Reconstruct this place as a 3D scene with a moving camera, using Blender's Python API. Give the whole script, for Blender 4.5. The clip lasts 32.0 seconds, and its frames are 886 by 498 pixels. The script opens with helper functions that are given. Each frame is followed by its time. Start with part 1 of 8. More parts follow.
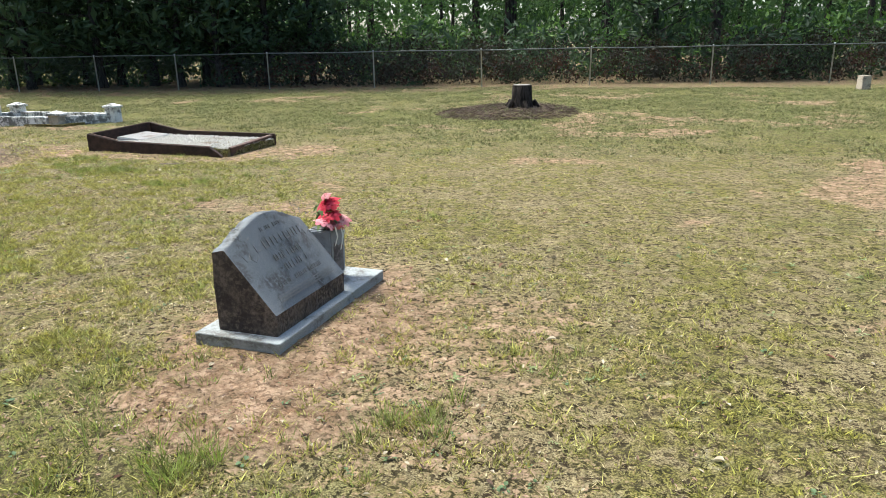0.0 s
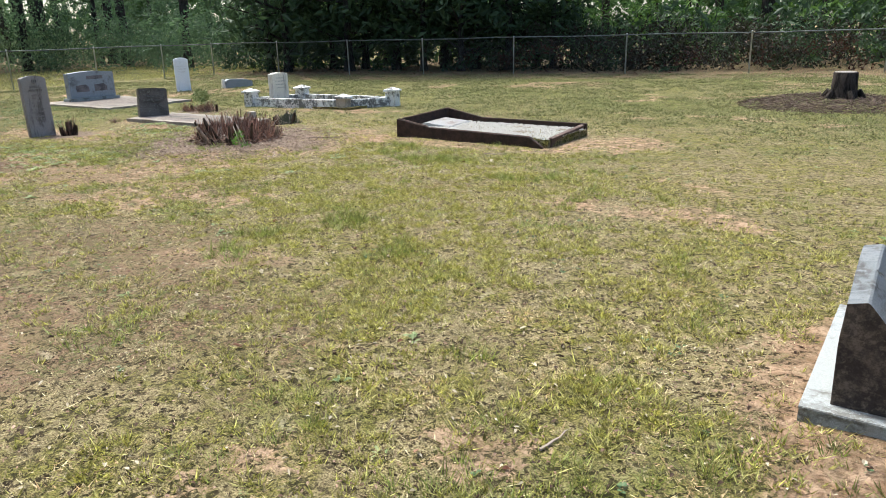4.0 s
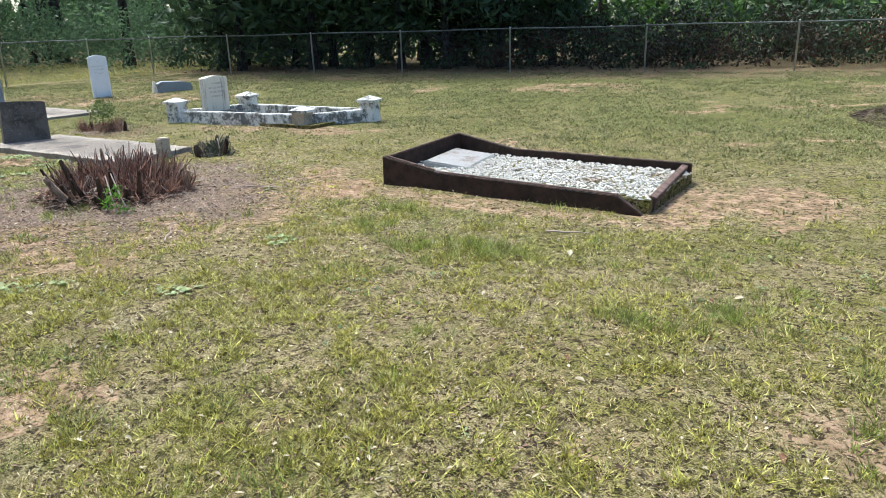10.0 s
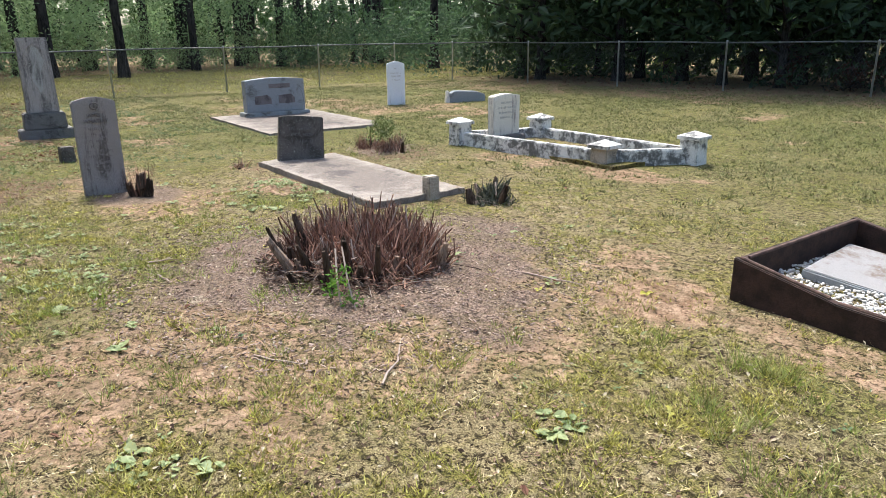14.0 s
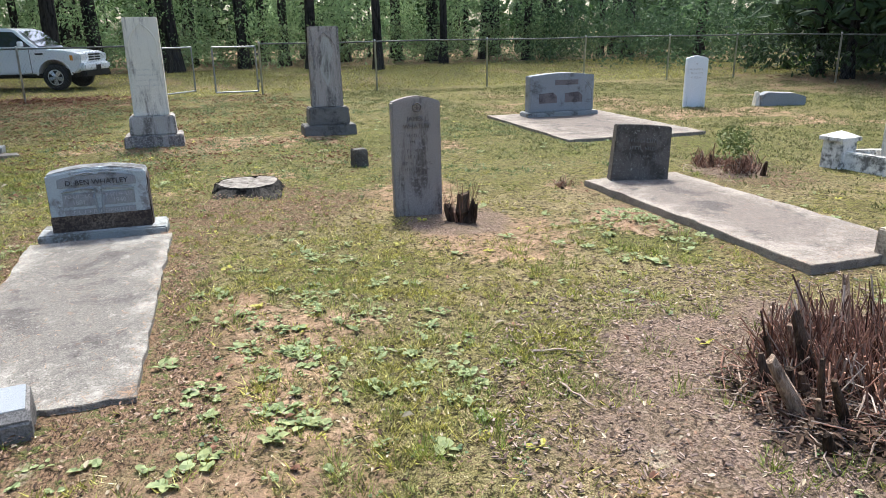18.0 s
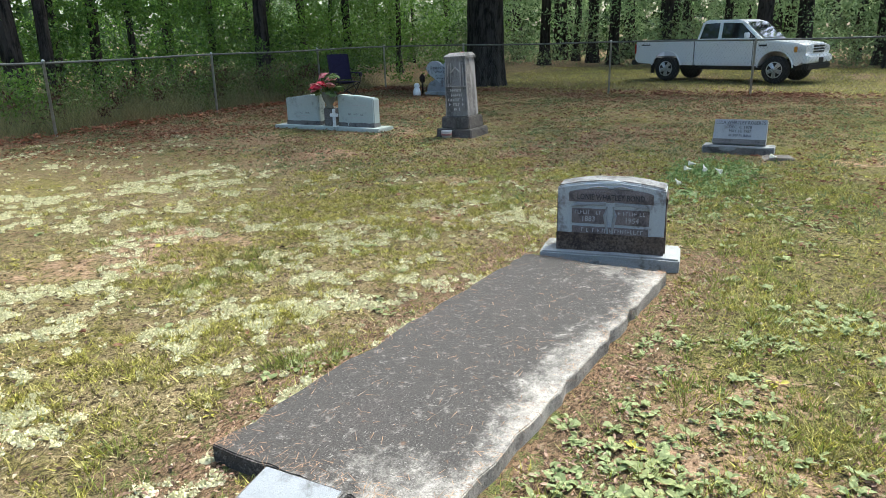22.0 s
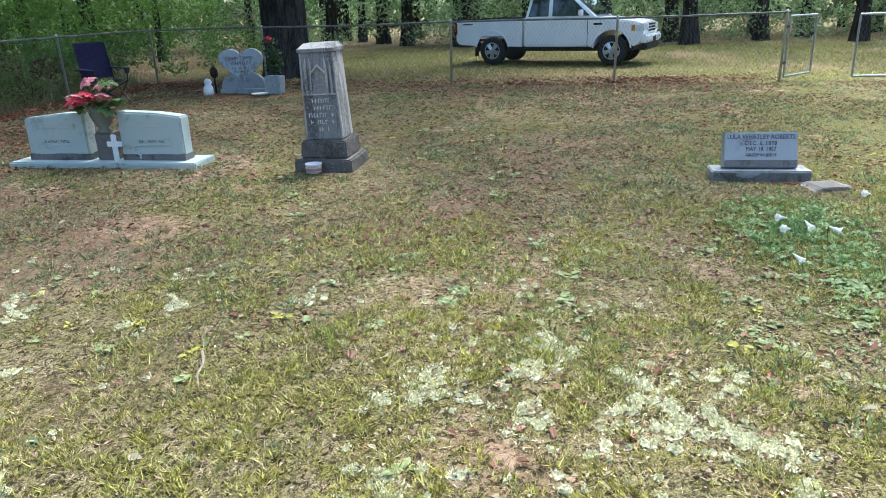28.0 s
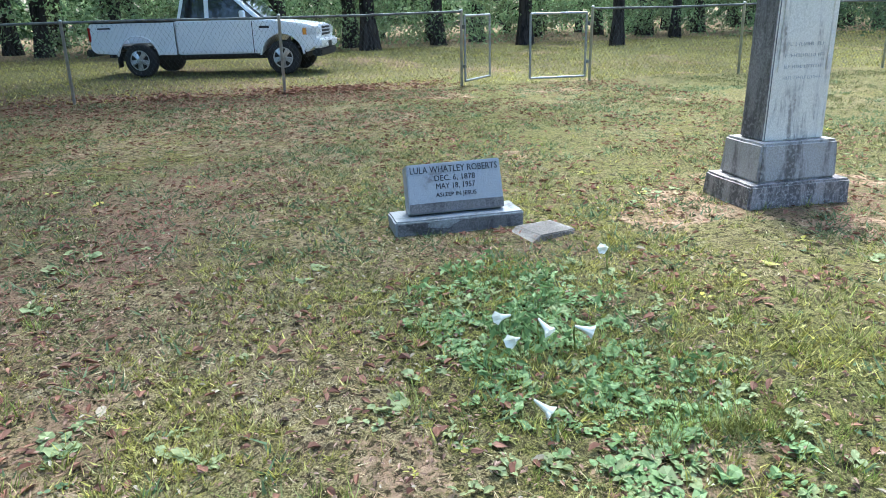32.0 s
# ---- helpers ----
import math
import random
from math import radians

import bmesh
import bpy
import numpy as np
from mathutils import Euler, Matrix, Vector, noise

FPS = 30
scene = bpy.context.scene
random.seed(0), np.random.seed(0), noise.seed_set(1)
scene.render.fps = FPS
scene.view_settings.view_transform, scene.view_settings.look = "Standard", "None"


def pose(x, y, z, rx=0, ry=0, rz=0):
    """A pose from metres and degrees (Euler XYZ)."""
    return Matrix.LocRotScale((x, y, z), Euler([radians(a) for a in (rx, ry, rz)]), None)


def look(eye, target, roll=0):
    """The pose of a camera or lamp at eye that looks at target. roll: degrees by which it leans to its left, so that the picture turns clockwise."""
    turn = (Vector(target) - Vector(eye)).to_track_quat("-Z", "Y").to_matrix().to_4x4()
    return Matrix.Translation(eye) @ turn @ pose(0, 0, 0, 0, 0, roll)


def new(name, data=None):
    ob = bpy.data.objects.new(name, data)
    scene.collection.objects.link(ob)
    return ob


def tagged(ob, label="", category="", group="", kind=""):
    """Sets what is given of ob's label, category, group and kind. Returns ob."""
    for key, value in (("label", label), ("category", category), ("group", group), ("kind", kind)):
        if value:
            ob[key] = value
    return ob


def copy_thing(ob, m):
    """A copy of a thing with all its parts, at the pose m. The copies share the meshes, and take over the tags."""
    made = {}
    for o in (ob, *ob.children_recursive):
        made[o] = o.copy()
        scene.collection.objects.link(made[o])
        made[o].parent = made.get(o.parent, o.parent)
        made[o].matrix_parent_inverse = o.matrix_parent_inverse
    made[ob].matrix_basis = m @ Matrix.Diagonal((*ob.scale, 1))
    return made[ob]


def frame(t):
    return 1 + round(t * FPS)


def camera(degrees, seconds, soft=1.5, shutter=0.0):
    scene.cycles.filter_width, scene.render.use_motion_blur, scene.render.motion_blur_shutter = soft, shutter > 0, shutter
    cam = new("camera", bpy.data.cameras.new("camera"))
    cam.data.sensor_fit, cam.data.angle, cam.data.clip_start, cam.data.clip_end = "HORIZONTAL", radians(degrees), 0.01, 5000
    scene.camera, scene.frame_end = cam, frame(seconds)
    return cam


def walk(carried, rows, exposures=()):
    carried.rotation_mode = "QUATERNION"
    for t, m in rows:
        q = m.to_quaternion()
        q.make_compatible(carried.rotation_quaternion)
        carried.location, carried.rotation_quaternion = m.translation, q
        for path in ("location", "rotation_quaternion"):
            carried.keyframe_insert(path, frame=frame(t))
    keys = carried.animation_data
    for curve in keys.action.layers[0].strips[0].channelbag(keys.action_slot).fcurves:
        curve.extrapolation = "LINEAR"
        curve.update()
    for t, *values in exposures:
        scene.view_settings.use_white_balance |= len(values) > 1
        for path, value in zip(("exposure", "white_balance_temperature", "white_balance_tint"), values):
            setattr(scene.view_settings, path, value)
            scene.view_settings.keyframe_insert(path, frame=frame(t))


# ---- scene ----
# seconds, stops, kelvin, tint
EXPOSE = [(0, 1.40, 6100, 1), (4.5, 1.43, 6100, 3), (9, 1.42, 5750, 0), (14.5, 1.46, 6150, 7), (18, 1.50, 6050, 6), (21, 1.54, 6150, 2), (24.5, 1.57, 6200, 1), (28, 2.02, 5650, 2), (32, 2.10, 5400, 2)]
cam = camera(64.28, 32.0, soft=0.55)
# seconds, eye x y z, yaw to the left of +y, pitch, roll (degrees)
PATH = [
    (0, 6.043, 2.832, 1.512, 19.97, -16.37, -1.06),
    (0.5, 5.854, 2.833, 1.502, 23.14, -16.43, -1.25),
    (1, 5.608, 2.863, 1.507, 27.39, -16.53, -1.28),
    (1.5, 5.391, 2.861, 1.511, 32.14, -16.46, -1.30),
    (2, 5.130, 2.800, 1.508, 32.86, -16.43, -1.22),
    (2.5, 4.857, 2.754, 1.487, 33.52, -16.74, -1.31),
    (3, 4.551, 2.787, 1.503, 34.12, -16.90, -1.50),
    (3.5, 4.260, 2.779, 1.500, 34.78, -17.01, -1.47),
    (4, 3.933, 2.812, 1.514, 35.18, -17.22, -1.51),
    (4.5, 3.615, 2.986, 1.522, 36.05, -17.49, -1.84),
    (6.5, 2.541, 3.837, 1.447, 36.88, -17.47, -1.85),
    (7, 2.302, 4.109, 1.430, 36.68, -17.63, -1.76),
    (7.5, 2.096, 4.416, 1.416, 36.25, -17.58, -1.93),
    (8, 1.941, 4.732, 1.409, 35.61, -17.53, -1.81),
    (8.5, 1.808, 5.036, 1.405, 35.06, -17.63, -1.83),
    (9, 1.628, 5.352, 1.411, 33.52, -17.77, -1.78),
    (9.5, 1.428, 5.677, 1.414, 32.94, -17.99, -1.74),
    (10, 1.220, 6.001, 1.429, 32.80, -17.75, -1.65),
    (10.5, 0.974, 6.329, 1.442, 32.91, -17.83, -1.51),
    (11, 0.779, 6.628, 1.461, 33.30, -17.73, -1.60),
    (11.5, 0.618, 6.894, 1.491, 36.92, -17.42, -1.47),
    (12, 0.449, 7.070, 1.502, 40.78, -17.45, -1.25),
    (12.5, 0.204, 7.226, 1.522, 44.16, -17.34, -1.22),
    (13, -0.032, 7.402, 1.547, 49.01, -17.26, -1.26),
    (13.5, -0.232, 7.525, 1.555, 53.76, -17.02, -1.09),
    (14, -0.499, 7.580, 1.543, 55.66, -17.03, -0.77),
    (14.5, -0.790, 7.591, 1.535, 57.90, -17.14, -0.84),
    (16.5, -2.047, 7.572, 1.539, 65.44, -17.42, -1.09),
    (17, -2.310, 7.518, 1.535, 67.67, -17.21, -1.06),
    (17.5, -2.567, 7.384, 1.507, 69.93, -17.21, -1.04),
    (18, -2.824, 7.236, 1.483, 72.83, -17.26, -0.89),
    (18.5, -3.101, 7.134, 1.484, 78.24, -17.30, -1.16),
    (19, -3.296, 6.975, 1.463, 83.73, -17.06, -0.98),
    (19.5, -3.480, 6.726, 1.461, 89.10, -16.93, -0.98),
    (20, -3.631, 6.449, 1.428, 95.12, -16.90, -0.94),
    (20.5, -3.782, 6.186, 1.439, 103.44, -16.65, -1.26),
    (21, -3.888, 5.956, 1.442, 110.89, -16.61, -1.38),
    (21.5, -4.016, 5.689, 1.456, 116.75, -16.58, -1.47),
    (22, -4.197, 5.422, 1.469, 121.52, -16.78, -1.58),
    (22.5, -4.370, 5.156, 1.480, 125.82, -16.74, -1.68),
    (23, -4.493, 4.835, 1.482, 126.67, -16.87, -1.64),
    (23.5, -4.599, 4.509, 1.480, 127.03, -17.02, -1.76),
    (24, -4.741, 4.176, 1.502, 127.04, -17.25, -1.88),
    (24.5, -4.883, 3.863, 1.523, 127.00, -17.34, -1.86),
    (26.5, -5.901, 2.881, 1.557, 118.47, -18.48, -2.25),
    (27, -6.276, 2.767, 1.559, 113.95, -18.80, -2.28),
    (27.5, -6.612, 2.683, 1.547, 108.65, -18.81, -2.02),
    (28, -6.955, 2.605, 1.520, 102.45, -18.94, -1.92),
    (28.5, -7.317, 2.599, 1.472, 97.33, -19.15, -1.77),
    (29, -7.663, 2.628, 1.432, 93.22, -19.16, -1.83),
    (29.5, -8.019, 2.662, 1.399, 87.65, -19.33, -1.60),
    (30, -8.310, 2.728, 1.374, 82.21, -19.36, -1.47),
    (30.5, -8.582, 2.817, 1.373, 78.48, -19.28, -1.25),
    (31, -8.856, 2.890, 1.351, 78.55, -19.28, -1.35),
    (31.5, -9.107, 2.986, 1.320, 78.64, -19.22, -1.59),
    (32, -9.322, 3.105, 1.305, 78.65, -18.91, -1.52),
]
walk(cam, [(t, pose(x, y, z, 90 + pitch, 0, yaw) @ pose(0, 0, 0, 0, 0, roll)) for t, x, y, z, yaw, pitch, roll in PATH],
     exposures=EXPOSE)

# ---------------------------------------------------------------- world and sun
SUN_DIR = Vector((-0.52, 0.14, 1.0)).normalized()      # towards the sun
world = bpy.data.worlds.new("world")
scene.world = world
world.use_nodes = True
wn = world.node_tree
sky = wn.nodes.new("ShaderNodeTexSky")
sky.sky_type = "NISHITA"
sky.sun_disc = False
sky.sun_elevation = math.asin(SUN_DIR.z)
sky.sun_rotation = math.atan2(SUN_DIR.x, SUN_DIR.y)
sky.air_density, sky.dust_density, sky.ozone_density = 0.9, 3.5, 1.0
wn.links.new(sky.outputs[0], wn.nodes["Background"].inputs[0])
wn.nodes["Background"].inputs[1].default_value = 0.15
sun_data = bpy.data.lights.new("sun", "SUN")
sun_data.energy, sun_data.angle, sun_data.color = 2.5, radians(10), (1.0, 0.95, 0.87)
sun = new("sun", sun_data)
sun.matrix_world = look(SUN_DIR * 60, (0, 0, 0))


# ---------------------------------------------------------------- materials
class Nodes:
    """Short hand for one node material."""

    def __init__(self, name, rough=0.8, metal=0.0, spec=0.3):
        self.mat = bpy.data.materials.new(name)
        self.mat.use_nodes = True
        self.nt = self.mat.node_tree
        self.out = self.nt.nodes["Principled BSDF"]
        self.out.inputs["Roughness"].default_value = rough
        self.out.inputs["Metallic"].default_value = metal
        self.out.inputs["Specular IOR Level"].default_value = spec
        self.geo = self.nt.nodes.new("ShaderNodeNewGeometry")
        self.pos = self.geo.outputs["Position"]

    def link(self, a, b):
        self.nt.links.new(a, b)

    def put(self, socket, value):
        if isinstance(value, bpy.types.NodeSocket):
            self.link(value, socket)
        elif isinstance(value, tuple) and len(value) == 3 and socket.type == "RGBA":
            socket.default_value = (*value, 1)
        else:
            socket.default_value = value

    def noise(self, scale, detail=4.0, rough=0.6, stretch=None, distort=0.0, vec=None):
        n = self.nt.nodes.new("ShaderNodeTexNoise")
        n.inputs["Scale"].default_value, n.inputs["Detail"].default_value = scale, detail
        n.inputs["Roughness"].default_value, n.inputs["Distortion"].default_value = rough, distort
        src = vec or self.pos
        if stretch:
            m = self.nt.nodes.new("ShaderNodeMapping")
            m.inputs["Scale"].default_value = stretch
            self.link(src, m.inputs[0])
            src = m.outputs[0]
        self.link(src, n.inputs["Vector"])
        return n.outputs["Fac"]

    def cells(self, scale, feature="F1"):
        n = self.nt.nodes.new("ShaderNodeTexVoronoi")
        n.feature = feature
        n.inputs["Scale"].default_value = scale
        self.link(self.pos, n.inputs["Vector"])
        return n

    def ramp(self, fac, lo, hi):
        n = self.nt.nodes.new("ShaderNodeMapRange")
        n.interpolation_type = "SMOOTHSTEP"
        n.inputs["From Min"].default_value, n.inputs["From Max"].default_value = lo, hi
        self.put(n.inputs["Value"], fac)
        return n.outputs[0]

    def math(self, op, a, b=0.0):
        n = self.nt.nodes.new("ShaderNodeMath")
        n.operation = op
        self.put(n.inputs[0], a)
        self.put(n.inputs[1], b)
        return n.outputs[0]

    def mix(self, fac, a, b):
        n = self.nt.nodes.new("ShaderNodeMix")
        n.data_type = "RGBA"
        self.put(n.inputs["Factor"], fac)
        self.put(n.inputs[6], a)
        self.put(n.inputs[7], b)
        return n.outputs[2]

    def attr(self, name):
        n = self.nt.nodes.new("ShaderNodeAttribute")
        n.attribute_name = name
        return n.outputs["Fac"]

    def random(self):
        n = self.nt.nodes.new("ShaderNodeObjectInfo")
        return n.outputs["Random"]

    def island(self):
        return self.geo.outputs["Random Per Island"]

    def bump(self, height, strength=0.5, dist=0.01):
        n = self.nt.nodes.new("ShaderNodeBump")
        n.inputs["Strength"].default_value, n.inputs["Distance"].default_value = strength, dist
        self.link(height, n.inputs["Height"])
        self.link(n.outputs[0], self.out.inputs["Normal"])

    def color(self, c):
        self.put(self.out.inputs["Base Color"], c)
        return self.mat


def stone(name, base, dark, light, speck=260.0, stain=(0.10, 0.09, 0.085), amount=0.45, streak=False, rough=0.75, coarse=3.0, lichen=0.0, grain=45.0):
    """Weathered stone: fine speckle, broad tone, dark stains (run-off streaks if asked) and pale lichen spots."""
    n = Nodes(name, rough)
    fine = n.noise(speck, 2.0, 0.7)
    c = n.mix(n.ramp(fine, 0.35, 0.65), dark, light)
    c = n.mix(n.ramp(n.noise(coarse, 4.0), 0.3, 0.7), c, n.mix(0.55, c, base))
    dirt = n.noise(7.0 if streak else 4.0, 6.0, 0.68, (1.0, 1.0, 0.16) if streak else None, 0.3)
    edge = 0.62 - 0.34 * amount
    mask = n.ramp(dirt, edge, edge + 0.14)
    mask = n.math("MULTIPLY", mask, n.ramp(n.noise(grain, 3.0), 0.30, 0.55))
    c = n.mix(n.math("MULTIPLY", mask, 0.85), c, stain)
    if lichen:
        spots = n.ramp(n.noise(62.0, 4.0, 0.6), 0.62 - 0.06 * lichen, 0.70 - 0.06 * lichen)
        c = n.mix(n.math("MULTIPLY", spots, 0.75), c, (0.50, 0.52, 0.45))
    n.bump(n.math("ADD", n.noise(70.0, 5.0, 0.7), n.math("MULTIPLY", fine, 0.4)), 0.45, 0.006)
    return n.color(c)


def slab_concrete(name, pale, dark, spread, seed, side=0.0):
    """Cast concrete, mildewed over its middle, with paler rain-washed rims and small crusts."""
    n = Nodes(name, 0.95, 0.0, 0.15)
    tc = n.nt.nodes.new("ShaderNodeTexCoord")
    sp = n.nt.nodes.new("ShaderNodeSeparateXYZ")
    n.link(tc.outputs["Generated"], sp.inputs[0])
    gx, gy = n.math("ABSOLUTE", n.math("SUBTRACT", sp.outputs[0], 0.5)), n.math("ABSOLUTE", n.math("SUBTRACT", sp.outputs[1], 0.5))
    rim = n.math("MAXIMUM", n.math("MULTIPLY", gx, 0.93), gy)
    rim = n.math("ADD", rim, n.math("MULTIPLY", n.math("SUBTRACT", sp.outputs[1], 0.5), side))
    blot = n.noise(3.2 + seed * 0.3, 6.0, 0.65, None, 0.4)
    fine, grit = n.noise(24.0, 5.0, 0.7), n.noise(150.0, 3.0, 0.7)
    mask = n.ramp(n.math("ADD", rim, n.math("ADD", n.math("MULTIPLY", n.math("SUBTRACT", blot, 0.5), 1.0), n.math("MULTIPLY", n.math("SUBTRACT", fine, 0.5), 0.5))), spread - 0.16, spread + 0.30)
    a = n.mix(n.ramp(grit, 0.36, 0.64), tuple(0.70 * v for v in dark), tuple(1.5 * v for v in dark))
    b = n.mix(n.ramp(grit, 0.36, 0.64), tuple(0.80 * v for v in pale), tuple(min(0.8, 1.15 * v) for v in pale))
    c = n.mix(mask, a, b)
    c = n.mix(n.math("MULTIPLY", n.math("MULTIPLY", n.ramp(n.noise(1.5 + 0.4 * seed, 6.0, 0.7, None, 0.6), 0.50, 0.64), n.ramp(rim, 0.46, 0.30)), 0.75), c, n.mix(n.ramp(grit, 0.36, 0.64), (0.035, 0.031, 0.030), (0.10, 0.09, 0.085)))
    c = n.mix(n.math("MULTIPLY", n.ramp(fine, 0.56, 0.68), 0.5), c, n.mix(0.6, c, pale))
    speck = n.noise(75.0, 4.0, 0.8)
    c = n.mix(n.math("MULTIPLY", n.ramp(speck, 0.60, 0.66), 0.4), c, (0.50, 0.48, 0.44))
    c = n.mix(n.math("MULTIPLY", n.ramp(speck, 0.43, 0.38), 0.6), c, (0.07, 0.062, 0.055))
    c = n.mix(n.math("MULTIPLY", n.ramp(n.noise(15.0, 4.0, 0.7), 0.60, 0.72), 0.45), c, (0.20, 0.115, 0.07))
    n.bump(n.math("ADD", fine, grit), 0.6, 0.006)
    return n.color(c)


def plain(name, a, b, scale=30.0, rough=0.6, metal=0.0, bump=0.0, spec=0.35, fine=None):
    """Two tones at a broad and a fine scale."""
    n = Nodes(name, rough, metal, spec)
    f = n.math("ADD", n.math("MULTIPLY", n.noise(scale, 4.0), 0.7), n.math("MULTIPLY", n.noise(fine or scale * 9, 2.0), 0.3))
    if bump:
        n.bump(n.noise(scale * 5, 4.0), bump, 0.005)
    return n.color(n.mix(n.ramp(f, 0.36, 0.64), a, b))


def leafy(name, tones, patch=0.8, rough=0.55, thin=0.35, clump=0.0):
    """Small leaves or blades: tone by leaf, by broad patch, and light that shines through."""
    n = Nodes(name, rough, 0.0, 0.25)
    a, b, c = tones
    col = n.mix(n.island(), a, b)
    col = n.mix(n.ramp(n.noise(patch, 3.0), 0.42, 0.62), col, n.mix(n.ramp(n.noise(23.0, 2.0), 0.3, 0.7), col, c))
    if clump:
        # dark blotches at tuft scale stand in for the shadow speckle between clumps
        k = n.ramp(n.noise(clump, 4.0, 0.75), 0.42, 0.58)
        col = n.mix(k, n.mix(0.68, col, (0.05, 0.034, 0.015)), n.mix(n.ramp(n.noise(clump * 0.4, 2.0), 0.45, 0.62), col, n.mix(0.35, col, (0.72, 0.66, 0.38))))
    n.color(col)
    if thin:
        t = n.nt.nodes.new("ShaderNodeBsdfTranslucent")
        m = n.nt.nodes.new("ShaderNodeMixShader")
        m.inputs[0].default_value = thin
        n.link(col, t.inputs[0])
        n.link(n.out.outputs[0], m.inputs[1])
        n.link(t.outputs[0], m.inputs[2])
        n.link(m.outputs[0], n.nt.nodes["Material Output"].inputs[0])
    return n.mat


def ground_material():
    n = Nodes("ground_soil", 0.95, 0.0, 0.1)
    bare, litter, wood, lush = n.attr("bare"), n.attr("litter"), n.attr("chips"), n.attr("lush")
    grit, clod, mid, broad = n.noise(130.0, 3.0, 0.7), n.noise(30.0, 6.0, 0.72, None, 0.8), n.noise(8.0, 5.0, 0.65), n.noise(0.9, 4.0)
    ragged = n.math("MULTIPLY", n.math("SUBTRACT", n.math("ADD", n.math("MULTIPLY", mid, 0.5), n.math("MULTIPLY", clod, 0.5)), 0.5), 3.2)
    # gap darkens thatch and green between clods, as painted shade among the blades
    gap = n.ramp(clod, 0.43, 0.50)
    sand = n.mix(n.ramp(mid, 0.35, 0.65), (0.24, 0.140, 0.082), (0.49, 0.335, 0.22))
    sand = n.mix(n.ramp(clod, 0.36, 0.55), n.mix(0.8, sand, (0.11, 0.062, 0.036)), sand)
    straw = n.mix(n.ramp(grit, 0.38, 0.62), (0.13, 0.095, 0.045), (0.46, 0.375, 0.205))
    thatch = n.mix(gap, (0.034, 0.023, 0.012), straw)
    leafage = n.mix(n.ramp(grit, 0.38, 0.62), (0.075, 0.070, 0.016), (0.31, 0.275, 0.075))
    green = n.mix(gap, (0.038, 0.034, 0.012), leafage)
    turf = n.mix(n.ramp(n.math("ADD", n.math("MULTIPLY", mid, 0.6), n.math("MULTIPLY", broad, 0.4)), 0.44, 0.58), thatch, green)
    # lush turf is a darker green, which also paints tree shade on the north field
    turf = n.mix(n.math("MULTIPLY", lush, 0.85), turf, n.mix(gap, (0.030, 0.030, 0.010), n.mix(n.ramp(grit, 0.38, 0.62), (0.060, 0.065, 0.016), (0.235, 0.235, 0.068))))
    needles = n.mix(n.ramp(n.noise(46.0, 6.0, 0.78, (1, 2.0, 1)), 0.40, 0.58), (0.030, 0.019, 0.012), (0.29, 0.185, 0.115))
    needles = n.mix(n.ramp(n.noise(11.0, 6.0, 0.8, None, 0.8), 0.50, 0.58), needles, n.mix(n.ramp(grit, 0.38, 0.62), (0.05, 0.062, 0.018), (0.20, 0.215, 0.075)))
    needles = n.mix(n.math("MULTIPLY", n.ramp(n.noise(17.0, 5.0, 0.75), 0.60, 0.66), 0.8), needles, (0.42, 0.35, 0.25))
    chips = n.mix(n.ramp(n.noise(70.0, 5.0, 0.78), 0.38, 0.62), (0.075, 0.050, 0.038), (0.36, 0.26, 0.20))
    c = n.mix(n.ramp(n.math("ADD", bare, ragged), 0.35, 0.70), turf, sand)
    c = n.mix(n.ramp(n.math("ADD", litter, ragged), 0.35, 0.75), c, needles)
    c = n.mix(n.ramp(n.math("ADD", wood, n.math("MULTIPLY", ragged, 0.5)), 0.3, 0.7), c, chips)
    worn = n.ramp(n.noise(4.3, 7.0, 0.78, None, 1.0), 0.42, 0.56)
    c = n.mix(n.math("MULTIPLY", n.math("SUBTRACT", 1.0, worn), 0.36), c, n.mix(n.ramp(grit, 0.3, 0.7), (0.085, 0.068, 0.035), (0.20, 0.155, 0.085)))
    bright = n.ramp(n.noise(6.1, 6.0, 0.75, None, 0.6), 0.58, 0.68)
    c = n.mix(n.math("MULTIPLY", bright, 0.32), c, n.mix(gap, c, (0.66, 0.58, 0.40)))
    n.bump(n.math("ADD", n.math("MULTIPLY", grit, 0.4), n.math("ADD", clod, mid)), 1.0, 0.03)
    return n.color(c)


def bark(name, a, b, scale=9.0):
    n = Nodes(name, 0.95, 0.0, 0.1)
    plates = n.noise(scale, 5.0, 0.7, (1.0, 1.0, 0.22), 0.6)
    n.bump(plates, 1.0, 0.04)
    return n.color(n.mix(n.ramp(plates, 0.36, 0.62), a, b))


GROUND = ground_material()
GRANITE = stone("grey_granite", (0.25, 0.265, 0.28), (0.19, 0.20, 0.215), (0.34, 0.36, 0.38), 320, (0.10, 0.095, 0.09), 0.25)
GRANITE_DARK = stone("dull_dark_grey_granite", (0.145, 0.152, 0.158), (0.105, 0.11, 0.116), (0.205, 0.215, 0.222), 280, (0.06, 0.055, 0.05), 0.45)
GRANITE_BLUE = stone("blue_grey_granite", (0.38, 0.42, 0.45), (0.30, 0.33, 0.355), (0.48, 0.52, 0.545), 320, (0.15, 0.135, 0.13), 0.4)
ROUGH_SIDE = stone("rough_quarried_granite", (0.10, 0.075, 0.060), (0.045, 0.033, 0.028), (0.17, 0.13, 0.10), 60, (0.03, 0.022, 0.02), 0.5, rough=0.9)
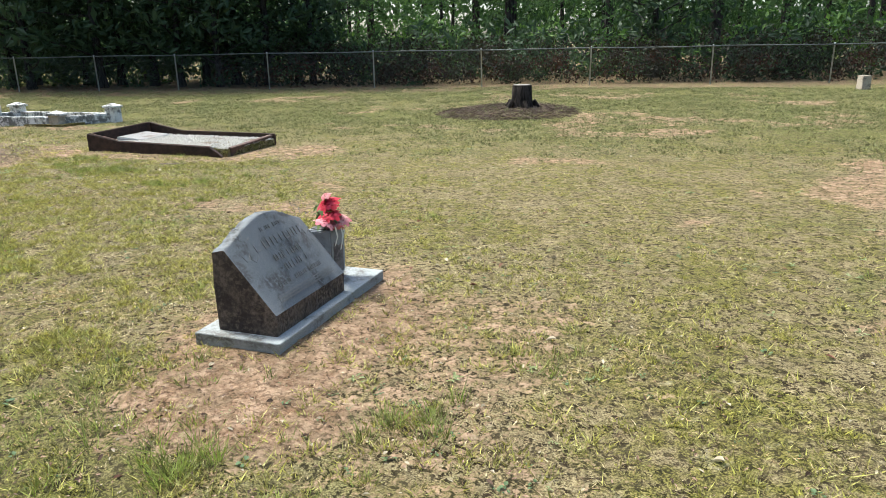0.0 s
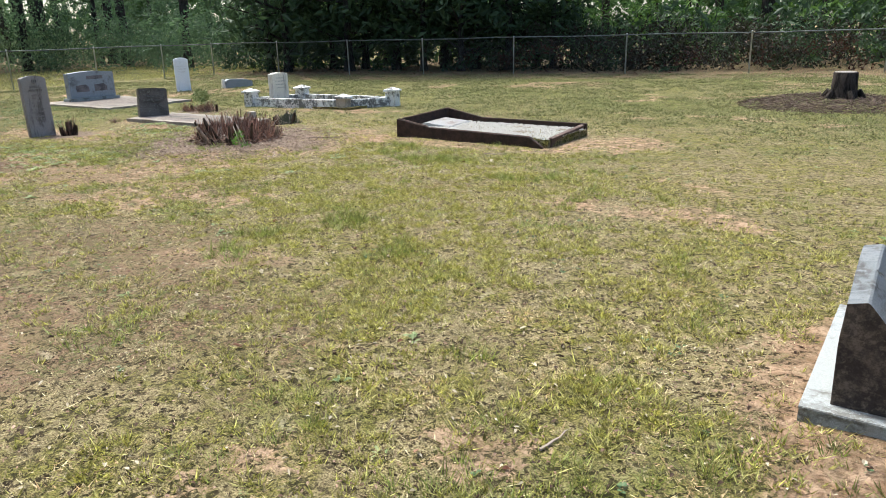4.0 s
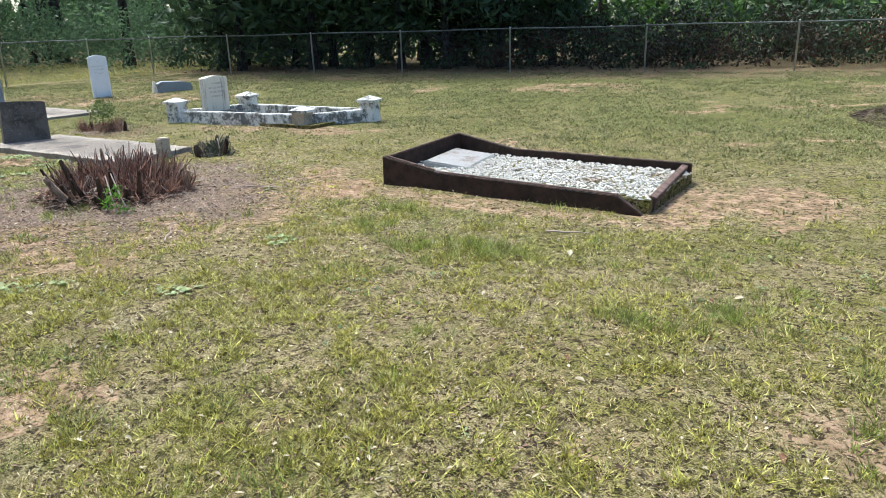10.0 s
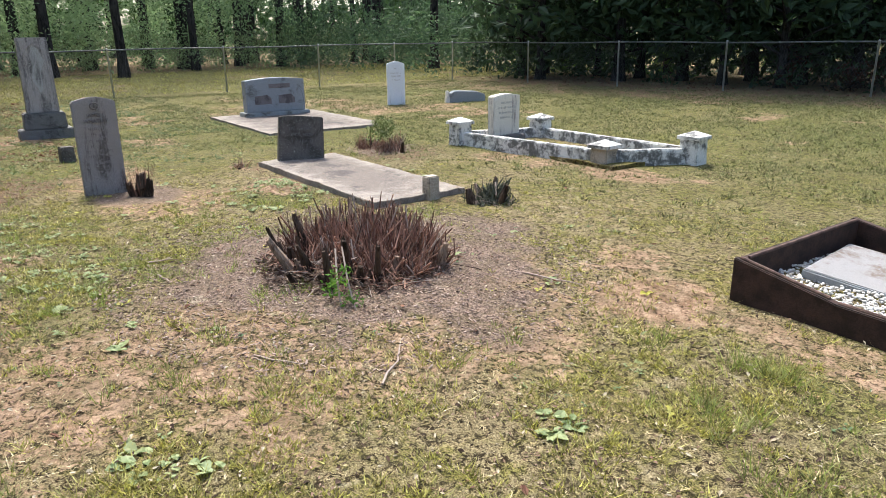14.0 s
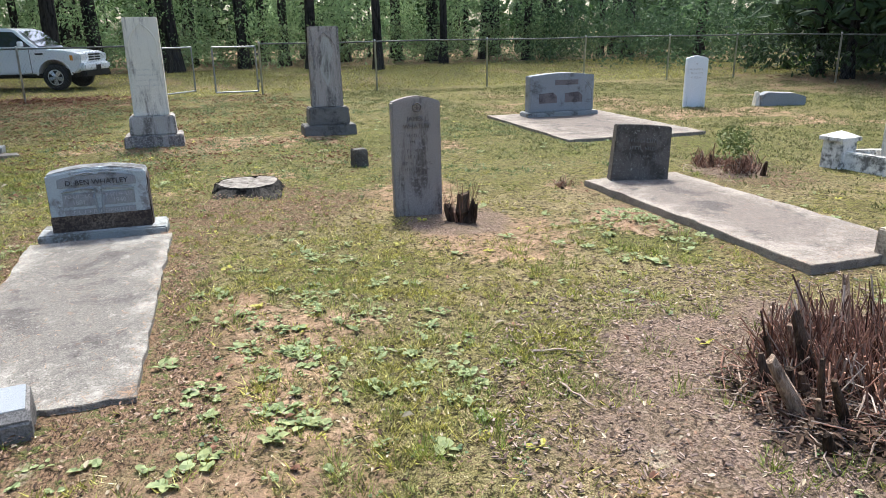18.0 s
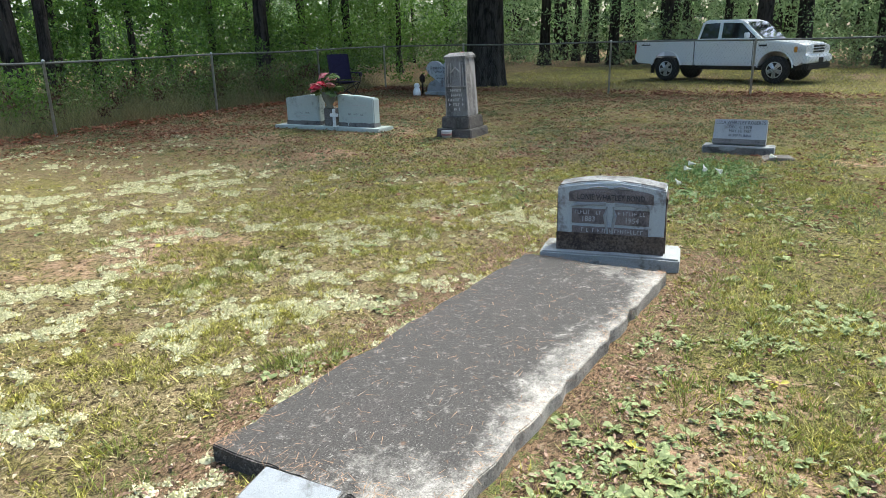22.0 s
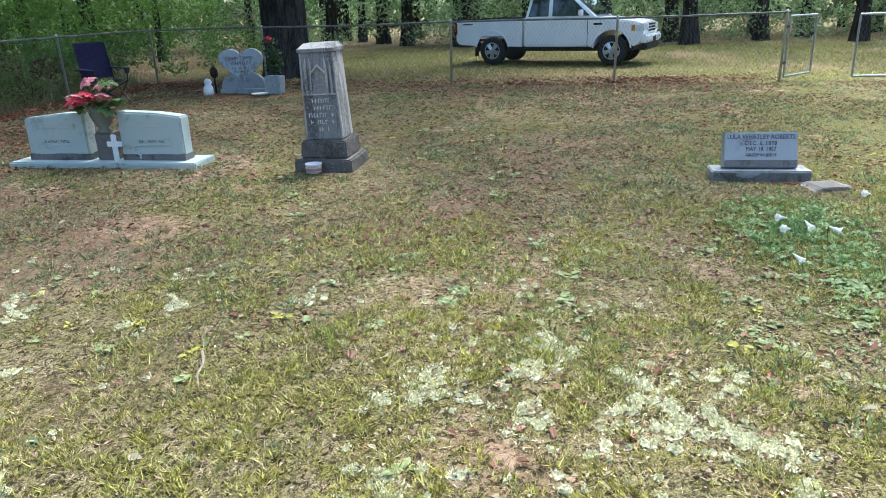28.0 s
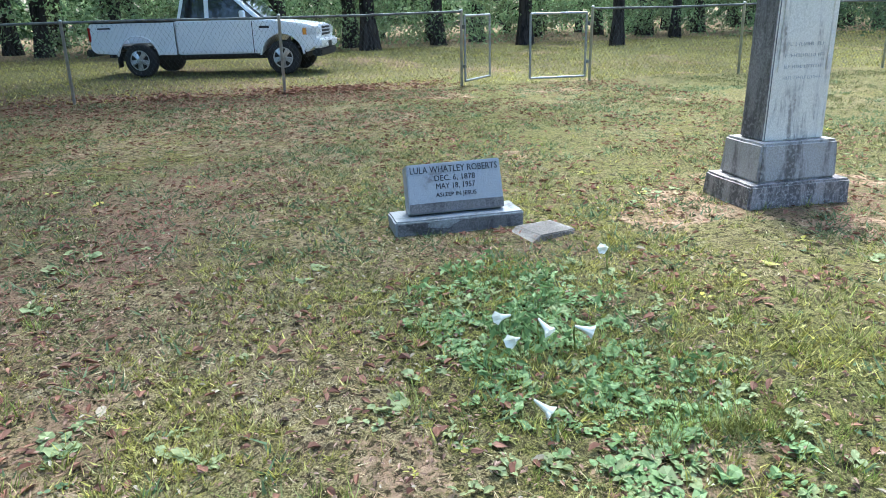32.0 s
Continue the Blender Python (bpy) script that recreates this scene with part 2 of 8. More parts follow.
RUST_STONE = stone("rust_stained_marker_face", (0.23, 0.22, 0.215), (0.165, 0.155, 0.15), (0.31, 0.295, 0.285), 160, (0.12, 0.08, 0.06), 0.45)
HEWN_TOP = stone("rough_hewn_weathered_top", (0.19, 0.19, 0.19), (0.12, 0.12, 0.12), (0.27, 0.27, 0.27), 90, (0.06, 0.055, 0.05), 0.5, rough=0.95)
PANEL_SOFT = stone("greyed_carved_panel", (0.26, 0.265, 0.28), (0.19, 0.19, 0.20), (0.34, 0.345, 0.36), 240, (0.09, 0.08, 0.08), 0.35)
PANEL = stone("dark_carved_panel", (0.165, 0.14, 0.14), (0.105, 0.088, 0.088), (0.26, 0.225, 0.225), 240, (0.05, 0.045, 0.045), 0.5)
GRANITE_PALE = stone("pale_worn_granite", (0.36, 0.37, 0.375), (0.28, 0.285, 0.29), (0.44, 0.455, 0.46), 320, (0.20, 0.19, 0.18), 0.25)
BASE_STONE = stone("pale_granite_base", (0.28, 0.29, 0.285), (0.20, 0.205, 0.20), (0.38, 0.395, 0.39), 300, (0.10, 0.09, 0.075), 0.42)
DARK_BASE = stone("dark_stained_base", (0.15, 0.14, 0.135), (0.09, 0.083, 0.078), (0.24, 0.225, 0.21), 120, (0.045, 0.042, 0.04), 0.45)
MARBLE = stone("weathered_white_marble", (0.72, 0.67, 0.58), (0.63, 0.58, 0.49), (0.79, 0.74, 0.65), 90, (0.22, 0.18, 0.155), 0.36, True)
MARBLE_DIRTY = stone("lichen_darkened_marble", (0.36, 0.315, 0.29), (0.27, 0.235, 0.215), (0.46, 0.405, 0.375), 70, (0.085, 0.075, 0.072), 0.62, True, lichen=0.3)
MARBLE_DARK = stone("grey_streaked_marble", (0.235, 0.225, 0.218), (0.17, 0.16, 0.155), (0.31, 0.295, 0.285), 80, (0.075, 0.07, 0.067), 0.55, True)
MARBLE_GREY = stone("greyed_marble", (0.39, 0.365, 0.34), (0.31, 0.288, 0.265), (0.47, 0.44, 0.41), 90, (0.10, 0.088, 0.08), 0.45, True)
MARBLE_CLEAN = stone("bright_white_marble", (0.74, 0.77, 0.80), (0.66, 0.69, 0.72), (0.80, 0.83, 0.85), 90, (0.42, 0.43, 0.44), 0.18, True)
WHITEWASH = stone("whitewashed_concrete", (0.74, 0.72, 0.68), (0.66, 0.64, 0.60), (0.80, 0.78, 0.74), 60, (0.045, 0.041, 0.038), 0.56, False, 0.9, 5.0, grain=13.0)
CEMENT_TAN = stone("tan_bare_cement", (0.40, 0.34, 0.27), (0.30, 0.25, 0.19), (0.48, 0.42, 0.34), 80, (0.12, 0.10, 0.08), 0.4)
SLATE_BROWN = stone("brown_grey_stone", (0.275, 0.242, 0.225), (0.21, 0.185, 0.172), (0.36, 0.32, 0.30), 150, (0.07, 0.055, 0.05), 0.4, True)
BLACK_STONE = stone("blackened_concrete", (0.11, 0.095, 0.085), (0.07, 0.06, 0.053), (0.165, 0.145, 0.13), 130, (0.04, 0.034, 0.03), 0.5, lichen=0.2)
CONCRETE = slab_concrete("aged_concrete", (0.33, 0.29, 0.245), (0.15, 0.125, 0.108), 0.38, 3)
CONCRETE_DARK = slab_concrete("mildewed_concrete", (0.38, 0.355, 0.32), (0.056, 0.052, 0.049), 0.54, 1, 0.35)
CONCRETE_PALE = slab_concrete("pale_concrete", (0.37, 0.345, 0.30), (0.135, 0.122, 0.108), 0.44, 2)
PALE_GREEN_STONE = stone("pale_greenish_stone", (0.44, 0.49, 0.45), (0.37, 0.42, 0.38), (0.51, 0.55, 0.51), 200, (0.22, 0.24, 0.21), 0.25)
URN_STONE = stone("mossy_grey_stone", (0.20, 0.20, 0.165), (0.13, 0.13, 0.105), (0.28, 0.275, 0.23), 160, (0.07, 0.07, 0.05), 0.4)
RUST_WOOD = plain("dark_rusty_iron", (0.022, 0.014, 0.011), (0.058, 0.031, 0.023), 12, 0.75, 0.2, 0.4)
RUST_TOP = plain("worn_rusty_iron_edge", (0.06, 0.036, 0.029), (0.15, 0.092, 0.072), 14, 0.8, 0.1, 0.4)
LETTER = plain("dark_engraved_line", (0.035, 0.035, 0.04), (0.075, 0.075, 0.08), 60, 0.9)
LETTER_MID = plain("weathered_engraved_line", (0.115, 0.10, 0.093), (0.19, 0.168, 0.156), 60, 0.9)
LETTER_SOFT = plain("worn_engraved_line", (0.13, 0.125, 0.12), (0.20, 0.195, 0.19), 60, 0.9)
LETTER_FAINT = plain("nearly_worn_away_line", (0.40, 0.39, 0.37), (0.50, 0.485, 0.46), 60, 0.9)
LETTER_WHITE = plain("whitened_raised_letter", (0.50, 0.48, 0.46), (0.66, 0.64, 0.61), 60, 0.85)
LETTER_PALE = plain("pale_raised_letter", (0.33, 0.33, 0.34), (0.46, 0.46, 0.47), 60, 0.85)
STEEL = plain("dull_galvanised_steel", (0.24, 0.25, 0.25), (0.40, 0.41, 0.41), 20, 0.5, 0.6)
POST_STEEL = plain("pale_galvanised_post", (0.34, 0.36, 0.355), (0.50, 0.52, 0.51), 10, 0.6, 0.15)
STEEL_DARK = plain("weathered_galvanised_rail", (0.075, 0.08, 0.075), (0.16, 0.17, 0.155), 8, 0.7, 0.1)
WIRE = plain("dark_galvanised_wire", (0.06, 0.063, 0.06), (0.13, 0.135, 0.13), 20, 0.7, 0.2)
BARK_PINE = bark("dark_pine_bark", (0.014, 0.0128, 0.0118), (0.058, 0.050, 0.044))
BARK_OAK = bark("dark_hardwood_bark", (0.013, 0.0122, 0.0112), (0.054, 0.049, 0.043), 12)
CUT_GREY = plain("weathered_cut_wood", (0.10, 0.085, 0.07), (0.30, 0.265, 0.23), 14, 0.95, 0.0, 0.8)
CUT_WOOD = plain("grey_cut_wood", (0.16, 0.13, 0.105), (0.38, 0.34, 0.30), 20, 0.9, 0.0, 0.5)
STUMP_BLACK = bark("charred_stump_bark", (0.012, 0.010, 0.009), (0.050, 0.040, 0.034), 14)
STUB_BROWN = bark("dark_brown_stub_bark", (0.022, 0.016, 0.012), (0.105, 0.072, 0.052), 14)
STUB_PALE = bark("split_pale_stub_wood", (0.11, 0.07, 0.05), (0.40, 0.29, 0.21), 16)
STEM = leafy("dead_brown_stem", ((0.034, 0.018, 0.014), (0.44, 0.245, 0.17), (0.14, 0.068, 0.048)), 3.0, 0.9, 0.0)
STEM_PALE = leafy("bleached_dead_stem", ((0.20, 0.15, 0.12), (0.42, 0.34, 0.28), (0.30, 0.22, 0.17)), 3.0, 0.9, 0.0)

# ---------------------------------------------------------------- mesh helpers
def part(name, bm, material, parent, label=""):
    """Links a bmesh as one mesh object under a thing or a part."""
    me = bpy.data.meshes.new(name)
    bm.to_mesh(me)
    bm.free()
    me.materials.append(material)
    ob = new(name, me)
    ob.parent = parent
    if label:
        tagged(ob, label)
    return ob


def share(name, me, parent, m, label=""):
    """Another object on a mesh that exists already."""
    ob = new(name, me)
    ob.parent = parent
    ob.matrix_basis = m
    if label:
        tagged(ob, label)
    return ob


def thing(name, x, y, z, rz, label, category, group="", kind="", rx=0.0, ry=0.0):
    ob = new(name)
    ob.matrix_basis = pose(x, y, z, rx, ry, rz)
    return tagged(ob, label, category, group, kind)


def box(sx, sy, sz, at=(0, 0, 0), top=(1.0, 1.0), bevel=0.008, cuts=0, wear=0.0, seed=0):
    """A block that stands on its base at 'at', narrowed to the top, with rounded and worn edges."""
    bm = bmesh.new()
    bmesh.ops.create_cube(bm, size=1)
    for v in bm.verts:
        k = top if v.co.z > 0 else (1, 1)
        v.co = Vector((v.co.x * sx * k[0], v.co.y * sy * k[1], (v.co.z + 0.5) * sz))
    if cuts:
        bmesh.ops.subdivide_edges(bm, edges=bm.edges[:], cuts=cuts, use_grid_fill=True)
    if bevel:
        sharp = [e for e in bm.edges if len(e.link_faces) == 2 and e.calc_face_angle() > 0.6]
        bmesh.ops.bevel(bm, geom=sharp, offset=bevel, segments=2, affect="EDGES", clamp_overlap=True)
    if wear:
        for v in bm.verts:
            p = v.co * 9 + Vector((seed * 7.3, seed, 0))
            v.co += noise.noise_vector(p) * wear + noise.noise_vector(p * 3) * wear * 0.5
    bmesh.ops.translate(bm, verts=bm.verts, vec=at)
    return bm


def profile(outline, depth, at=(0, 0, 0), bevel=0.01, wear=0.0, axis="x", smooth=False):
    """An outline (across, up) pushed 'depth' along an axis, with rounded edges; it is centred on that axis."""
    bm = bmesh.new()
    if axis == "x":
        vs = [bm.verts.new((-depth / 2, a, b)) for a, b in outline]
        way = (depth, 0, 0)
    else:
        vs = [bm.verts.new((a, -depth / 2, b)) for a, b in outline]
        way = (0, depth, 0)
    f = bm.faces.new(vs)
    ext = bmesh.ops.extrude_face_region(bm, geom=[f])
    bmesh.ops.translate(bm, verts=[v for v in ext["geom"] if isinstance(v, bmesh.types.BMVert)], vec=way)
    bmesh.ops.recalc_face_normals(bm, faces=bm.faces[:])
    if bevel:
        sharp = [e for e in bm.edges if len(e.link_faces) == 2 and e.calc_face_angle() > 0.5]
        bmesh.ops.bevel(bm, geom=sharp, offset=bevel, segments=2, affect="EDGES", clamp_overlap=True)
    if wear:
        for v in bm.verts:
            v.co += noise.noise_vector(v.co * 14) * wear
    bmesh.ops.translate(bm, verts=bm.verts, vec=at)
    return bm


def tube(bm, pts, radii, seg=6, cap=True):
    """A round bar through points, with a radius at each."""
    rings = []
    for i, p in enumerate(pts):
        a, b = Vector(pts[max(i - 1, 0)]), Vector(pts[min(i + 1, len(pts) - 1)])
        q = (b - a).normalized().to_track_quat("Z", "Y")
        r = radii[i] if isinstance(radii, (list, tuple)) else radii
        rings.append([bm.verts.new(Vector(p) + q @ Vector((r * math.cos(k * math.tau / seg), r * math.sin(k * math.tau / seg), 0))) for k in range(seg)])
    for ra, rb in zip(rings, rings[1:]):
        for k in range(seg):
            bm.faces.new((ra[k], ra[(k + 1) % seg], rb[(k + 1) % seg], rb[k]))
    if cap:
        bm.faces.new(rings[0][::-1])
        bm.faces.new(rings[-1])
    return bm


def lathe(points, seg=20, at=(0, 0, 0)):
    """A turned shape from (radius, height) points."""
    bm = bmesh.new()
    rings = [[bm.verts.new((at[0] + r * math.cos(k * math.tau / seg), at[1] + r * math.sin(k * math.tau / seg), at[2] + h)) for k in range(seg)] for r, h in points]
    for ra, rb in zip(rings, rings[1:]):
        for k in range(seg):
            f = bm.faces.new((ra[k], ra[(k + 1) % seg], rb[(k + 1) % seg], rb[k]))
            f.smooth = True
    bm.faces.new(rings[0][::-1])
    bm.faces.new(rings[-1])
    return bm


def letters(text, size, parent, material, at, lean=0.0, width=None, deep=0.003, turn=0.0):
    """Writing on a face that looks along +x and leans back by some degrees; 'at' is its middle."""
    cu = bpy.data.curves.new("lettering", "FONT")
    cu.body, cu.size, cu.extrude = text, size, deep
    cu.align_x, cu.align_y, cu.resolution_u = "CENTER", "CENTER", 2
    ob = bpy.data.objects.new("lettering", cu)
    me = bpy.data.meshes.new_from_object(ob)
    bpy.data.objects.remove(ob)
    if width:
        xs = [v.co.x for v in me.vertices]
        k = width / max(max(xs) - min(xs), 1e-4)
        for v in me.vertices:
            v.co.x *= k
    me.materials.clear()
    me.materials.append(material)
    a = radians(lean)
    rot = Matrix(((0, -math.sin(a), math.cos(a)), (1, 0, 0), (0, math.cos(a), math.sin(a)))).to_4x4()
    out = tagged(new("lettering", me), kind="stuff")
    out.parent = parent
    out.matrix_basis = Matrix.Translation(at) @ rot @ pose(0, 0, 0, 0, 0, turn)
    return out


def line_bar(parent, material, at, w, h, lean=0.0):
    """A worn line of writing that can no longer be read."""
    bm = box(0.004, w, h, (0, 0, -h / 2), bevel=0.0)
    ob = part("engraved_line", bm, material, parent)
    ob.matrix_basis = Matrix.Translation(at) @ pose(0, 0, 0, 0, -lean, 0)
    return ob


def worn_words(parent, material, at, w, h, lean=0.0, seed=1, deep=0.004):
    """A line of worn writing: short upright strokes in word groups, all in one mesh."""
    rnd = random.Random(seed)
    bm = bmesh.new()
    y = -w / 2
    while y < w / 2 - h * 0.3:
        k = rnd.uniform(0.25, 0.7) * h
        if rnd.random() > 0.18:
            hh = h * rnd.uniform(0.8, 1.0)
            for dy, dz, sy, sz in ((0, 0, 0.14 * h, hh), (0, rnd.choice((-0.4, 0, 0.4)) * h, k, 0.16 * h)):
                vs = [bm.verts.new((deep / 2, y + dy + a * sy, dz + b * sz)) for a, b in ((0, -0.5), (1, -0.5), (1, 0.5), (0, 0.5))]
                bm.faces.new(vs)
        y += k + 0.22 * h
    ext = bmesh.ops.extrude_face_region(bm, geom=bm.faces[:])
    bmesh.ops.translate(bm, verts=[v for v in ext["geom"] if isinstance(v, bmesh.types.BMVert)], vec=(-deep, 0, 0))
    ob = tagged(part("worn_lettering", bm, material, parent), kind="stuff")
    ob.matrix_basis = Matrix.Translation(at) @ pose(0, 0, 0, 0, -lean, 0)
    return ob


def from_arrays(name, verts, faces_n, material, parent=None):
    """One mesh from arrays: verts (n, 3); faces_n: vertices per face, taken in order."""
    me = bpy.data.meshes.new(name)
    count = len(verts) // faces_n
    me.vertices.add(len(verts))
    me.vertices.foreach_set("co", np.ascontiguousarray(verts, np.float32).ravel())
    me.loops.add(len(verts))
    me.loops.foreach_set("vertex_index", np.arange(len(verts), dtype=np.int32))
    me.polygons.add(count)
    me.polygons.foreach_set("loop_start", np.arange(0, len(verts), faces_n, dtype=np.int32))
    me.update(calc_edges=True)
    me.materials.append(material)
    ob = new(name, me)
    if parent:
        ob.parent = parent
    return ob


# ---------------------------------------------------------------- ground cover maps
RNG = np.random.default_rng(7)
TABLES = RNG.random((12, 128, 128))


def field(x, y, size, k):
    """Smooth random values from 0 to 1 at that grain."""
    u, v = np.asarray(x) / size + 31.7 * k, np.asarray(y) / size + 17.3 * k
    i, j = np.floor(u).astype(int), np.floor(v).astype(int)
    fu, fv = u - i, v - j
    fu, fv = fu * fu * (3 - 2 * fu), fv * fv * (3 - 2 * fv)
    t = TABLES[k % 12]
    i0, i1, j0, j1 = i % 128, (i + 1) % 128, j % 128, (j + 1) % 128
    return (t[i0, j0] * (1 - fu) + t[i1, j0] * fu) * (1 - fv) + (t[i0, j1] * (1 - fu) + t[i1, j1] * fu) * fv


def rough_field(x, y, size, k):
    return 0.5 * field(x, y, size, k) + 0.3 * field(x, y, size / 2.3, k + 1) + 0.2 * field(x, y, size / 5.1, k + 2)


def spot(x, y, cx, cy, rx, ry, edge=0.5, k=3):
    """1 inside an oval with a ragged rim, 0 outside."""
    d = np.hypot((x - cx) / rx, (y - cy) / ry) + (rough_field(x, y, 0.7, k) - 0.5) * edge
    return np.clip((1.25 - d) / 0.5, 0, 1)


def strip(x, y, x0, x1, y0, y1, soft=0.3, k=2):
    """1 inside a rectangle with a ragged rim."""
    d = np.maximum(np.maximum(x0 - x, x - x1), np.maximum(y0 - y, y - y1)) / soft + (rough_field(x, y, 0.6, k) - 0.5) * 1.4
    return np.clip(1 - d, 0, 1)


def cover(x, y):
    """Bare soil, brown litter, wood chips and lush weeds (with the shade-dark north field), each 0 to 1, over the yard.
    """
    x, y = np.asarray(x, float), np.asarray(y, float)
    top = lambda *a: np.max(np.stack(a), 0)
    patchy = np.clip((rough_field(x, y, 1.6, 5) - 0.575) / 0.10, 0, 1) * 0.6
    bare = top(
        patchy * (x < 9),
        spot(x, y, 4.0, 5.9, 0.75, 1.2, 0.7) * 0.72, spot(x, y, 5.1, 4.6, 0.9, 0.9, 1.0) * 0.4, spot(x, y, 4.15, 5.15, 0.6, 0.4, 0.9) * 0.85, spot(x, y, 5.0, 6.1, 0.9, 1.0, 1.1) * 0.5, spot(x, y, 2.65, 4.8, 0.25, 0.2, 1.3) * 0.6,
        spot(x, y, 0.0, 6.0, 0.4, 0.25, 1.1) * 0.55, spot(x, y, -1.4, 6.0, 0.5, 0.35, 1.2) * 0.45, spot(x, y, -6.75, 7.25, 0.22, 0.16) * 0.9, spot(x, y, -7.05, 10.8, 0.5, 0.2, 0.8) * 1.0,
        spot(x, y, -13.9, 2.0, 0.9, 0.22, 0.9) * 0.95, spot(x, y, -12.6, 1.5, 0.5, 0.25, 0.9) * 0.85, spot(x, y, -12.5, -4.4, 0.7, 0.35) * 0.9, spot(x, y, -12.2, -2.6, 0.5, 0.6) * 0.7, spot(x, y, -11.5, -0.9, 0.5, 0.6) * 0.75, spot(x, y, -11.1, 3.3, 0.30, 0.16, 1.0) * 0.55,
        spot(x, y, -3.1, 10.9, 0.45, 0.5) * 0.8, spot(x, y, -0.1, 11.6, 0.4, 0.9) * 0.6, spot(x, y, -1.6, 10.95, 1.7, 0.25) * 0.55,
        spot(x, y, -7.6, 10.3, 0.45, 0.3) * 0.9, spot(x, y, -4.2, 9.6, 1.6, 1.5) * 0.55,
        spot(x, y, -7.6, 9.2, 0.8, 0.7) * 0.6, spot(x, y, -12.4, -5.0, 1.4, 0.5) * 0.5,
        spot(x, y, -11.3, 2.2, 1.0, 0.30) * 0.55, spot(x, y, -10.6, 1.6, 0.5, 0.2) * 0.45, spot(x, y, -10.9, 4.15, 0.35, 0.3) * 0.55,
        spot(x, y, -25.0, 8.5, 2.2, 5.0) * 0.35, spot(x, y, -24.3, 3.5, 0.8, 3.0) * 0.4,
        spot(x, y, 8.4, 12.5, 0.7, 0.6) * 0.7, spot(x, y, -5.9, 13.7, 0.7, 0.35) * 0.7)
    ring = lambda x0, x1, y0, y1: strip(x, y, x0 - 0.25, x1 + 0.25, y0 - 0.2, y1 + 0.2, 0.28)
    shade = np.clip((-9.6 - x) / 3.5, 0, 1) * np.clip((5.2 - y) / 3.0, 0, 1)
    litter = top(
        shade * np.clip((rough_field(x, y, 2.2, 8) - 0.32) / 0.26, 0, 1) * 0.52,
        (0.30 + 0.22 * (x < -6.5) * (y < 4.5)) * np.clip((rough_field(x, y, 1.3, 2) - 0.44) / 0.16, 0, 1) * np.clip((-2.0 - x) / 3, 0, 1),
        ring(-8.7, -5.6, 5.9, 6.75) * 1.0, ring(-8.7, -5.7, 3.5, 4.45) * 1.0, ring(-8.9, -6.2, 10.7, 11.6) * 0.5,
        spot(x, y, -9.3, 7.6, 0.9, 0.8, 0.8) * 0.8, spot(x, y, -0.9, 4.9, 2.0, 1.5, 1.6) * 0.55, spot(x, y, -4.3, 6.6, 1.2, 1.0, 1.6) * 0.4, spot(x, y, -8.9, 12.6, 0.9, 0.7) * 0.7,
        strip(x, y, -22.5, -20.6, -7.5, 5.2, 0.7) * 1.0, np.clip(1.2 - np.abs(y + 7.3 - 0.0658 * (x + 21.9)) / 1.1, 0, 1) * (x > -22) * (x < 4), spot(x, y, -16.0, -4.6, 4.2, 2.3, 1.4) * 0.75, spot(x, y, -10.6, -3.6, 1.6, 1.5, 1.6) * 0.45,
        spot(x, y, -13.1, 4.2, 0.35, 0.6) * 0.6, spot(x, y, 2.2, 17.7, 1.0, 1.1, 2.0) * 0.5, spot(x, y, -13.4, 6.6, 0.5, 0.7) * 0.6,
        np.clip((y - 24.3 - 0.30 * x) / 1.5, 0, 1) * (x > -20), np.clip((-34 - x) / 4, 0, 1), np.clip((-8.5 - y) / 1.5, 0, 1) * 0.9)
    chips = top(spot(x, y, -4.75, 9.75, 1.35, 1.3, 1.4) * 0.95, spot(x, y, -8.25, 9.0, 0.55, 0.5) * 0.7,
                spot(x, y, -9.1, 12.5, 0.5, 0.5) * 0.8)
    lush = top(strip(x, y, -7.9, -5.2, 4.85, 5.55, 0.4) * 0.9, spot(x, y, -7.3, 10.1, 0.7, 0.5), spot(x, y, -11.9, 4.1, 1.0, 0.75) * 1.0,
               spot(x, y, -6.4, 7.6, 1.8, 0.8, 1.2) * 0.5, spot(x, y, -10.6, 5.0, 1.6, 0.9, 1.2) * 0.4, spot(x, y, -11.4, 8.3, 1.3, 2.2, 0.8) * 0.6,
               # the last term darkens the north field in place of the woods' shade
               strip(x, y, -33, -22.2, -6, 30, 1.0) * 0.9, strip(x, y, -20.8, -9.6, 4.6, 17, 1.2) * (0.35 + 0.8 * field(x, y, 1.3, 5)), strip(x, y, -9.6, -7.2, 4.7, 5.6, 0.5) * 0.7, np.clip((y - 11.8) / 4, 0, 1) * np.clip((x + 21) / 2, 0, 1) * (0.45 + 0.9 * field(x, y, 1.9, 4)),
               np.clip((rough_field(x, y, 1.1, 9) - 0.60) / 0.12, 0, 1) * 0.6)
    return bare, litter, chips, lush


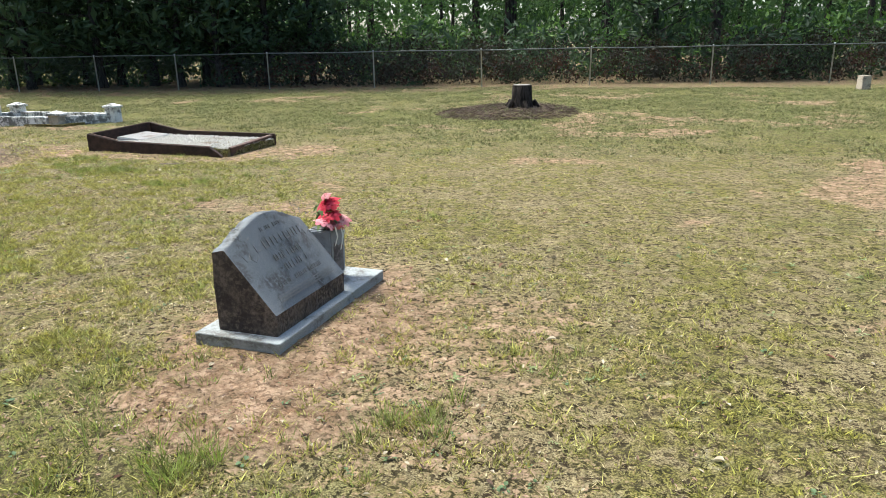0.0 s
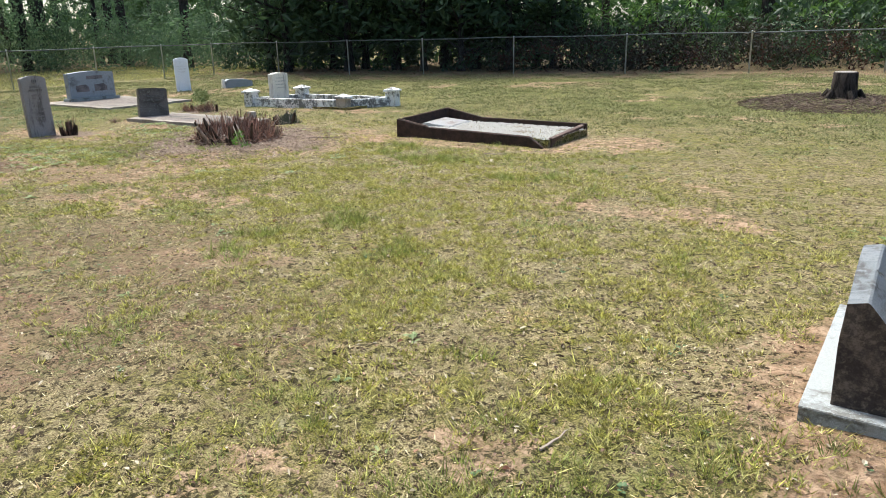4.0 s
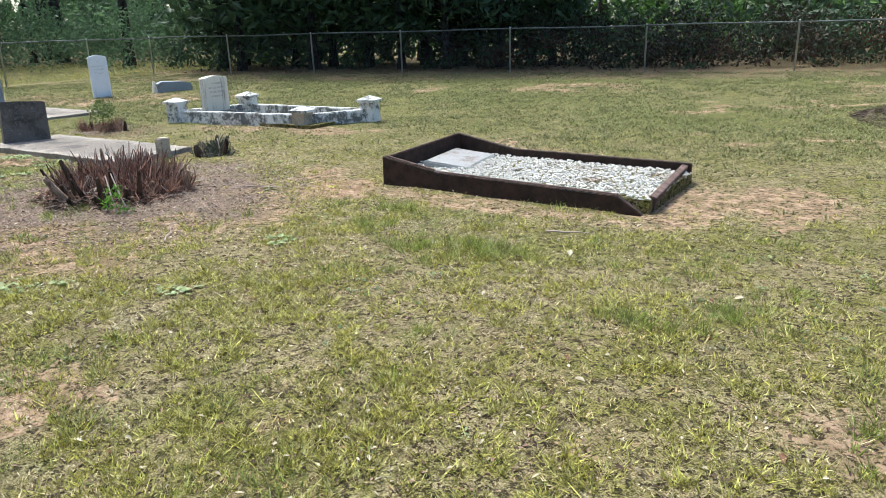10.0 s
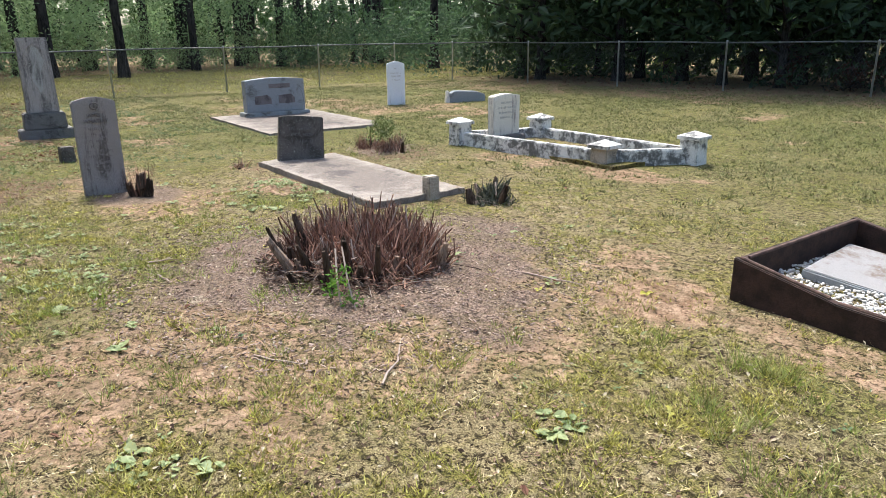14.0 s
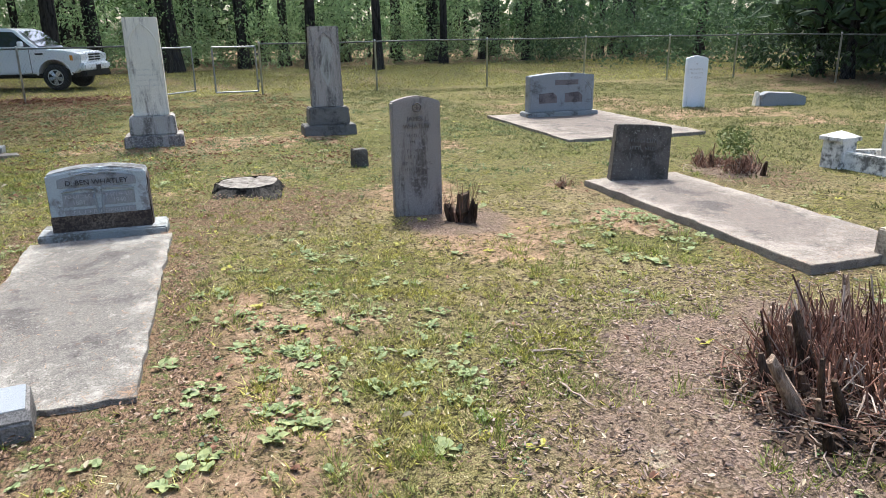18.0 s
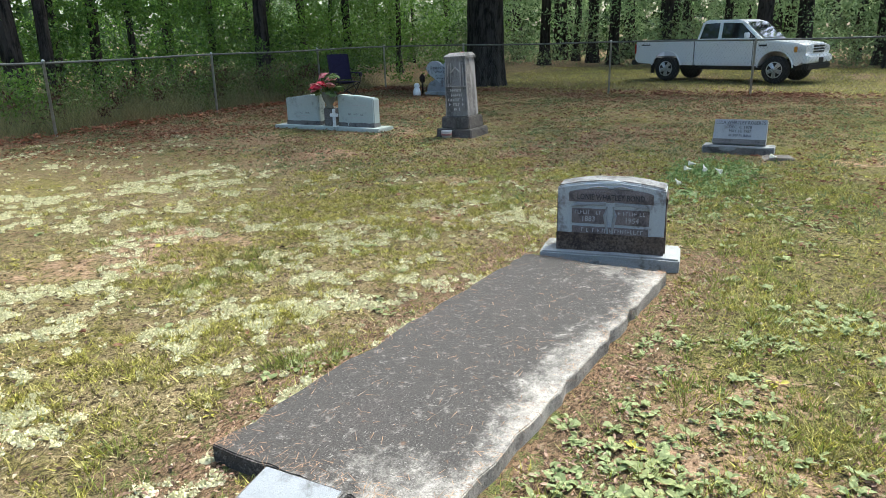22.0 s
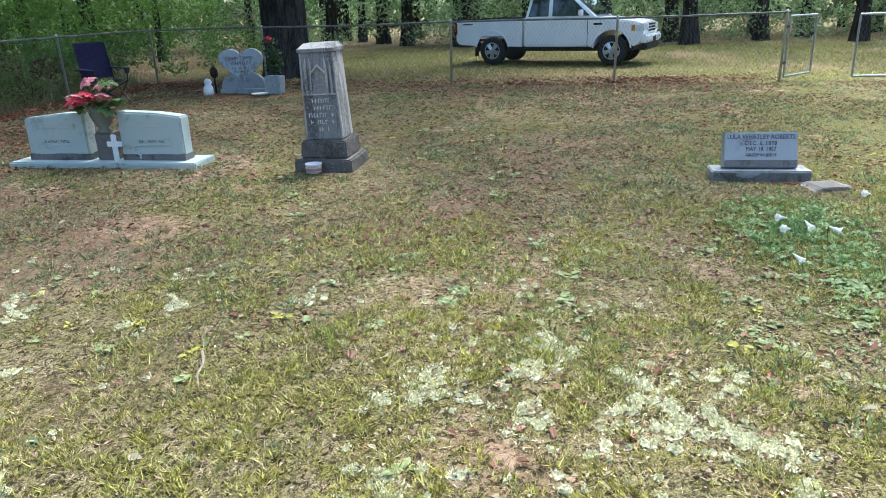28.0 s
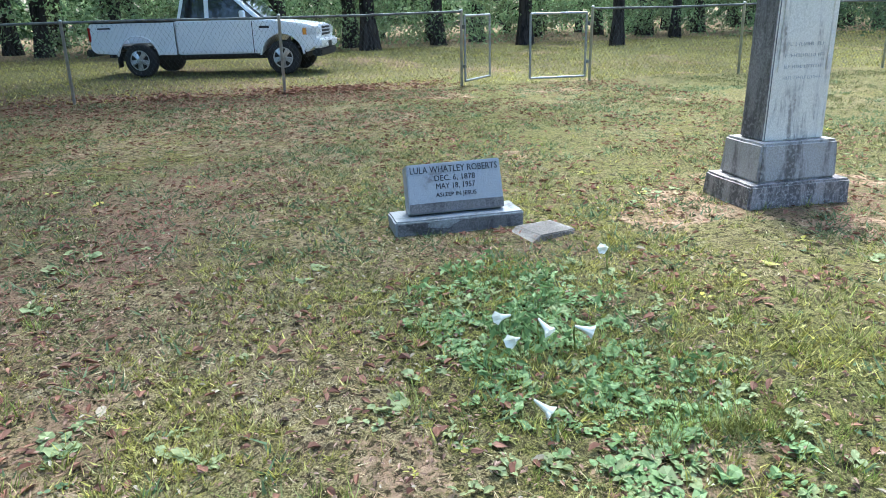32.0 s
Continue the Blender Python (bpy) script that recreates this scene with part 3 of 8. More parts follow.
def height(x, y):
    x, y = np.asarray(x, float), np.asarray(y, float)
    h = (rough_field(x, y, 1.7, 4) - 0.5) * 0.035 + (field(x, y, 0.33, 6) - 0.5) * 0.012
    far = np.clip((np.maximum(np.abs(x + 8) - 18, np.abs(y - 10) - 20)) / 6, 0, 1)
    h = h * (1 - far) + far * (rough_field(x, y, 6.0, 7) - 0.5) * 0.2
    h = h + 0.13 * np.clip(1.3 - np.hypot((x - 2.3) / 1.7, (y - 18.2) / 2.0), 0, 1)
    h = h + 0.07 * np.clip(1.2 - np.hypot((x + 4.7) / 1.3, (y - 9.75) / 1.2), 0, 1)
    h = h + 0.028 * np.clip(1.4 - np.hypot((x - 3.9) / 0.55, (y - 6.2) / 0.95), 0, 1)
    h = h + 0.05 * spot(x, y, -7.55, 10.3, 0.35, 0.22)
    return h - 0.012


def build_ground():
    def spread(lo, hi, step):
        inner = np.arange(lo, hi + step / 2, step)
        out = step * np.cumsum(1.28 ** np.arange(1, 34))
        out = out[out < 700]
        return np.concatenate([lo - out[::-1], inner, hi + out])

    xs, ys = spread(-22.5, 8.5, 0.15), spread(-8.0, 22.0, 0.15)
    gx, gy = np.meshgrid(xs, ys, indexing="ij")
    v = np.stack([gx, gy, height(gx, gy)], -1).reshape(-1, 3)
    nx, ny = len(xs), len(ys)
    a = (np.arange(nx - 1)[:, None] * ny + np.arange(ny - 1)[None]).ravel()
    quads = np.stack([a, a + ny, a + ny + 1, a + 1], 1)
    me = bpy.data.meshes.new("ground")
    me.vertices.add(len(v))
    me.vertices.foreach_set("co", v.astype(np.float32).ravel())
    me.loops.add(quads.size)
    me.loops.foreach_set("vertex_index", quads.astype(np.int32).ravel())
    me.polygons.add(len(quads))
    me.polygons.foreach_set("loop_start", np.arange(0, quads.size, 4, dtype=np.int32))
    me.polygons.foreach_set("use_smooth", np.ones(len(quads), bool))
    me.update(calc_edges=True)
    for name, values in zip(("bare", "litter", "chips", "lush"), cover(v[:, 0], v[:, 1])):
        me.attributes.new(name, "FLOAT", "POINT").data.foreach_set("value", values.astype(np.float32))
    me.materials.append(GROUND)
    return tagged(new("ground", me), "yard of thin grass, sandy soil and pine needles", "ground", kind="structure")


build_ground()

# ---------------------------------------------------------------- chain-link fences
def fence(name, label, ends, posts, tall=1.22, gaps=()):
    """Posts with caps, one top rail and diamond wire from end to end; posts are distances along the line."""
    (x0, y0), (x1, y1) = ends
    run = math.hypot(x1 - x0, y1 - y0)
    root = thing(name, x0, y0, 0, math.degrees(math.atan2(y1 - y0, x1 - x0)), label, "fence", kind="structure")
    one = None
    for d in posts:
        if one is None:
            bm = lathe([(0.025, -0.1), (0.025, tall + 0.02), (0.030, tall + 0.022), (0.028, tall + 0.04), (0.008, tall + 0.055)], 10)
            one = part("fence_post", bm, POST_STEEL, root)
            one.matrix_basis = pose(d, 0, 0)
            me = one.data
        else:
            share("fence_post", me, root, pose(d, 0, 0, random.uniform(-1, 1), random.uniform(-1, 1)))
    spans, at = [], 0.0
    for a, b in (*gaps, (run, run)):
        spans.append((at, a))
        at = b
    rail, wire = bmesh.new(), bmesh.new()
    for a, b in spans:
        if b - a < 0.1:
            continue
        k = max(2, int((b - a) / 1.5))
        tube(rail, [(a + (b - a) * i / k, 0.0, tall + 0.012 * math.sin(i * 1.7 + a)) for i in range(k + 1)], 0.020, 8)
        step, u = 0.072, a
        while u < b:
            for sgn in (-1, 1):
                run_up = tall - 0.04
                u1 = u + sgn * run_up * 0.62
                z1 = run_up
                if u1 > b:
                    z1 = run_up * (b - u) / (u1 - u)
                    u1 = b
                elif u1 < a:
                    z1 = run_up * (u - a) / (u - u1)
                    u1 = a
                if z1 > 0.05:
                    tube(wire, [(u, 0.004 * sgn, 0.03), (u1, 0.004 * sgn, 0.03 + z1 * 0.98)], 0.0014, 3, False)
            u += step
        # wires that enter from the ends above the ground
        for end, sgn in ((a, 1), (b, -1)):
            z = 0.12
            while z < tall - 0.1:
                run_up = tall - 0.06 - z
                tube(wire, [(end, 0.004, 0.03 + z), (end + sgn * run_up * 0.62, 0.004, tall - 0.04)], 0.0014, 3, False)
                z += 0.116
    part("top_rail", rail, STEEL_DARK, root, "weathered galvanised top rail")
    part("wire_mesh", wire, WIRE, root, "diamond wire mesh")
    return root


def along(a, b, n):
    return [a + (b - a) * i / (n - 1) for i in range(n)]


fence("fence_south", "galvanised chain-link fence along overgrown brush", ((-21.9, -7.3), (10.0, -5.2)), [0.0, 3.2, 6.95, 10.75, 14.2, 17.6, 21.0, 24.4, 27.8])
fence("fence_west", "galvanised chain-link fence with a double gate", ((-21.9, -7.3), (-21.15, 22.3)), [2.75, 6.95, 10.25, 13.28, 15.62, 18.55, 21.6, 24.5, 27.2, 29.5], gaps=((13.28, 15.62),))
fence("fence_north", "galvanised chain-link fence before dark woods", ((-21.15, 22.3), (14.0, 30.6)), [3.1, 6.3, 9.4, 12.85, 16.7, 20.5, 24.2, 28.2, 32.0])


def gate_leaf(x, y, rz, label):
    root = thing("gate", x, y, 0, rz, label, "gate", "leaves of the double gate")
    w, h = 1.06, 1.16
    bm = bmesh.new()
    tube(bm, [(0.04, 0, 0.08), (0.04, 0, h)], 0.02, 8)
    tube(bm, [(w, 0, 0.08), (w, 0, h)], 0.02, 8)
    tube(bm, [(0.04, 0, h), (w, 0, h)], 0.02, 8)
    tube(bm, [(0.04, 0, 0.08), (w, 0, 0.08)], 0.02, 8)
    part("gate_frame", bm, STEEL, root)
    bm = bmesh.new()
    for k in range(-16, 16):
        for sgn in (-1, 1):
            u0, u1 = 0.04 + k * 0.072 * 1.0, 0.04 + k * 0.072 + 0.67
            z0, z1 = 0.09, h - 0.01
            a, b = (u0, u1) if sgn > 0 else (u1, u0)
            za, zb = z0, z1
            def clip(ua, ub, wa, wb, lim, low):
                return wa + (wb - wa) * (lim - ua) / (ub - ua)
            pts = [(a, za), (b, zb)]
            pts.sort()
            (a, za), (b, zb) = pts
            if b < 0.06 or a > w - 0.02:
                continue
            if a < 0.04:
                za, a = clip(a, b, za, zb, 0.04, True), 0.04
            if b > w:
                zb, b = clip(a, b, za, zb, w, False), w
            tube(bm, [(a, 0.003 * sgn, za), (b, 0.003 * sgn, zb)], 0.0014, 3, False)
    part("wire_mesh", bm, WIRE, root)
    for z in (0.3, 0.95):
        part("hinge", box(0.05, 0.05, 0.06, (0.0, 0.0, z), bevel=0.006), STEEL_DARK, root)
    return root


gate_leaf(-21.55, 6.02, 140, "small chain-link gate leaf standing open outward")
gate_leaf(-21.5, 8.26, -91, "small chain-link gate leaf standing shut")

# ---------------------------------------------------------------- woods
def leaf_cloud(centres, radii, per, size, rng, flat=0.8):
    """Corner points of small folded leaves (two triangles each) scattered through soft clumps."""
    n = len(centres) * per
    c = np.repeat(np.asarray(centres, float), per, 0)
    r = np.repeat(np.asarray(radii, float), per, 0)
    d = rng.normal(size=(n, 3))
    d /= np.linalg.norm(d, axis=1, keepdims=True)
    rad = rng.random(n) ** 0.45
    p = c + d * rad[:, None] * r * [1, 1, flat]
    ax = rng.normal(size=(n, 3))
    ax /= np.linalg.norm(ax, axis=1, keepdims=True)
    bx_ = np.cross(ax, rng.normal(size=(n, 3)))
    bx_ /= np.linalg.norm(bx_, axis=1, keepdims=True)
    s = size * rng.uniform(0.6, 1.5, n)[:, None]
    a, b = ax * s, bx_ * s * 0.42
    up = np.cross(ax, bx_) * s * 0.12
    return np.stack([p - a, p + b + up, p + a, p - a, p + a, p - b + up], 1).reshape(-1, 3)


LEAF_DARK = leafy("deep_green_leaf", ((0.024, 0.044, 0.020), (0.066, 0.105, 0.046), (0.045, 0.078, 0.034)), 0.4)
LEAF_MID = leafy("fresh_green_leaf", ((0.042, 0.100, 0.016), (0.150, 0.255, 0.050), (0.10, 0.17, 0.038)), 0.3)
LEAF_LIGHT = leafy("bright_spring_leaf", ((0.05, 0.13, 0.016), (0.20, 0.34, 0.06), (0.13, 0.24, 0.045)), 0.3, 0.55, 0.5)
LEAF_GREY = leafy("grey_green_brush", ((0.085, 0.125, 0.05), (0.25, 0.31, 0.14), (0.20, 0.23, 0.12)), 0.4)
LEAF_WEED = leafy("dull_fence_weed", ((0.07, 0.095, 0.030), (0.20, 0.24, 0.085), (0.17, 0.15, 0.07)), 0.6)
TALL_WEED = leafy("tall_dull_weed", ((0.09, 0.11, 0.04), (0.36, 0.36, 0.18), (0.36, 0.26, 0.14)), 0.6, 0.7, 0.35)
# near-black leaf: the shade under the woods is put into its colour
LEAF_SHADE = leafy("shade_dark_thicket_leaf", ((0.012, 0.014, 0.008), (0.038, 0.036, 0.018), (0.036, 0.022, 0.013)), 0.7)
LEAF_GREEN = leafy("mid_spring_leaf", ((0.016, 0.044, 0.012), (0.095, 0.17, 0.048), (0.055, 0.10, 0.032)), 0.3, 0.55, 0.5)
# paled greens: sunlit haze between the trunks is put into the leaf colour
LEAF_HAZE = leafy("haze_paled_leaf", ((0.12, 0.21, 0.08), (0.36, 0.47, 0.23), (0.27, 0.36, 0.19)), 0.3, 0.55, 0.55)
# cool dimmed greens: mist and wood shade are put into the leaf colour
LEAF_MIST = leafy("mist_toned_leaf", ((0.030, 0.065, 0.028), (0.125, 0.19, 0.09), (0.08, 0.125, 0.062)), 0.3, 0.55, 0.5)
LEAF_RUST = leafy("dry_red_brown_brush", ((0.035, 0.016, 0.010), (0.09, 0.042, 0.025), (0.055, 0.030, 0.017)), 0.5)


def tree_shape(name, tall, girth, material, crown_mat, seed, crown_from, spread_r, clumps, leaf, lean=0.02, label="", per=36):
    rng, rnd = np.random.default_rng(seed), random.Random(seed)
    root = thing(name, 0, -400, 0, 0, label, "tree", "trees of the woods")
    bm = bmesh.new()
    pts, rad = [], []
    for i in range(9):
        f = i / 8
        flare = 1 + 0.55 * max(0, 1 - f * 14)
        pts.append((lean * tall * f * rnd.uniform(0.6, 1.2), lean * tall * f * rnd.uniform(-0.6, 0.8), -0.25 + (tall + 0.25) * (f ** 1.3)))
        rad.append(girth * flare * (1 - 0.82 * f ** 1.2))
    tube(bm, pts, rad, 12)
    part("trunk", bm, material, root)
    bm = bmesh.new()
    cs, rs = [], []
    for k in range(clumps):
        f = crown_from + (1 - crown_from) * (k + 0.5) / clumps
        i = min(7, int((f ** (1 / 1.3)) * 8))
        base = Vector(pts[i])
        base.z = tall * f
        ang = k * 2.4 + rnd.uniform(-0.4, 0.4)
        reach = spread_r * (0.35 + 0.75 * math.sin(math.pi * min(1, (f - crown_from) / (1 - crown_from) * 0.85 + 0.15))) * rnd.uniform(0.6, 1.1)
        tip = base + Vector((math.cos(ang) * reach, math.sin(ang) * reach, reach * rnd.uniform(0.1, 0.45)))
        mid = (base + tip) / 2 + Vector((0, 0, rnd.uniform(-0.1, 0.25)))
        g = girth * 0.22 * (1.1 - f) + 0.015
        tube(bm, [base, mid, tip], [g, g * 0.65, g * 0.25], 5)
        for q in (mid, tip):
            cs.append(q)
            r = spread_r * rnd.uniform(0.22, 0.42)
            rs.append((r, r, r * 0.7))
    part("branch_work", bm, material, root)
    verts = leaf_cloud(np.array([tuple(c) for c in cs]), np.array(rs), per, leaf, rng)
    from_arrays("crown", verts, 3, crown_mat, root)
    return root


PINES = [tree_shape("pine_tree", 17 + k, 0.17 + 0.035 * k, BARK_PINE, LEAF_DARK, 40 + k, 0.58, 2.2, 14, 0.22, 0.012,
                    "tall dark-barked pine with a high thin crown", 15) for k in range(4)]
OAKS = [tree_shape("hardwood_tree", 14 + k, 0.11 + 0.03 * k, BARK_OAK, LEAF_MID, 60 + k, 0.24, 3.2, 26, 0.13, 0.03,
                   "slender hardwood with fresh green leaves", 40) for k in range(3)]
DARKS = [tree_shape("cedar_tree", 11 + 2 * k, 0.14 + 0.02 * k, BARK_OAK, LEAF_DARK, 70 + k, 0.05, 2.5, 46, 0.17, 0.01,
                    "dense dark evergreen reaching down to the fence", 28) for k in range(2)]


def plant(kinds, x, y, rnd):
    o = copy_thing(rnd.choice(kinds), pose(x, y, -0.02, rnd.uniform(-1.5, 1.5), rnd.uniform(-1.5, 1.5), rnd.uniform(0, 360)))
    k = rnd.uniform(0.85, 1.18)
    o.scale = (k, k, k)
    return o


wood_rnd = random.Random(11)
used = []


def scatter(kinds, count, where, keep, gap):
    got, tries = 0, 0
    while got < count and tries < count * 60:
        tries += 1
        x, y = wood_rnd.uniform(where[0], where[1]), wood_rnd.uniform(where[2], where[3])
        if not keep(x, y) or any((x - a) ** 2 + (y - b) ** 2 < gap * gap for a, b in used):
            continue
        used.append((x, y))
        plant(kinds, x, y, wood_rnd)
        got += 1


north_line = lambda x: 22.3 + (x + 21.15) * 0.236
# pines and light hardwoods beyond the parking strip
for x, y in ((-34.0, 5.75), (-36.0, 8.5), (-31.5, 13.5), (-34.5, 17.2), (-36.0, -0.2), (-35.4, -2.5)):
    used.append((x, y))
    plant(PINES, x, y, wood_rnd)
scatter(PINES, 46, (-47, -32, -14, 30), lambda x, y: x < -33, 1.7)
scatter(PINES, 34, (-66, -40, -26, 46), lambda x, y: True, 2.1)
scatter(OAKS, 9, (-62, -38, -26, 46), lambda x, y: True, 2.0)
# brush side
scatter(PINES, 10, (-34, 2, -32, -10), lambda x, y: y < -10.5, 2.6)
scatter(OAKS, 26, (-34, 8, -26, -9.6), lambda x, y: y < -9.8, 2.0)
south_rnd = random.Random(5)
for x, y in ((-12.6, -10.05), (-13.2, -9.9), (-17.9, -15.3), (-19.15, -9.55)):
    plant(PINES[:2], x, y, south_rnd)
# dark woods behind the north fence
scatter(DARKS, 17, (-22, -8.5, 24, 34), lambda x, y: north_line(x) + 1.6 < y < north_line(x) + 5.0, 1.6)
scatter(DARKS, 2, (3, 22, 26, 40), lambda x, y: north_line(x) + 3.5 < y < north_line(x) + 7, 4.0)
scatter(OAKS, 16, (-24, 26, 24, 56), lambda x, y: y > north_line(x) + (9.0 if x > -9 else 3.0), 2.6)
scatter(PINES, 24, (-30, 28, 26, 56), lambda x, y: y > north_line(x) + 3.0, 2.6)
# behind the walker, never in view: added for reflections and surrounding light
scatter(OAKS, 10, (17, 30, -20, 26), lambda x, y: True, 4.0)
for o in PINES + OAKS + DARKS:
    o.matrix_basis = pose(wood_rnd.uniform(-46, -40), wood_rnd.uniform(-22, 36), -0.02, 0, 0, wood_rnd.uniform(0, 360))


def big_tree():
    """The broad old tree by the south-west corner."""
    root = thing("old_hardwood_tree", -23.75, -4.9, 0, 0, "massive dark-barked tree just outside the fence corner", "tree")
    bm = bmesh.new()
    zs = (-0.2, 0.0, 0.25, 0.7, 1.5, 3.0, 5.0, 8.0)
    rs = (0.72, 0.66, 0.59, 0.55, 0.53, 0.50, 0.46, 0.34)
    tube(bm, [(0.01 * z, 0.02 * z, z) for z in zs], list(rs), 22)
    bmesh.ops.subdivide_edges(bm, edges=[e for e in bm.edges], cuts=2, use_grid_fill=True)
    for v in bm.verts:
        a = math.atan2(v.co.y, v.co.x)
        k = 1 + 0.06 * math.sin(a * 7 + v.co.z * 0.5) + 0.05 * noise.noise(Vector((a * 3, v.co.z * 1.2, 0)))
        v.co.x, v.co.y = v.co.x * k, v.co.y * k
    part("trunk", bm, BARK_OAK, root)
    rnd, rng = random.Random(3), np.random.default_rng(3)
    bm, cs, rs = bmesh.new(), [], []
    for k in range(34):
        a, h = k * 2.4, rnd.uniform(5.5, 8)
        # unseen limbs lengthened to the north-east so the crown shades the south-west yard
        reach = rnd.uniform(4.5, 8.5) + 4.6 * max(0.0, math.cos(a - 1.0))
        tip = Vector((math.cos(a) * reach, math.sin(a) * reach, h + rnd.uniform(2, 5)))
        mid = Vector((tip.x * 0.5, tip.y * 0.5, h + 1.8))
        tube(bm, [(0, 0, h - 0.5), mid, tip], [0.2, 0.12, 0.05], 6)
        for q in (mid, tip, (mid + tip) / 2, mid.lerp(tip, 0.75)):
            cs.append(tuple(q))
            rs.append((1.9, 1.9, 1.0))
    part("branch_work", bm, BARK_OAK, root)
    from_arrays("crown", leaf_cloud(np.array(cs), np.array(rs), 150, 0.17, rng), 3, LEAF_MID, root)


big_tree()


def brush(name, label, spots, material, per, size, rng, r=(0.5, 1.1), flat=0.8):
    """A thicket of leaves; spots: rows of x, y, z."""
    rad = rng.uniform(r[0], r[1], len(spots))
    ob = from_arrays(name, leaf_cloud(spots, np.stack([rad, rad, rad], 1), per, size, rng, flat), 3, material)
    return tagged(ob, label, "undergrowth", kind="stuff")


def spots_in(rng, n, x, y, z, keep=None):
    p = np.stack([rng.uniform(*x, n), rng.uniform(*y, n), rng.uniform(*z, n)], 1)
    return p if keep is None else p[keep(p)]


br, br2 = np.random.default_rng(21), np.random.default_rng(22)
NL = lambda p: 22.3 + (p[:, 0] + 21.15) * 0.236
brush("undergrowth", "north-west woods understory, mist and shade put into its green", spots_in(br, 230, (-50, -30), (21, 46), (0.2, 5.0)), LEAF_MIST, 110, 0.09, br, (0.7, 1.5))
brush("undergrowth", "green understory between pine trunks, sunlit haze put into its colour", spots_in(br, 760, (-50, -34.5), (-28, 23), (0.2, 5.6)), LEAF_HAZE, 92, 0.095, br, (0.7, 1.5))
brush("undergrowth", "low grey-green brush at the wood edge", spots_in(br, 420, (-42, -33.5), (-26, 44), (0.1, 1.6)), LEAF_GREY, 70, 0.07, br, (0.4, 0.9))
brush("undergrowth", "green brush pressing on the south fence", spots_in(br, 430, (-32, 6), (-15, -8.0), (0.2, 3.2), lambda p: p[:, 2] < 0.7 + (-8.0 - p[:, 1]) * 0.9), LEAF_MID, 90, 0.065, br, (0.4, 0.9))
brush("undergrowth", "tall weeds tangled along the fence", spots_in(br, 420, (-20, 8), (-9.6, -7.5), (0.1, 0.75)), LEAF_WEED, 80, 0.04, br, (0.25, 0.55))
brush("undergrowth", "bright leaves deeper in the south woods", spots_in(br, 620, (-42, 6), (-34, -13), (0.4, 7.0)), LEAF_LIGHT, 80, 0.085, br, (0.7, 1.5))
brush("undergrowth", "shaded low growth deep in the south woods", spots_in(br, 420, (-44, 8), (-40, -15), (0.0, 2.2)), LEAF_GREEN, 70, 0.11, br, (0.8, 1.6))
brush("undergrowth", "young bright leaves over the south fence", spots_in(br, 240, (-36, 2), (-14, -9.6), (1.3, 5.2)), LEAF_LIGHT, 90, 0.055, br, (0.5, 1.0))
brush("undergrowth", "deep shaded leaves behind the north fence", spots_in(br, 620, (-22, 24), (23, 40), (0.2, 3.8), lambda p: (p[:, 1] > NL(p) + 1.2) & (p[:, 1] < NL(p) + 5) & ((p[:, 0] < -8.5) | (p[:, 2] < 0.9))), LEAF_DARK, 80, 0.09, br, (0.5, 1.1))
brush("undergrowth", "dry red-brown brush along the north fence", spots_in(br, 420, (-14, 22), (22, 37), (0.1, 0.9), lambda p: (p[:, 1] > NL(p) + 0.8) & (p[:, 1] < NL(p) + 2.4)), LEAF_RUST, 80, 0.06, br, (0.35, 0.6))
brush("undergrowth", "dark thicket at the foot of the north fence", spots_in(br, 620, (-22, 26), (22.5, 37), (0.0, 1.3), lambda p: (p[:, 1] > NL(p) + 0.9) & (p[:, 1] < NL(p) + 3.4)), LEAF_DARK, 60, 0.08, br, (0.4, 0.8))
# two dark leaf masses that stand in for shade behind the fence
brush("undergrowth", "dark leaf mass standing in for deep shade in the north woods", spots_in(br, 1500, (-26, 30), (26, 46), (0.0, 1.9), lambda p: (p[:, 1] > NL(p) + 3.5) & (p[:, 1] < NL(p) + 8)), LEAF_DARK, 34, 0.17, br, (0.8, 1.3))
brush("undergrowth", "north fence thicket with shade put into its brown-dark leaves", spots_in(br, 1700, (-10, 28), (23, 38), (0.0, 1.5), lambda p: (p[:, 1] > NL(p) + 0.7) & (p[:, 1] < NL(p) + 3.6)), LEAF_SHADE, 80, 0.065, br, (0.4, 0.8))
brush("undergrowth", "mid green thicket deep behind the north fence", spots_in(br, 620, (-26, 30), (26, 46), (0.0, 2.2), lambda p: (p[:, 1] > NL(p) + 4.5) & (p[:, 1] < NL(p) + 9)), LEAF_MID, 50, 0.15, br, (0.7, 1.2))
brush("undergrowth", "sunlit leaves in the gaps of the north woods", spots_in(br, 950, (-30, 34), (28, 50), (0.3, 5.2), lambda p: (p[:, 1] > NL(p) + 5)), LEAF_GREEN, 75, 0.10, br, (0.8, 1.6))
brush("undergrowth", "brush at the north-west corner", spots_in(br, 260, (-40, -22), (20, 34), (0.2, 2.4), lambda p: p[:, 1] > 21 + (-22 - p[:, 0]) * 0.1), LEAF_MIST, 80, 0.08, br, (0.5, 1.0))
brush("undergrowth", "leaves along the west wood edge, mist put into their colour", spots_in(br2, 300, (-37.5, -33.4), (-6, 25), (0.3, 4.8)), LEAF_HAZE, 75, 0.055, br2, (0.5, 1.2))
fence_y = lambda x: -7.3 + 0.0658 * (x + 21.9)
brush("undergrowth", "mixed brush leaning on the south fence", spots_in(br2, 620, (-21.5, 6), (-9.2, -6.6), (0.05, 0.95), lambda p: p[:, 1] < fence_y(p[:, 0]) - 0.35), LEAF_MID, 60, 0.032, br2, (0.18, 0.45))
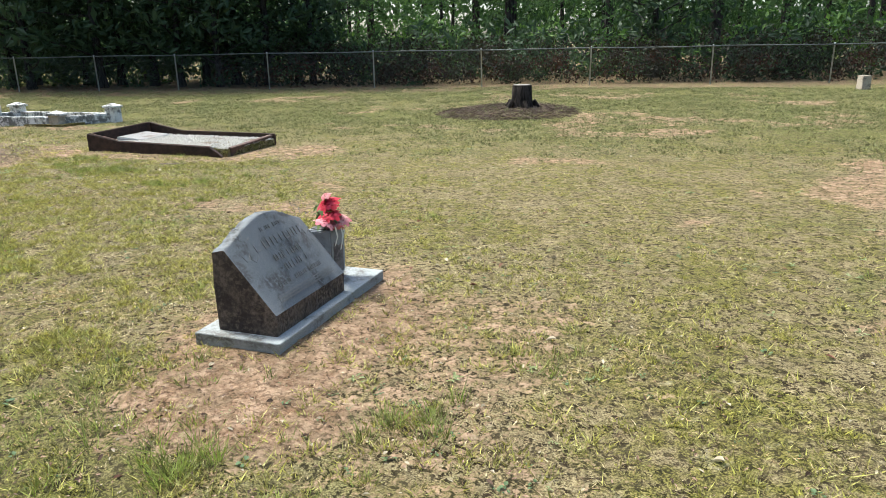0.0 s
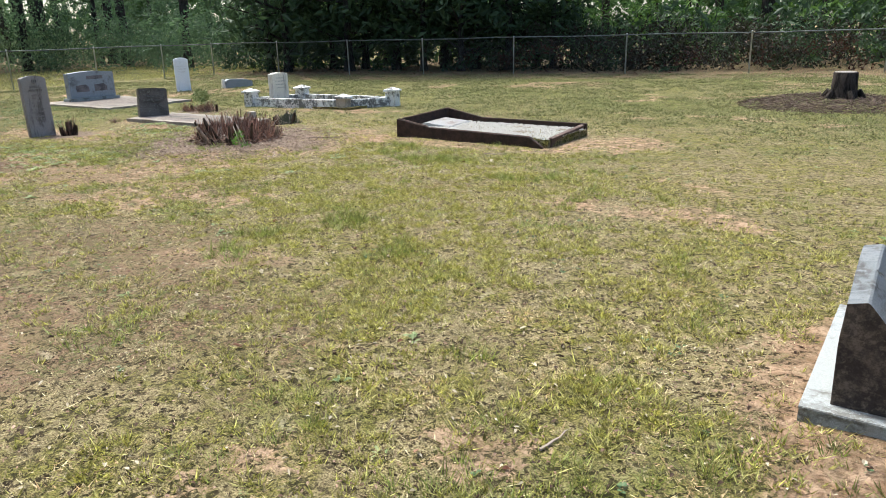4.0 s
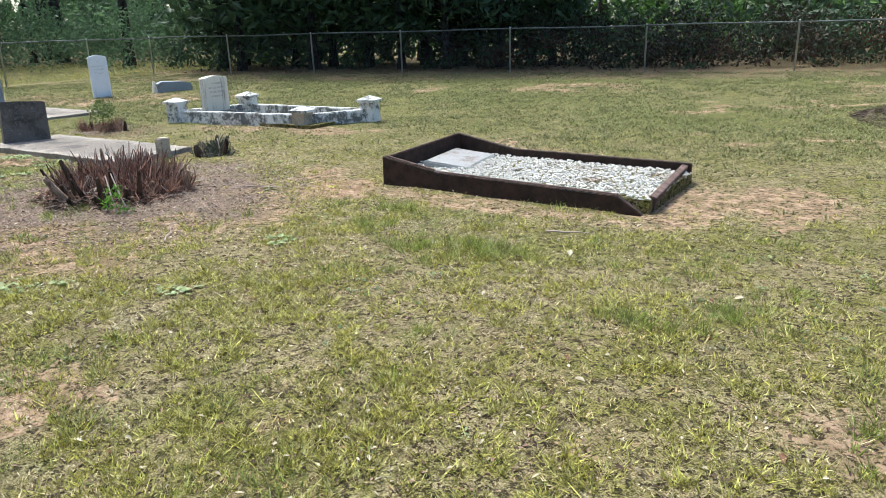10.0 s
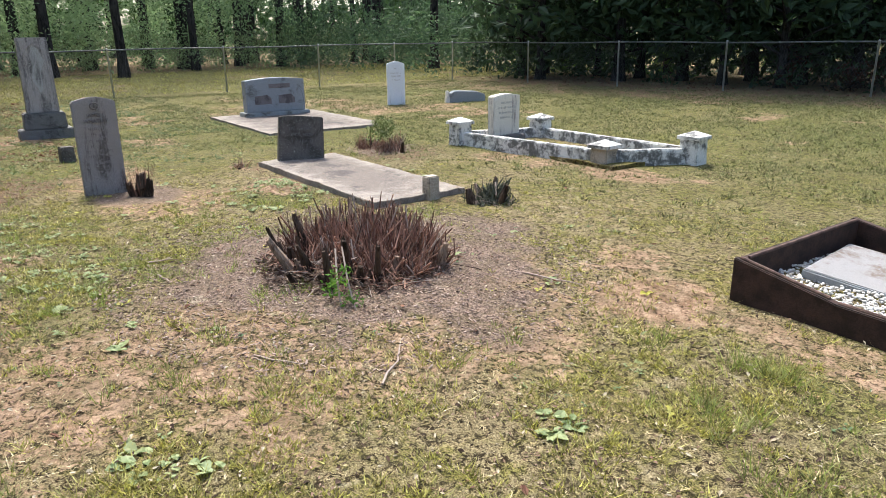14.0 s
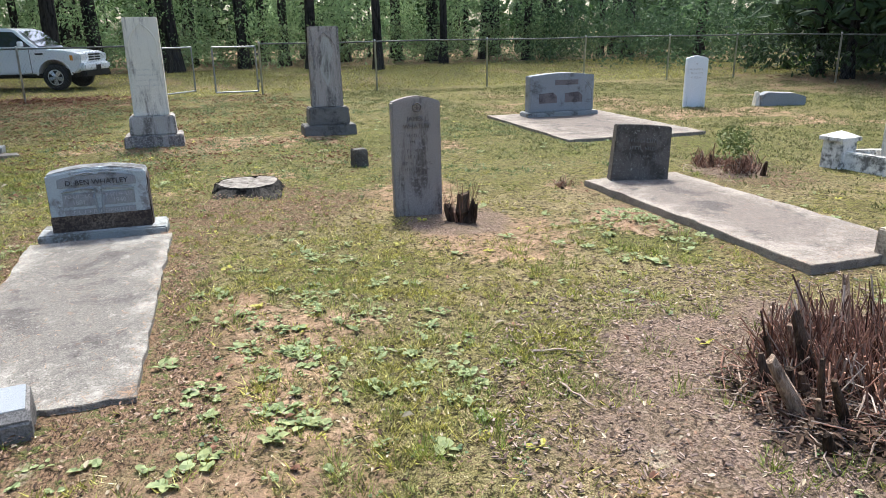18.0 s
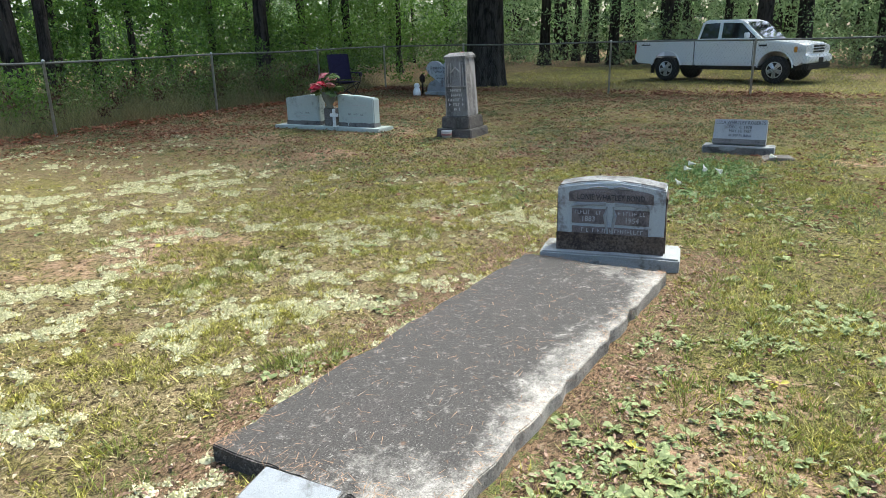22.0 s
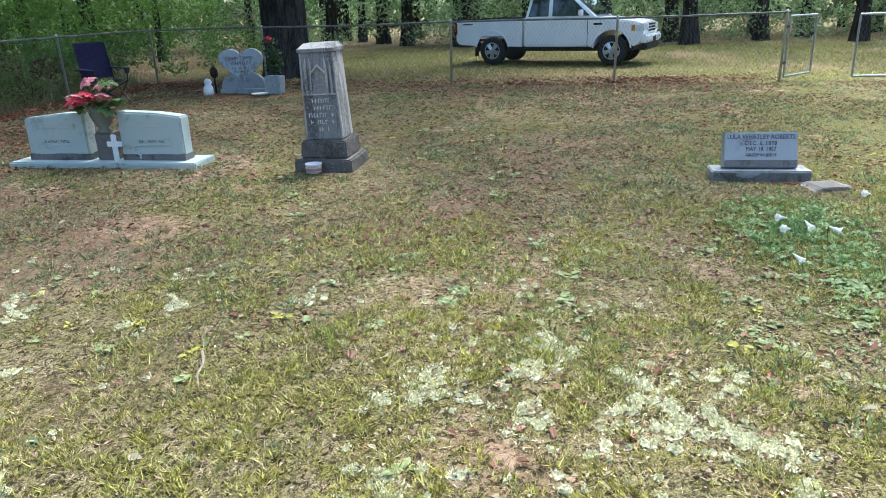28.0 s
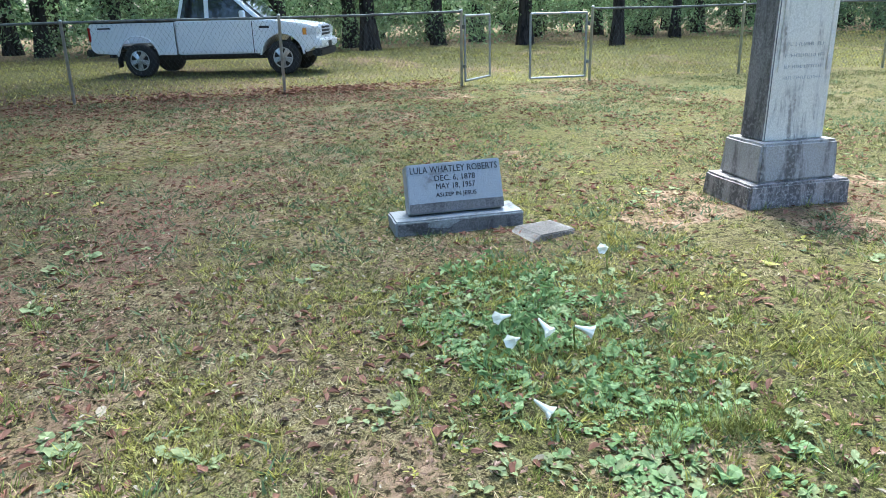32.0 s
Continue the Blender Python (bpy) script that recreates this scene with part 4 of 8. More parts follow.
brush("undergrowth", "red-brown dry stems in the fence brush", spots_in(br2, 170, (-21.5, 6), (-9.0, -6.8), (0.05, 0.8), lambda p: p[:, 1] < fence_y(p[:, 0]) - 0.3), LEAF_RUST, 55, 0.035, br2, (0.15, 0.40))
brush("sapling", "young bright-leaved sapling behind the south fence", np.array([(-11.1, -7.35, 0.35), (-11.0, -7.3, 0.6), (-11.3, -7.4, 0.75), (-10.75, -7.35, 0.45), (-11.15, -7.3, 0.95)]), LEAF_LIGHT, 60, 0.045, br2, (0.18, 0.30))


def far_woods():
    rng = np.random.default_rng(5)
    a = rng.uniform(0, math.tau, 1500)
    r = rng.uniform(62, 78, 1500)
    p = np.stack([-10 + r * np.cos(a), 10 + r * np.sin(a), rng.uniform(0, 1, 1500) ** 0.9 * 16], 1)
    rad = np.full((1500, 3), 3.4)
    ob = from_arrays("far_woods", leaf_cloud(p, rad, 28, 0.85, rng), 3, LEAF_GREEN)
    tagged(ob, "distant green woods all around", "woods", kind="backdrop")


far_woods()

# ---------------------------------------------------------------- graves
def arch(w, h, rise, n=10, foot=0.0):
    """Front outline of a tablet with a curved top: half width w/2, height h at the middle, rise of the curve."""
    pts = [(-w / 2 - foot, 0), (w / 2 + foot, 0)]
    for i in range(n + 1):
        u = 1 - 2 * i / n
        pts.append((u * w / 2, h - rise * (1 - math.cos(u * math.pi / 2))))
    return pts


def slant_marker():
    root = thing("slant_headstone", 3.905, 6.225, -0.022, 0, "grey granite slant headstone with rough sides on a pale base", "gravestone")
    part("base", box(0.506, 1.246, 0.148, (0, 0, -0.06), bevel=0.0, cuts=10, wear=0.005, seed=3), BASE_STONE, root, "rough pale granite base")
    part("base_top", box(0.515, 1.255, 0.016, (0, 0, 0.084), bevel=0.005, cuts=4, wear=0.001), BASE_STONE, root, "smooth pale top of the base")
    y0, y1, n = -0.55, 0.19, 64
    rows = []
    bm = bmesh.new()
    for i in range(n + 1):
        u = i / n
        s = 2 * u - 1
        t = 0.535 + 0.115 * (0.5 + 0.5 * math.cos(math.pi * min(1.0, abs(s)))) ** 0.62
        y = y0 + (y1 - y0) * u
        q = noise.noise(Vector((y * 22, 0, 0))) * 0.010 + noise.noise(Vector((y * 61, 3, 0))) * 0.006
        lo, hi = Vector((0.20, y, 0.215)), Vector((-0.075, y, t))
        rows.append([bm.verts.new(c) for c in ((-0.155 + q, y, 0.09), (-0.16 + q, y, 0.35), (-0.15, y, t - 0.012 + q), (-0.085, y, t + 0.004 + q * 0.5), hi, hi.lerp(lo, 0.33), hi.lerp(lo, 0.66), lo, (0.198 + q, y, 0.15), (0.195, y, 0.09))])
    for ra, rb in zip(rows, rows[1:]):
        for k in range(9):
            bm.faces.new((ra[k], ra[k + 1], rb[k + 1], rb[k]))
    bm.faces.new(rows[0][::-1])
    bm.faces.new(rows[-1])
    bmesh.ops.recalc_face_normals(bm, faces=bm.faces[:])
    face_index = [f.index for f in bm.faces]
    ob = part("stone", bm, ROUGH_SIDE, root)
    ob.data.materials.append(GRANITE_DARK)
    for p in ob.data.polygons:
        if p.normal.x > 0.6 and p.normal.z > 0.25 and p.center.z > 0.2:
            p.material_index = 1
        # top rim of the rough stone: lighter granite paints the light on it
        elif p.normal.z > 0.7 and p.center.z > 0.3:
            p.material_index = 1
    lean = math.degrees(math.atan2(0.275, 0.428))
    def on(y, k):
        return (0.2045 - 0.275 * k, y, 0.218 + 0.428 * k)
    worn_words(root, LETTER_SOFT, on(-0.18, 0.86), 0.22, 0.026, lean, 1)
    worn_words(root, LETTER_SOFT, on(-0.18, 0.70), 0.46, 0.05, lean, 2)
    worn_words(root, LETTER_SOFT, on(-0.18, 0.52), 0.26, 0.04, lean, 3)
    worn_words(root, LETTER_SOFT, on(-0.18, 0.39), 0.28, 0.04, lean, 4)
    worn_words(root, LETTER_SOFT, on(-0.18, 0.25), 0.44, 0.028, lean, 5)
    for k in (0.15, 0.12, 0.09):
        line_bar(root, LETTER_SOFT, on(-0.18, k), 0.56, 0.006, lean)
    # carved sprays at the upper corners
    for sy in (-0.47, 0.11):
        bm = bmesh.new()
        rnd = random.Random(5)
        for k in range(9):
            p = Vector((0, sy + rnd.uniform(-0.05, 0.05), rnd.uniform(-0.11, 0.13)))
            tube(bm, [p, p + Vector((0, rnd.uniform(-0.03, 0.03), rnd.uniform(0.01, 0.04)))], 0.0022, 4)
        sp = tagged(part("carved_spray", bm, LETTER_SOFT, root), kind="stuff")
        sp.matrix_basis = Matrix.Translation(on(0, 0.72)) @ pose(0, 0, 0, 0, -lean, 0)


slant_marker()

PETAL_RED = leafy("red_cloth_petal", ((0.42, 0.012, 0.030), (0.62, 0.035, 0.075), (0.55, 0.10, 0.14)), 9.0, 0.7, 0.25)
PETAL_PINK = leafy("pink_cloth_petal", ((0.62, 0.16, 0.20), (0.75, 0.35, 0.36), (0.70, 0.45, 0.40)), 9.0, 0.7, 0.25)
PETAL_WHITE = leafy("white_petal", ((0.72, 0.74, 0.68), (0.82, 0.83, 0.78), (0.78, 0.78, 0.70)), 9.0, 0.6, 0.3)
SILK_LEAF = leafy("green_cloth_leaf", ((0.06, 0.10, 0.03), (0.16, 0.22, 0.07), (0.10, 0.15, 0.05)), 9.0, 0.7, 0.2)


def bloom(bm, at, r, rnd, tilt=0.5, petals=36):
    """A rose head of curled petals in widening turns."""
    axis = Vector((rnd.uniform(-tilt, tilt), rnd.uniform(-tilt, tilt), 1)).normalized()
    q = axis.to_track_quat("Z", "Y")
    for k in range(petals):
        f = (k + 1) / petals
        a = k * 2.4
        rr = r * f ** 0.7
        w = r * (0.22 + 0.26 * f)
        out = Vector((math.cos(a), math.sin(a), 0))
        side = Vector((-math.sin(a), math.cos(a), 0))
        base = out * rr * 0.25 + Vector((0, 0, -r * 0.35))
        mid = out * rr * 0.75 + Vector((0, 0, r * (0.35 - 0.4 * f)))
        tip = out * rr * 1.1 + Vector((0, 0, r * (0.42 - 0.75 * f)))
        vs = [bm.verts.new(Vector(at) + q @ p) for p in (base - side * w * 0.3, base + side * w * 0.3, mid + side * w * 0.6, mid - side * w * 0.6, tip + side * w * 0.3, tip - side * w * 0.3)]
        bm.faces.new((vs[0], vs[1], vs[2], vs[3]))
        bm.faces.new((vs[3], vs[2], vs[4], vs[5]))


def bouquet(x, y, z, label, heads, seed):
    """Cloth flowers in a vase; heads: rows of material, offset, radius."""
    rnd = random.Random(seed)
    root = thing("cloth_flowers", x, y, z, 0, label, "flowers")
    stems = bmesh.new()
    for m, (dx, dy, dz), r in heads:
        bm = bmesh.new()
        bloom(bm, (dx, dy, dz), r, rnd)
        part("bloom", bm, m, root)
        tube(stems, [(dx * 0.1, dy * 0.1, -0.22), (dx * 0.6, dy * 0.6, dz * 0.4), (dx, dy, dz - r * 0.3)], 0.004, 5)
    part("stem_bundle", stems, SILK_LEAF, root)
    bm = bmesh.new()
    for k in range(22):
        a, l = rnd.uniform(0, math.tau), rnd.uniform(0.06, 0.13)
        o = Vector((math.cos(a), math.sin(a), 0))
        s = Vector((-o.y, o.x, 0)) * l * 0.22
        b = Vector((0, 0, rnd.uniform(-0.02, 0.10)))
        m = b + o * l * 0.6 + Vector((0, 0, l * 0.25))
        t = b + o * l * 1.1 + Vector((0, 0, rnd.uniform(-0.06, 0.05)))
        v = [bm.verts.new(p) for p in (b, m + s, t, m - s)]
        bm.faces.new(v)
    part("leaf_spray", bm, SILK_LEAF, root)
    return root


def square_vase():
    root = thing("grave_vase", 3.89, 6.61, 0.1, 0, "square dark granite flower vase on the grave base", "vase")
    part("body", box(0.15, 0.17, 0.31, (0, 0, 0), (1.12, 1.12), 0.008, 3, 0.002), GRANITE, root)
    part("mouth", box(0.13, 0.145, 0.012, (0, 0, 0.304), bevel=0.003), DARK_BASE, root)
    part("side_panel", box(0.006, 0.12, 0.25, (0.078, 0, 0.02), (1, 1.08), 0.002), PANEL, root)


square_vase()
bouquet(3.89, 6.60, 0.43, "bright red and pink cloth roses", [
    (PETAL_RED, (0.03, 0.00, 0.14), 0.085), (PETAL_RED, (0.06, -0.05, 0.08), 0.08), (PETAL_RED, (-0.01, 0.06, 0.09), 0.075),
    (PETAL_PINK, (0.06, -0.10, 0.04), 0.07), (PETAL_PINK, (0.08, 0.05, 0.03), 0.075), (PETAL_RED, (0.03, 0.11, 0.02), 0.07),
    (PETAL_PINK, (0.03, -0.02, 0.19), 0.04), (PETAL_PINK, (0.09, -0.02, 0.00), 0.06)], 4)
bm_ribbon = bmesh.new()
for sy, ln in ((-0.06, 0.12), (0.01, 0.16), (0.03, 0.10)):
    pts = [Vector((0.10, sy, 0.44)), Vector((0.125, sy - 0.02, 0.44 - ln * 0.5)), Vector((0.11, sy - 0.03, 0.44 - ln))]
    for a, b in zip(pts, pts[1:]):
        bm_ribbon.faces.new([bm_ribbon.verts.new(p) for p in (a, a + Vector((0, 0.018, 0)), b + Vector((0, 0.018, 0)), b)])
rib_root = thing("ribbon", 3.89, 6.60, 0, 0, "pale ribbon ends hanging from the roses", "ribbon")
part("ribbon_tail", bm_ribbon, PETAL_WHITE, rib_root)


def pebble_plot():
    root = thing("grave_curb", -1.535, 11.88, 0, -1.0, "low rusty dark iron curb round a pebbled grave", "grave curb")
    L, W = 2.50, 1.30
    x0, x1 = -L / 2, L / 2
    south = [(x0, -0.1), (x1 - 0.02, -0.1), (x1 - 0.02, 0.0), (x1 - 0.22, 0.125), (x0 + 0.62, 0.155), (x0 + 0.55, 0.17), (x0, 0.255)]
    north = [(x0, -0.1), (x1, -0.1), (x1, 0.165), (x0 + 0.7, 0.17), (x0, 0.30)]
    part("side_wall", profile(south, 0.055, (0, -W / 2, 0), 0.006, 0.004, "y"), RUST_WOOD, root)
    part("side_wall", profile(north, 0.055, (0, W / 2, 0), 0.006, 0.004, "y"), RUST_WOOD, root)
    part("head_wall", profile([(-W / 2 + 0.03, -0.1), (W / 2 - 0.03, -0.1), (W / 2 - 0.03, 0.295), (-W / 2 + 0.03, 0.25)], 0.055, (x0 + 0.03, 0, 0), 0.006, 0.003), RUST_WOOD, root)
    foot = part("foot_wall", profile([(-W / 2 + 0.12, -0.08), (W / 2 - 0.03, -0.08), (W / 2 - 0.03, 0.155), (-W / 2 + 0.12, 0.11)], 0.06, (0, 0, 0), 0.006, 0.004), RUST_TOP, root, "worn reddish end board")
    foot.matrix_basis = pose(x1 - 0.04, 0, 0, 0, 12, 4)
    rim = bmesh.new()
    for a, b in (((x0 + 0.03, -W / 2, 0.259), (x0 + 0.57, -W / 2, 0.172)), ((x0 + 0.62, -W / 2, 0.158), (x1 - 0.22, -W / 2, 0.128)), ((x0 + 0.05, -W / 2 + 0.05, 0.255), (x0 + 0.05, W / 2 - 0.05, 0.298))):
        tube(rim, [a, b], 0.010, 6)
    part("rim", rim, RUST_TOP, root, "lighter worn top edge")
    return root


plot = pebble_plot()


def flat_marker():
    root = thing("flat_grave_marker", -2.42, 12.02, 0.085, 8, "flat grey granite marker lying tilted on pebbles", "gravestone", ry=6)
    part("slab", box(0.46, 0.76, 0.055, (0, 0, 0), bevel=0.008, cuts=4, wear=0.003), BASE_STONE, root)
    part("face", box(0.43, 0.73, 0.006, (0, 0, 0.0535), bevel=0.002), RUST_STONE, root, "rust-stained weathered face")


flat_marker()


def sawn_stump():
    root = thing("tree_stump", 2.4, 18.0, 0.06, 0, "tall blackened tree stump on a heap of debris", "tree stump")
    bm = lathe([(0.29, -0.1), (0.26, 0.0), (0.235, 0.10), (0.215, 0.28), (0.205, 0.52), (0.195, 0.535)], 24)
    for v in bm.verts:
        a = math.atan2(v.co.y, v.co.x)
        k = 1 + (0.10 * max(0, 0.35 - v.co.z) + 0.03) * math.sin(a * 5 + 1) + 0.03 * noise.noise(Vector((a * 4, v.co.z * 4, 2)))
        v.co.x, v.co.y = v.co.x * k, v.co.y * k
    part("trunk", bm, STUMP_BLACK, root)
    part("cut_face", lathe([(0.19, 0.53), (0.18, 0.545)], 20), CUT_WOOD, root, "grey sawn top")
    for a in (0.4, 1.7, 2.9, 4.0, 5.3):
        d = Vector((math.cos(a), math.sin(a), 0))
        part("root", tube(bmesh.new(), [d * 0.25 + Vector((0, 0, 0.2)), d * 0.36 + Vector((0, 0, 0.05)), d * 0.52 + Vector((0, 0, -0.05))], [0.06, 0.05, 0.025], 7), STUMP_BLACK, root)


sawn_stump()


def chips(name, label, cx, cy, rx, ry, count, material, seed, size=(0.03, 0.10)):
    """A heap of bark and wood chips as small tilted boards."""
    rng = np.random.default_rng(seed)
    r, a = np.sqrt(rng.random(count)), rng.random(count) * math.tau
    x, y = cx + rx * r * np.cos(a), cy + ry * r * np.sin(a)
    z = height(x, y) + rng.uniform(0.0, 0.025, count)
    t = rng.random(count) * math.tau
    l, w = rng.uniform(*size, count), rng.uniform(0.0015, 0.005, count)
    dx, dy, dz = np.cos(t) * l / 2, np.sin(t) * l / 2, rng.uniform(-0.4, 0.4, count) * l / 2
    p = np.stack([x, y, z], 1)
    u, v = np.stack([dx, dy, dz], 1), np.stack([-np.sin(t) * w, np.cos(t) * w, rng.uniform(-0.4, 0.4, count) * w], 1)
    up = np.array([0, 0, 0.004])
    A, B, C, D = p - u - v, p + u - v, p + u + v, p - u + v
    quads = np.stack([A + up, B + up, C + up, D + up, A, B, B + up, A + up, C, D, D + up, C + up], 1).reshape(-1, 3)
    return tagged(from_arrays(name, quads, 4, material), label, "debris", kind="stuff")


CHIP = leafy("wood_chip", ((0.08, 0.052, 0.042), (0.42, 0.32, 0.26), (0.24, 0.17, 0.14)), 4.0, 0.95, 0.0)
NEEDLE = leafy("dry_pine_needle", ((0.15, 0.085, 0.052), (0.44, 0.29, 0.18), (0.30, 0.19, 0.12)), 4.0, 0.9, 0.0)
CHIP_DARK = leafy("dark_bark_chip", ((0.03, 0.02, 0.016), (0.20, 0.14, 0.11), (0.09, 0.062, 0.05)), 4.0, 0.95, 0.0)
chips("bark_debris", "heap of dark bark chips round the stump", 2.2, 17.6, 1.5, 1.5, 3000, CHIP_DARK, 8, (0.05, 0.24))
chips("bark_debris", "brown chips and twigs round the pruned shrub", -4.75, 9.75, 1.75, 1.7, 5200, CHIP, 9, (0.006, 0.030))


def coping_plot():
    root = thing("grave_coping", -7.3, 14.2, 0, 0, "stained whitewashed concrete coping with capped corner posts", "grave coping")
    o = Vector((-7.3, 14.2, 0))
    sw, se, ne, nw = (Vector(p) - o for p in ((-8.8, 13.58, 0), (-6.33, 13.92, 0), (-5.78, 14.86, 0), (-8.42, 14.78, 0)))
    for a, b in ((sw, se), (se, ne), (nw, ne), (sw, nw)):
        d = b - a
        ob = part("coping_wall", box(d.length - 0.2, 0.13, 0.24, (0, 0, -0.06), (1.0, 0.85), 0.012, 6, 0.005, int(d.length * 10)), WHITEWASH, root)
        ob.matrix_basis = Matrix.Translation((a + b) / 2) @ pose(0, 0, 0, 0, 0, math.degrees(math.atan2(d.y, d.x)))
    for k, (p, tall) in enumerate(((sw, 0.30), (se, 0.22), (ne, 0.30), (nw, 0.30))):
        post = part("corner_post", box(0.25, 0.25, tall + 0.06, (0, 0, -0.06), (0.94, 0.94), 0.012, 3, 0.005, k), CEMENT_TAN if k == 1 else WHITEWASH, root, "bare tan cement corner post" if k == 1 else "")
        post.matrix_basis = Matrix.Translation(p) @ pose(0, 0, 0, 0, 0, 6)
        bm = bmesh.new()
        s = 0.145
        low = [bm.verts.new((x * s, y * s, tall - 0.01)) for x, y in ((-1, -1), (1, -1), (1, 1), (-1, 1))]
        rim = [bm.verts.new((v.co.x, v.co.y, tall + 0.03)) for v in low]
        tip = bm.verts.new((0, 0, tall + 0.09))
        bm.faces.new(low[::-1])
        for i in range(4):
            bm.faces.new((low[i], low[(i + 1) % 4], rim[(i + 1) % 4], rim[i]))
            bm.faces.new((rim[i], rim[(i + 1) % 4], tip))
        cap = part("post_cap", bm, WHITEWASH, post, "pyramid cap")
    fill = part("earth_fill", box(2.5, 1.0, 0.10, (0.02, 0.05, -0.06), bevel=0.0, cuts=8, wear=0.02), GROUND, root, "weedy earth inside the coping")
    return root


coping_plot()


def tablet(name, label, x, y, rz, w, h, t, rise, material, base=None, lean=0.0, foot=0.0, z=0.0):
    root = thing(name, x, y, z, rz, label, "gravestone")
    b = 0.0
    if base:
        bw, bd, bh, bm_ = base
        part("base", box(bd, bw, bh + 0.06, (0, 0, -0.06), bevel=0.012, cuts=4, wear=0.004), bm_, root)
        b = bh
    st = part("stone", profile(arch(w, h - b + (0.0 if base else 0.06), rise, 12, foot), t, (0, 0, b - (0.0 if base else 0.06)), 0.010, 0.002), material, root)
    if lean:
        st.matrix_basis = pose(0, 0, 0, 0, -lean, 0)
    return root


cs = tablet("upright_headstone", "stained white marble headstone inside the coping", -8.52, 14.16, 4, 0.52, 0.70, 0.13, 0.03, MARBLE, (0.62, 0.30, 0.12, DARK_BASE))
for k, (z, w) in enumerate(((0.58, 0.24), (0.51, 0.36), (0.44, 0.30), (0.37, 0.26))):
    worn_words(cs, LETTER_FAINT, (0.067, 0, z), w, 0.03, 0, 30 + k)
ms = tablet("military_headstone", "clean bright white marble headstone with a rounded top", -14.55, 15.95, -22, 0.40, 0.95, 0.10, 0.05, MARBLE_CLEAN)
for k, (z, w) in enumerate(((0.80, 0.06), (0.70, 0.26), (0.63, 0.26), (0.55, 0.20))):
    worn_words(ms, LETTER_FAINT, (0.052, 0, z), w, 0.035, 0, 40 + k)


def low_marker():
    root = thing("bevel_headstone", -14.1, 17.6, 0, -20, "low grey granite headstone with a pale end", "gravestone")
    out = [(-0.42, -0.05), (0.42, -0.05), (0.42, 0.17), (0.2, 0.23), (-0.3, 0.25), (-0.42, 0.19)]
    part("stone", profile(out, 0.24, bevel=0.012, wear=0.006), GRANITE, root)
    part("end_stone", box(0.2, 0.09, 0.30, (0, -0.47, -0.04), (0.6, 0.6), 0.01, 2, 0.006), MARBLE, root, "white broken end piece")


low_marker()


def slab(name, label, x0, x1, y0, y1, thick, material, rz=0.0, skew=0.0, seed=0, z=0.0):
    """A cast grave slab with chipped edges."""
    root = thing(name, (x0 + x1) / 2, (y0 + y1) / 2, z, rz, label, "grave slab")
    lx, ly = x1 - x0, y1 - y0
    bm = box(lx, ly, thick + 0.07, (0, 0, -0.07), bevel=0.012, cuts=26, wear=0.0)
    for v in bm.verts:
        k = v.co.x / lx + 0.5
        v.co.y *= 1 + skew * (k - 0.5)
        edge = max(abs(v.co.x) / (lx / 2), abs(v.co.y) / (ly / 2))
        q = Vector((v.co.x * 6 + seed * 3.1, v.co.y * 6, seed))
        if edge > 0.93:
            v.co += noise.noise_vector(q) * 0.009
            chip = max(0.0, noise.noise(q * 1.7 + Vector((5, 2, 0))) + 0.8 * noise.noise(q * 4.1)) * 0.03
            if abs(v.co.y) / ly > abs(v.co.x) / lx:
                v.co.y -= math.copysign(chip, v.co.y)
            else:
                v.co.x -= math.copysign(chip, v.co.x)
            v.co.x += noise.noise(q * 0.6) * 0.010
            v.co.y += noise.noise(q * 0.6 + Vector((9, 0, 0))) * 0.010
        v.co.z += noise.noise(q * 0.5) * 0.004
    part("concrete", bm, material, root)
    return root


slab("grave_slab", "wide flat concrete slab before a family headstone", -14.6, -11.45, 11.72, 13.9, 0.03, CONCRETE, 0, 0, 1)
slab("grave_slab", "tan concrete grave slab, edge undercut by soil", -8.95, -6.12, 10.62, 11.68, 0.05, CONCRETE, 1, 0.02, 2)
slab("grave_slab", "pale concrete grave slab with dark mildew along its middle", -8.45, -5.75, 5.84, 6.78, 0.022, CONCRETE_PALE, 0.5, -0.10, 3)
slab("grave_slab", "dark mildewed concrete grave slab with pale edges", -8.35, -5.68, 3.50, 4.46, 0.06, CONCRETE_DARK, -0.5, 0.02, 4)

hd = tablet("family_headstone", "wide grey granite headstone with two dark panels", -14.15, 12.9, 1, 1.22, 0.70, 0.20, 0.045, GRANITE, (1.34, 0.36, 0.05, BASE_STONE), z=0.05)
for sy in (-0.27, 0.22):
    part("panel", profile([(sy - 0.17, 0.20), (sy + 0.17, 0.20), (sy + 0.17, 0.31), (sy + 0.09, 0.38), (sy - 0.17, 0.36)], 0.012, (0.10, 0, 0), 0.003), PANEL, hd, "dark worn name panel")
part("title_panel", box(0.012, 0.44, 0.085, (0.1, 0.08, 0.50), bevel=0.003), PANEL, hd)
for s_ in (-1, 1):
    bm = tube(bmesh.new(), [(0.10, s_ * 0.60, 0.1), (0.10, s_ * 0.56, 0.42), (0.10, s_ * 0.44, 0.56)], [0.008, 0.012, 0.008], 6)
    part("carved_scroll", bm, GRANITE, hd)

ds = tablet("upright_headstone", "small blackened concrete headstone at the slab's head", -8.80, 11.10, -14, 0.54, 0.55, 0.13, 0.008, BLACK_STONE, lean=4, foot=0.02, z=0.03)
ds.matrix_basis = ds.matrix_basis @ pose(0, 0, 0, -4, 0, 0)
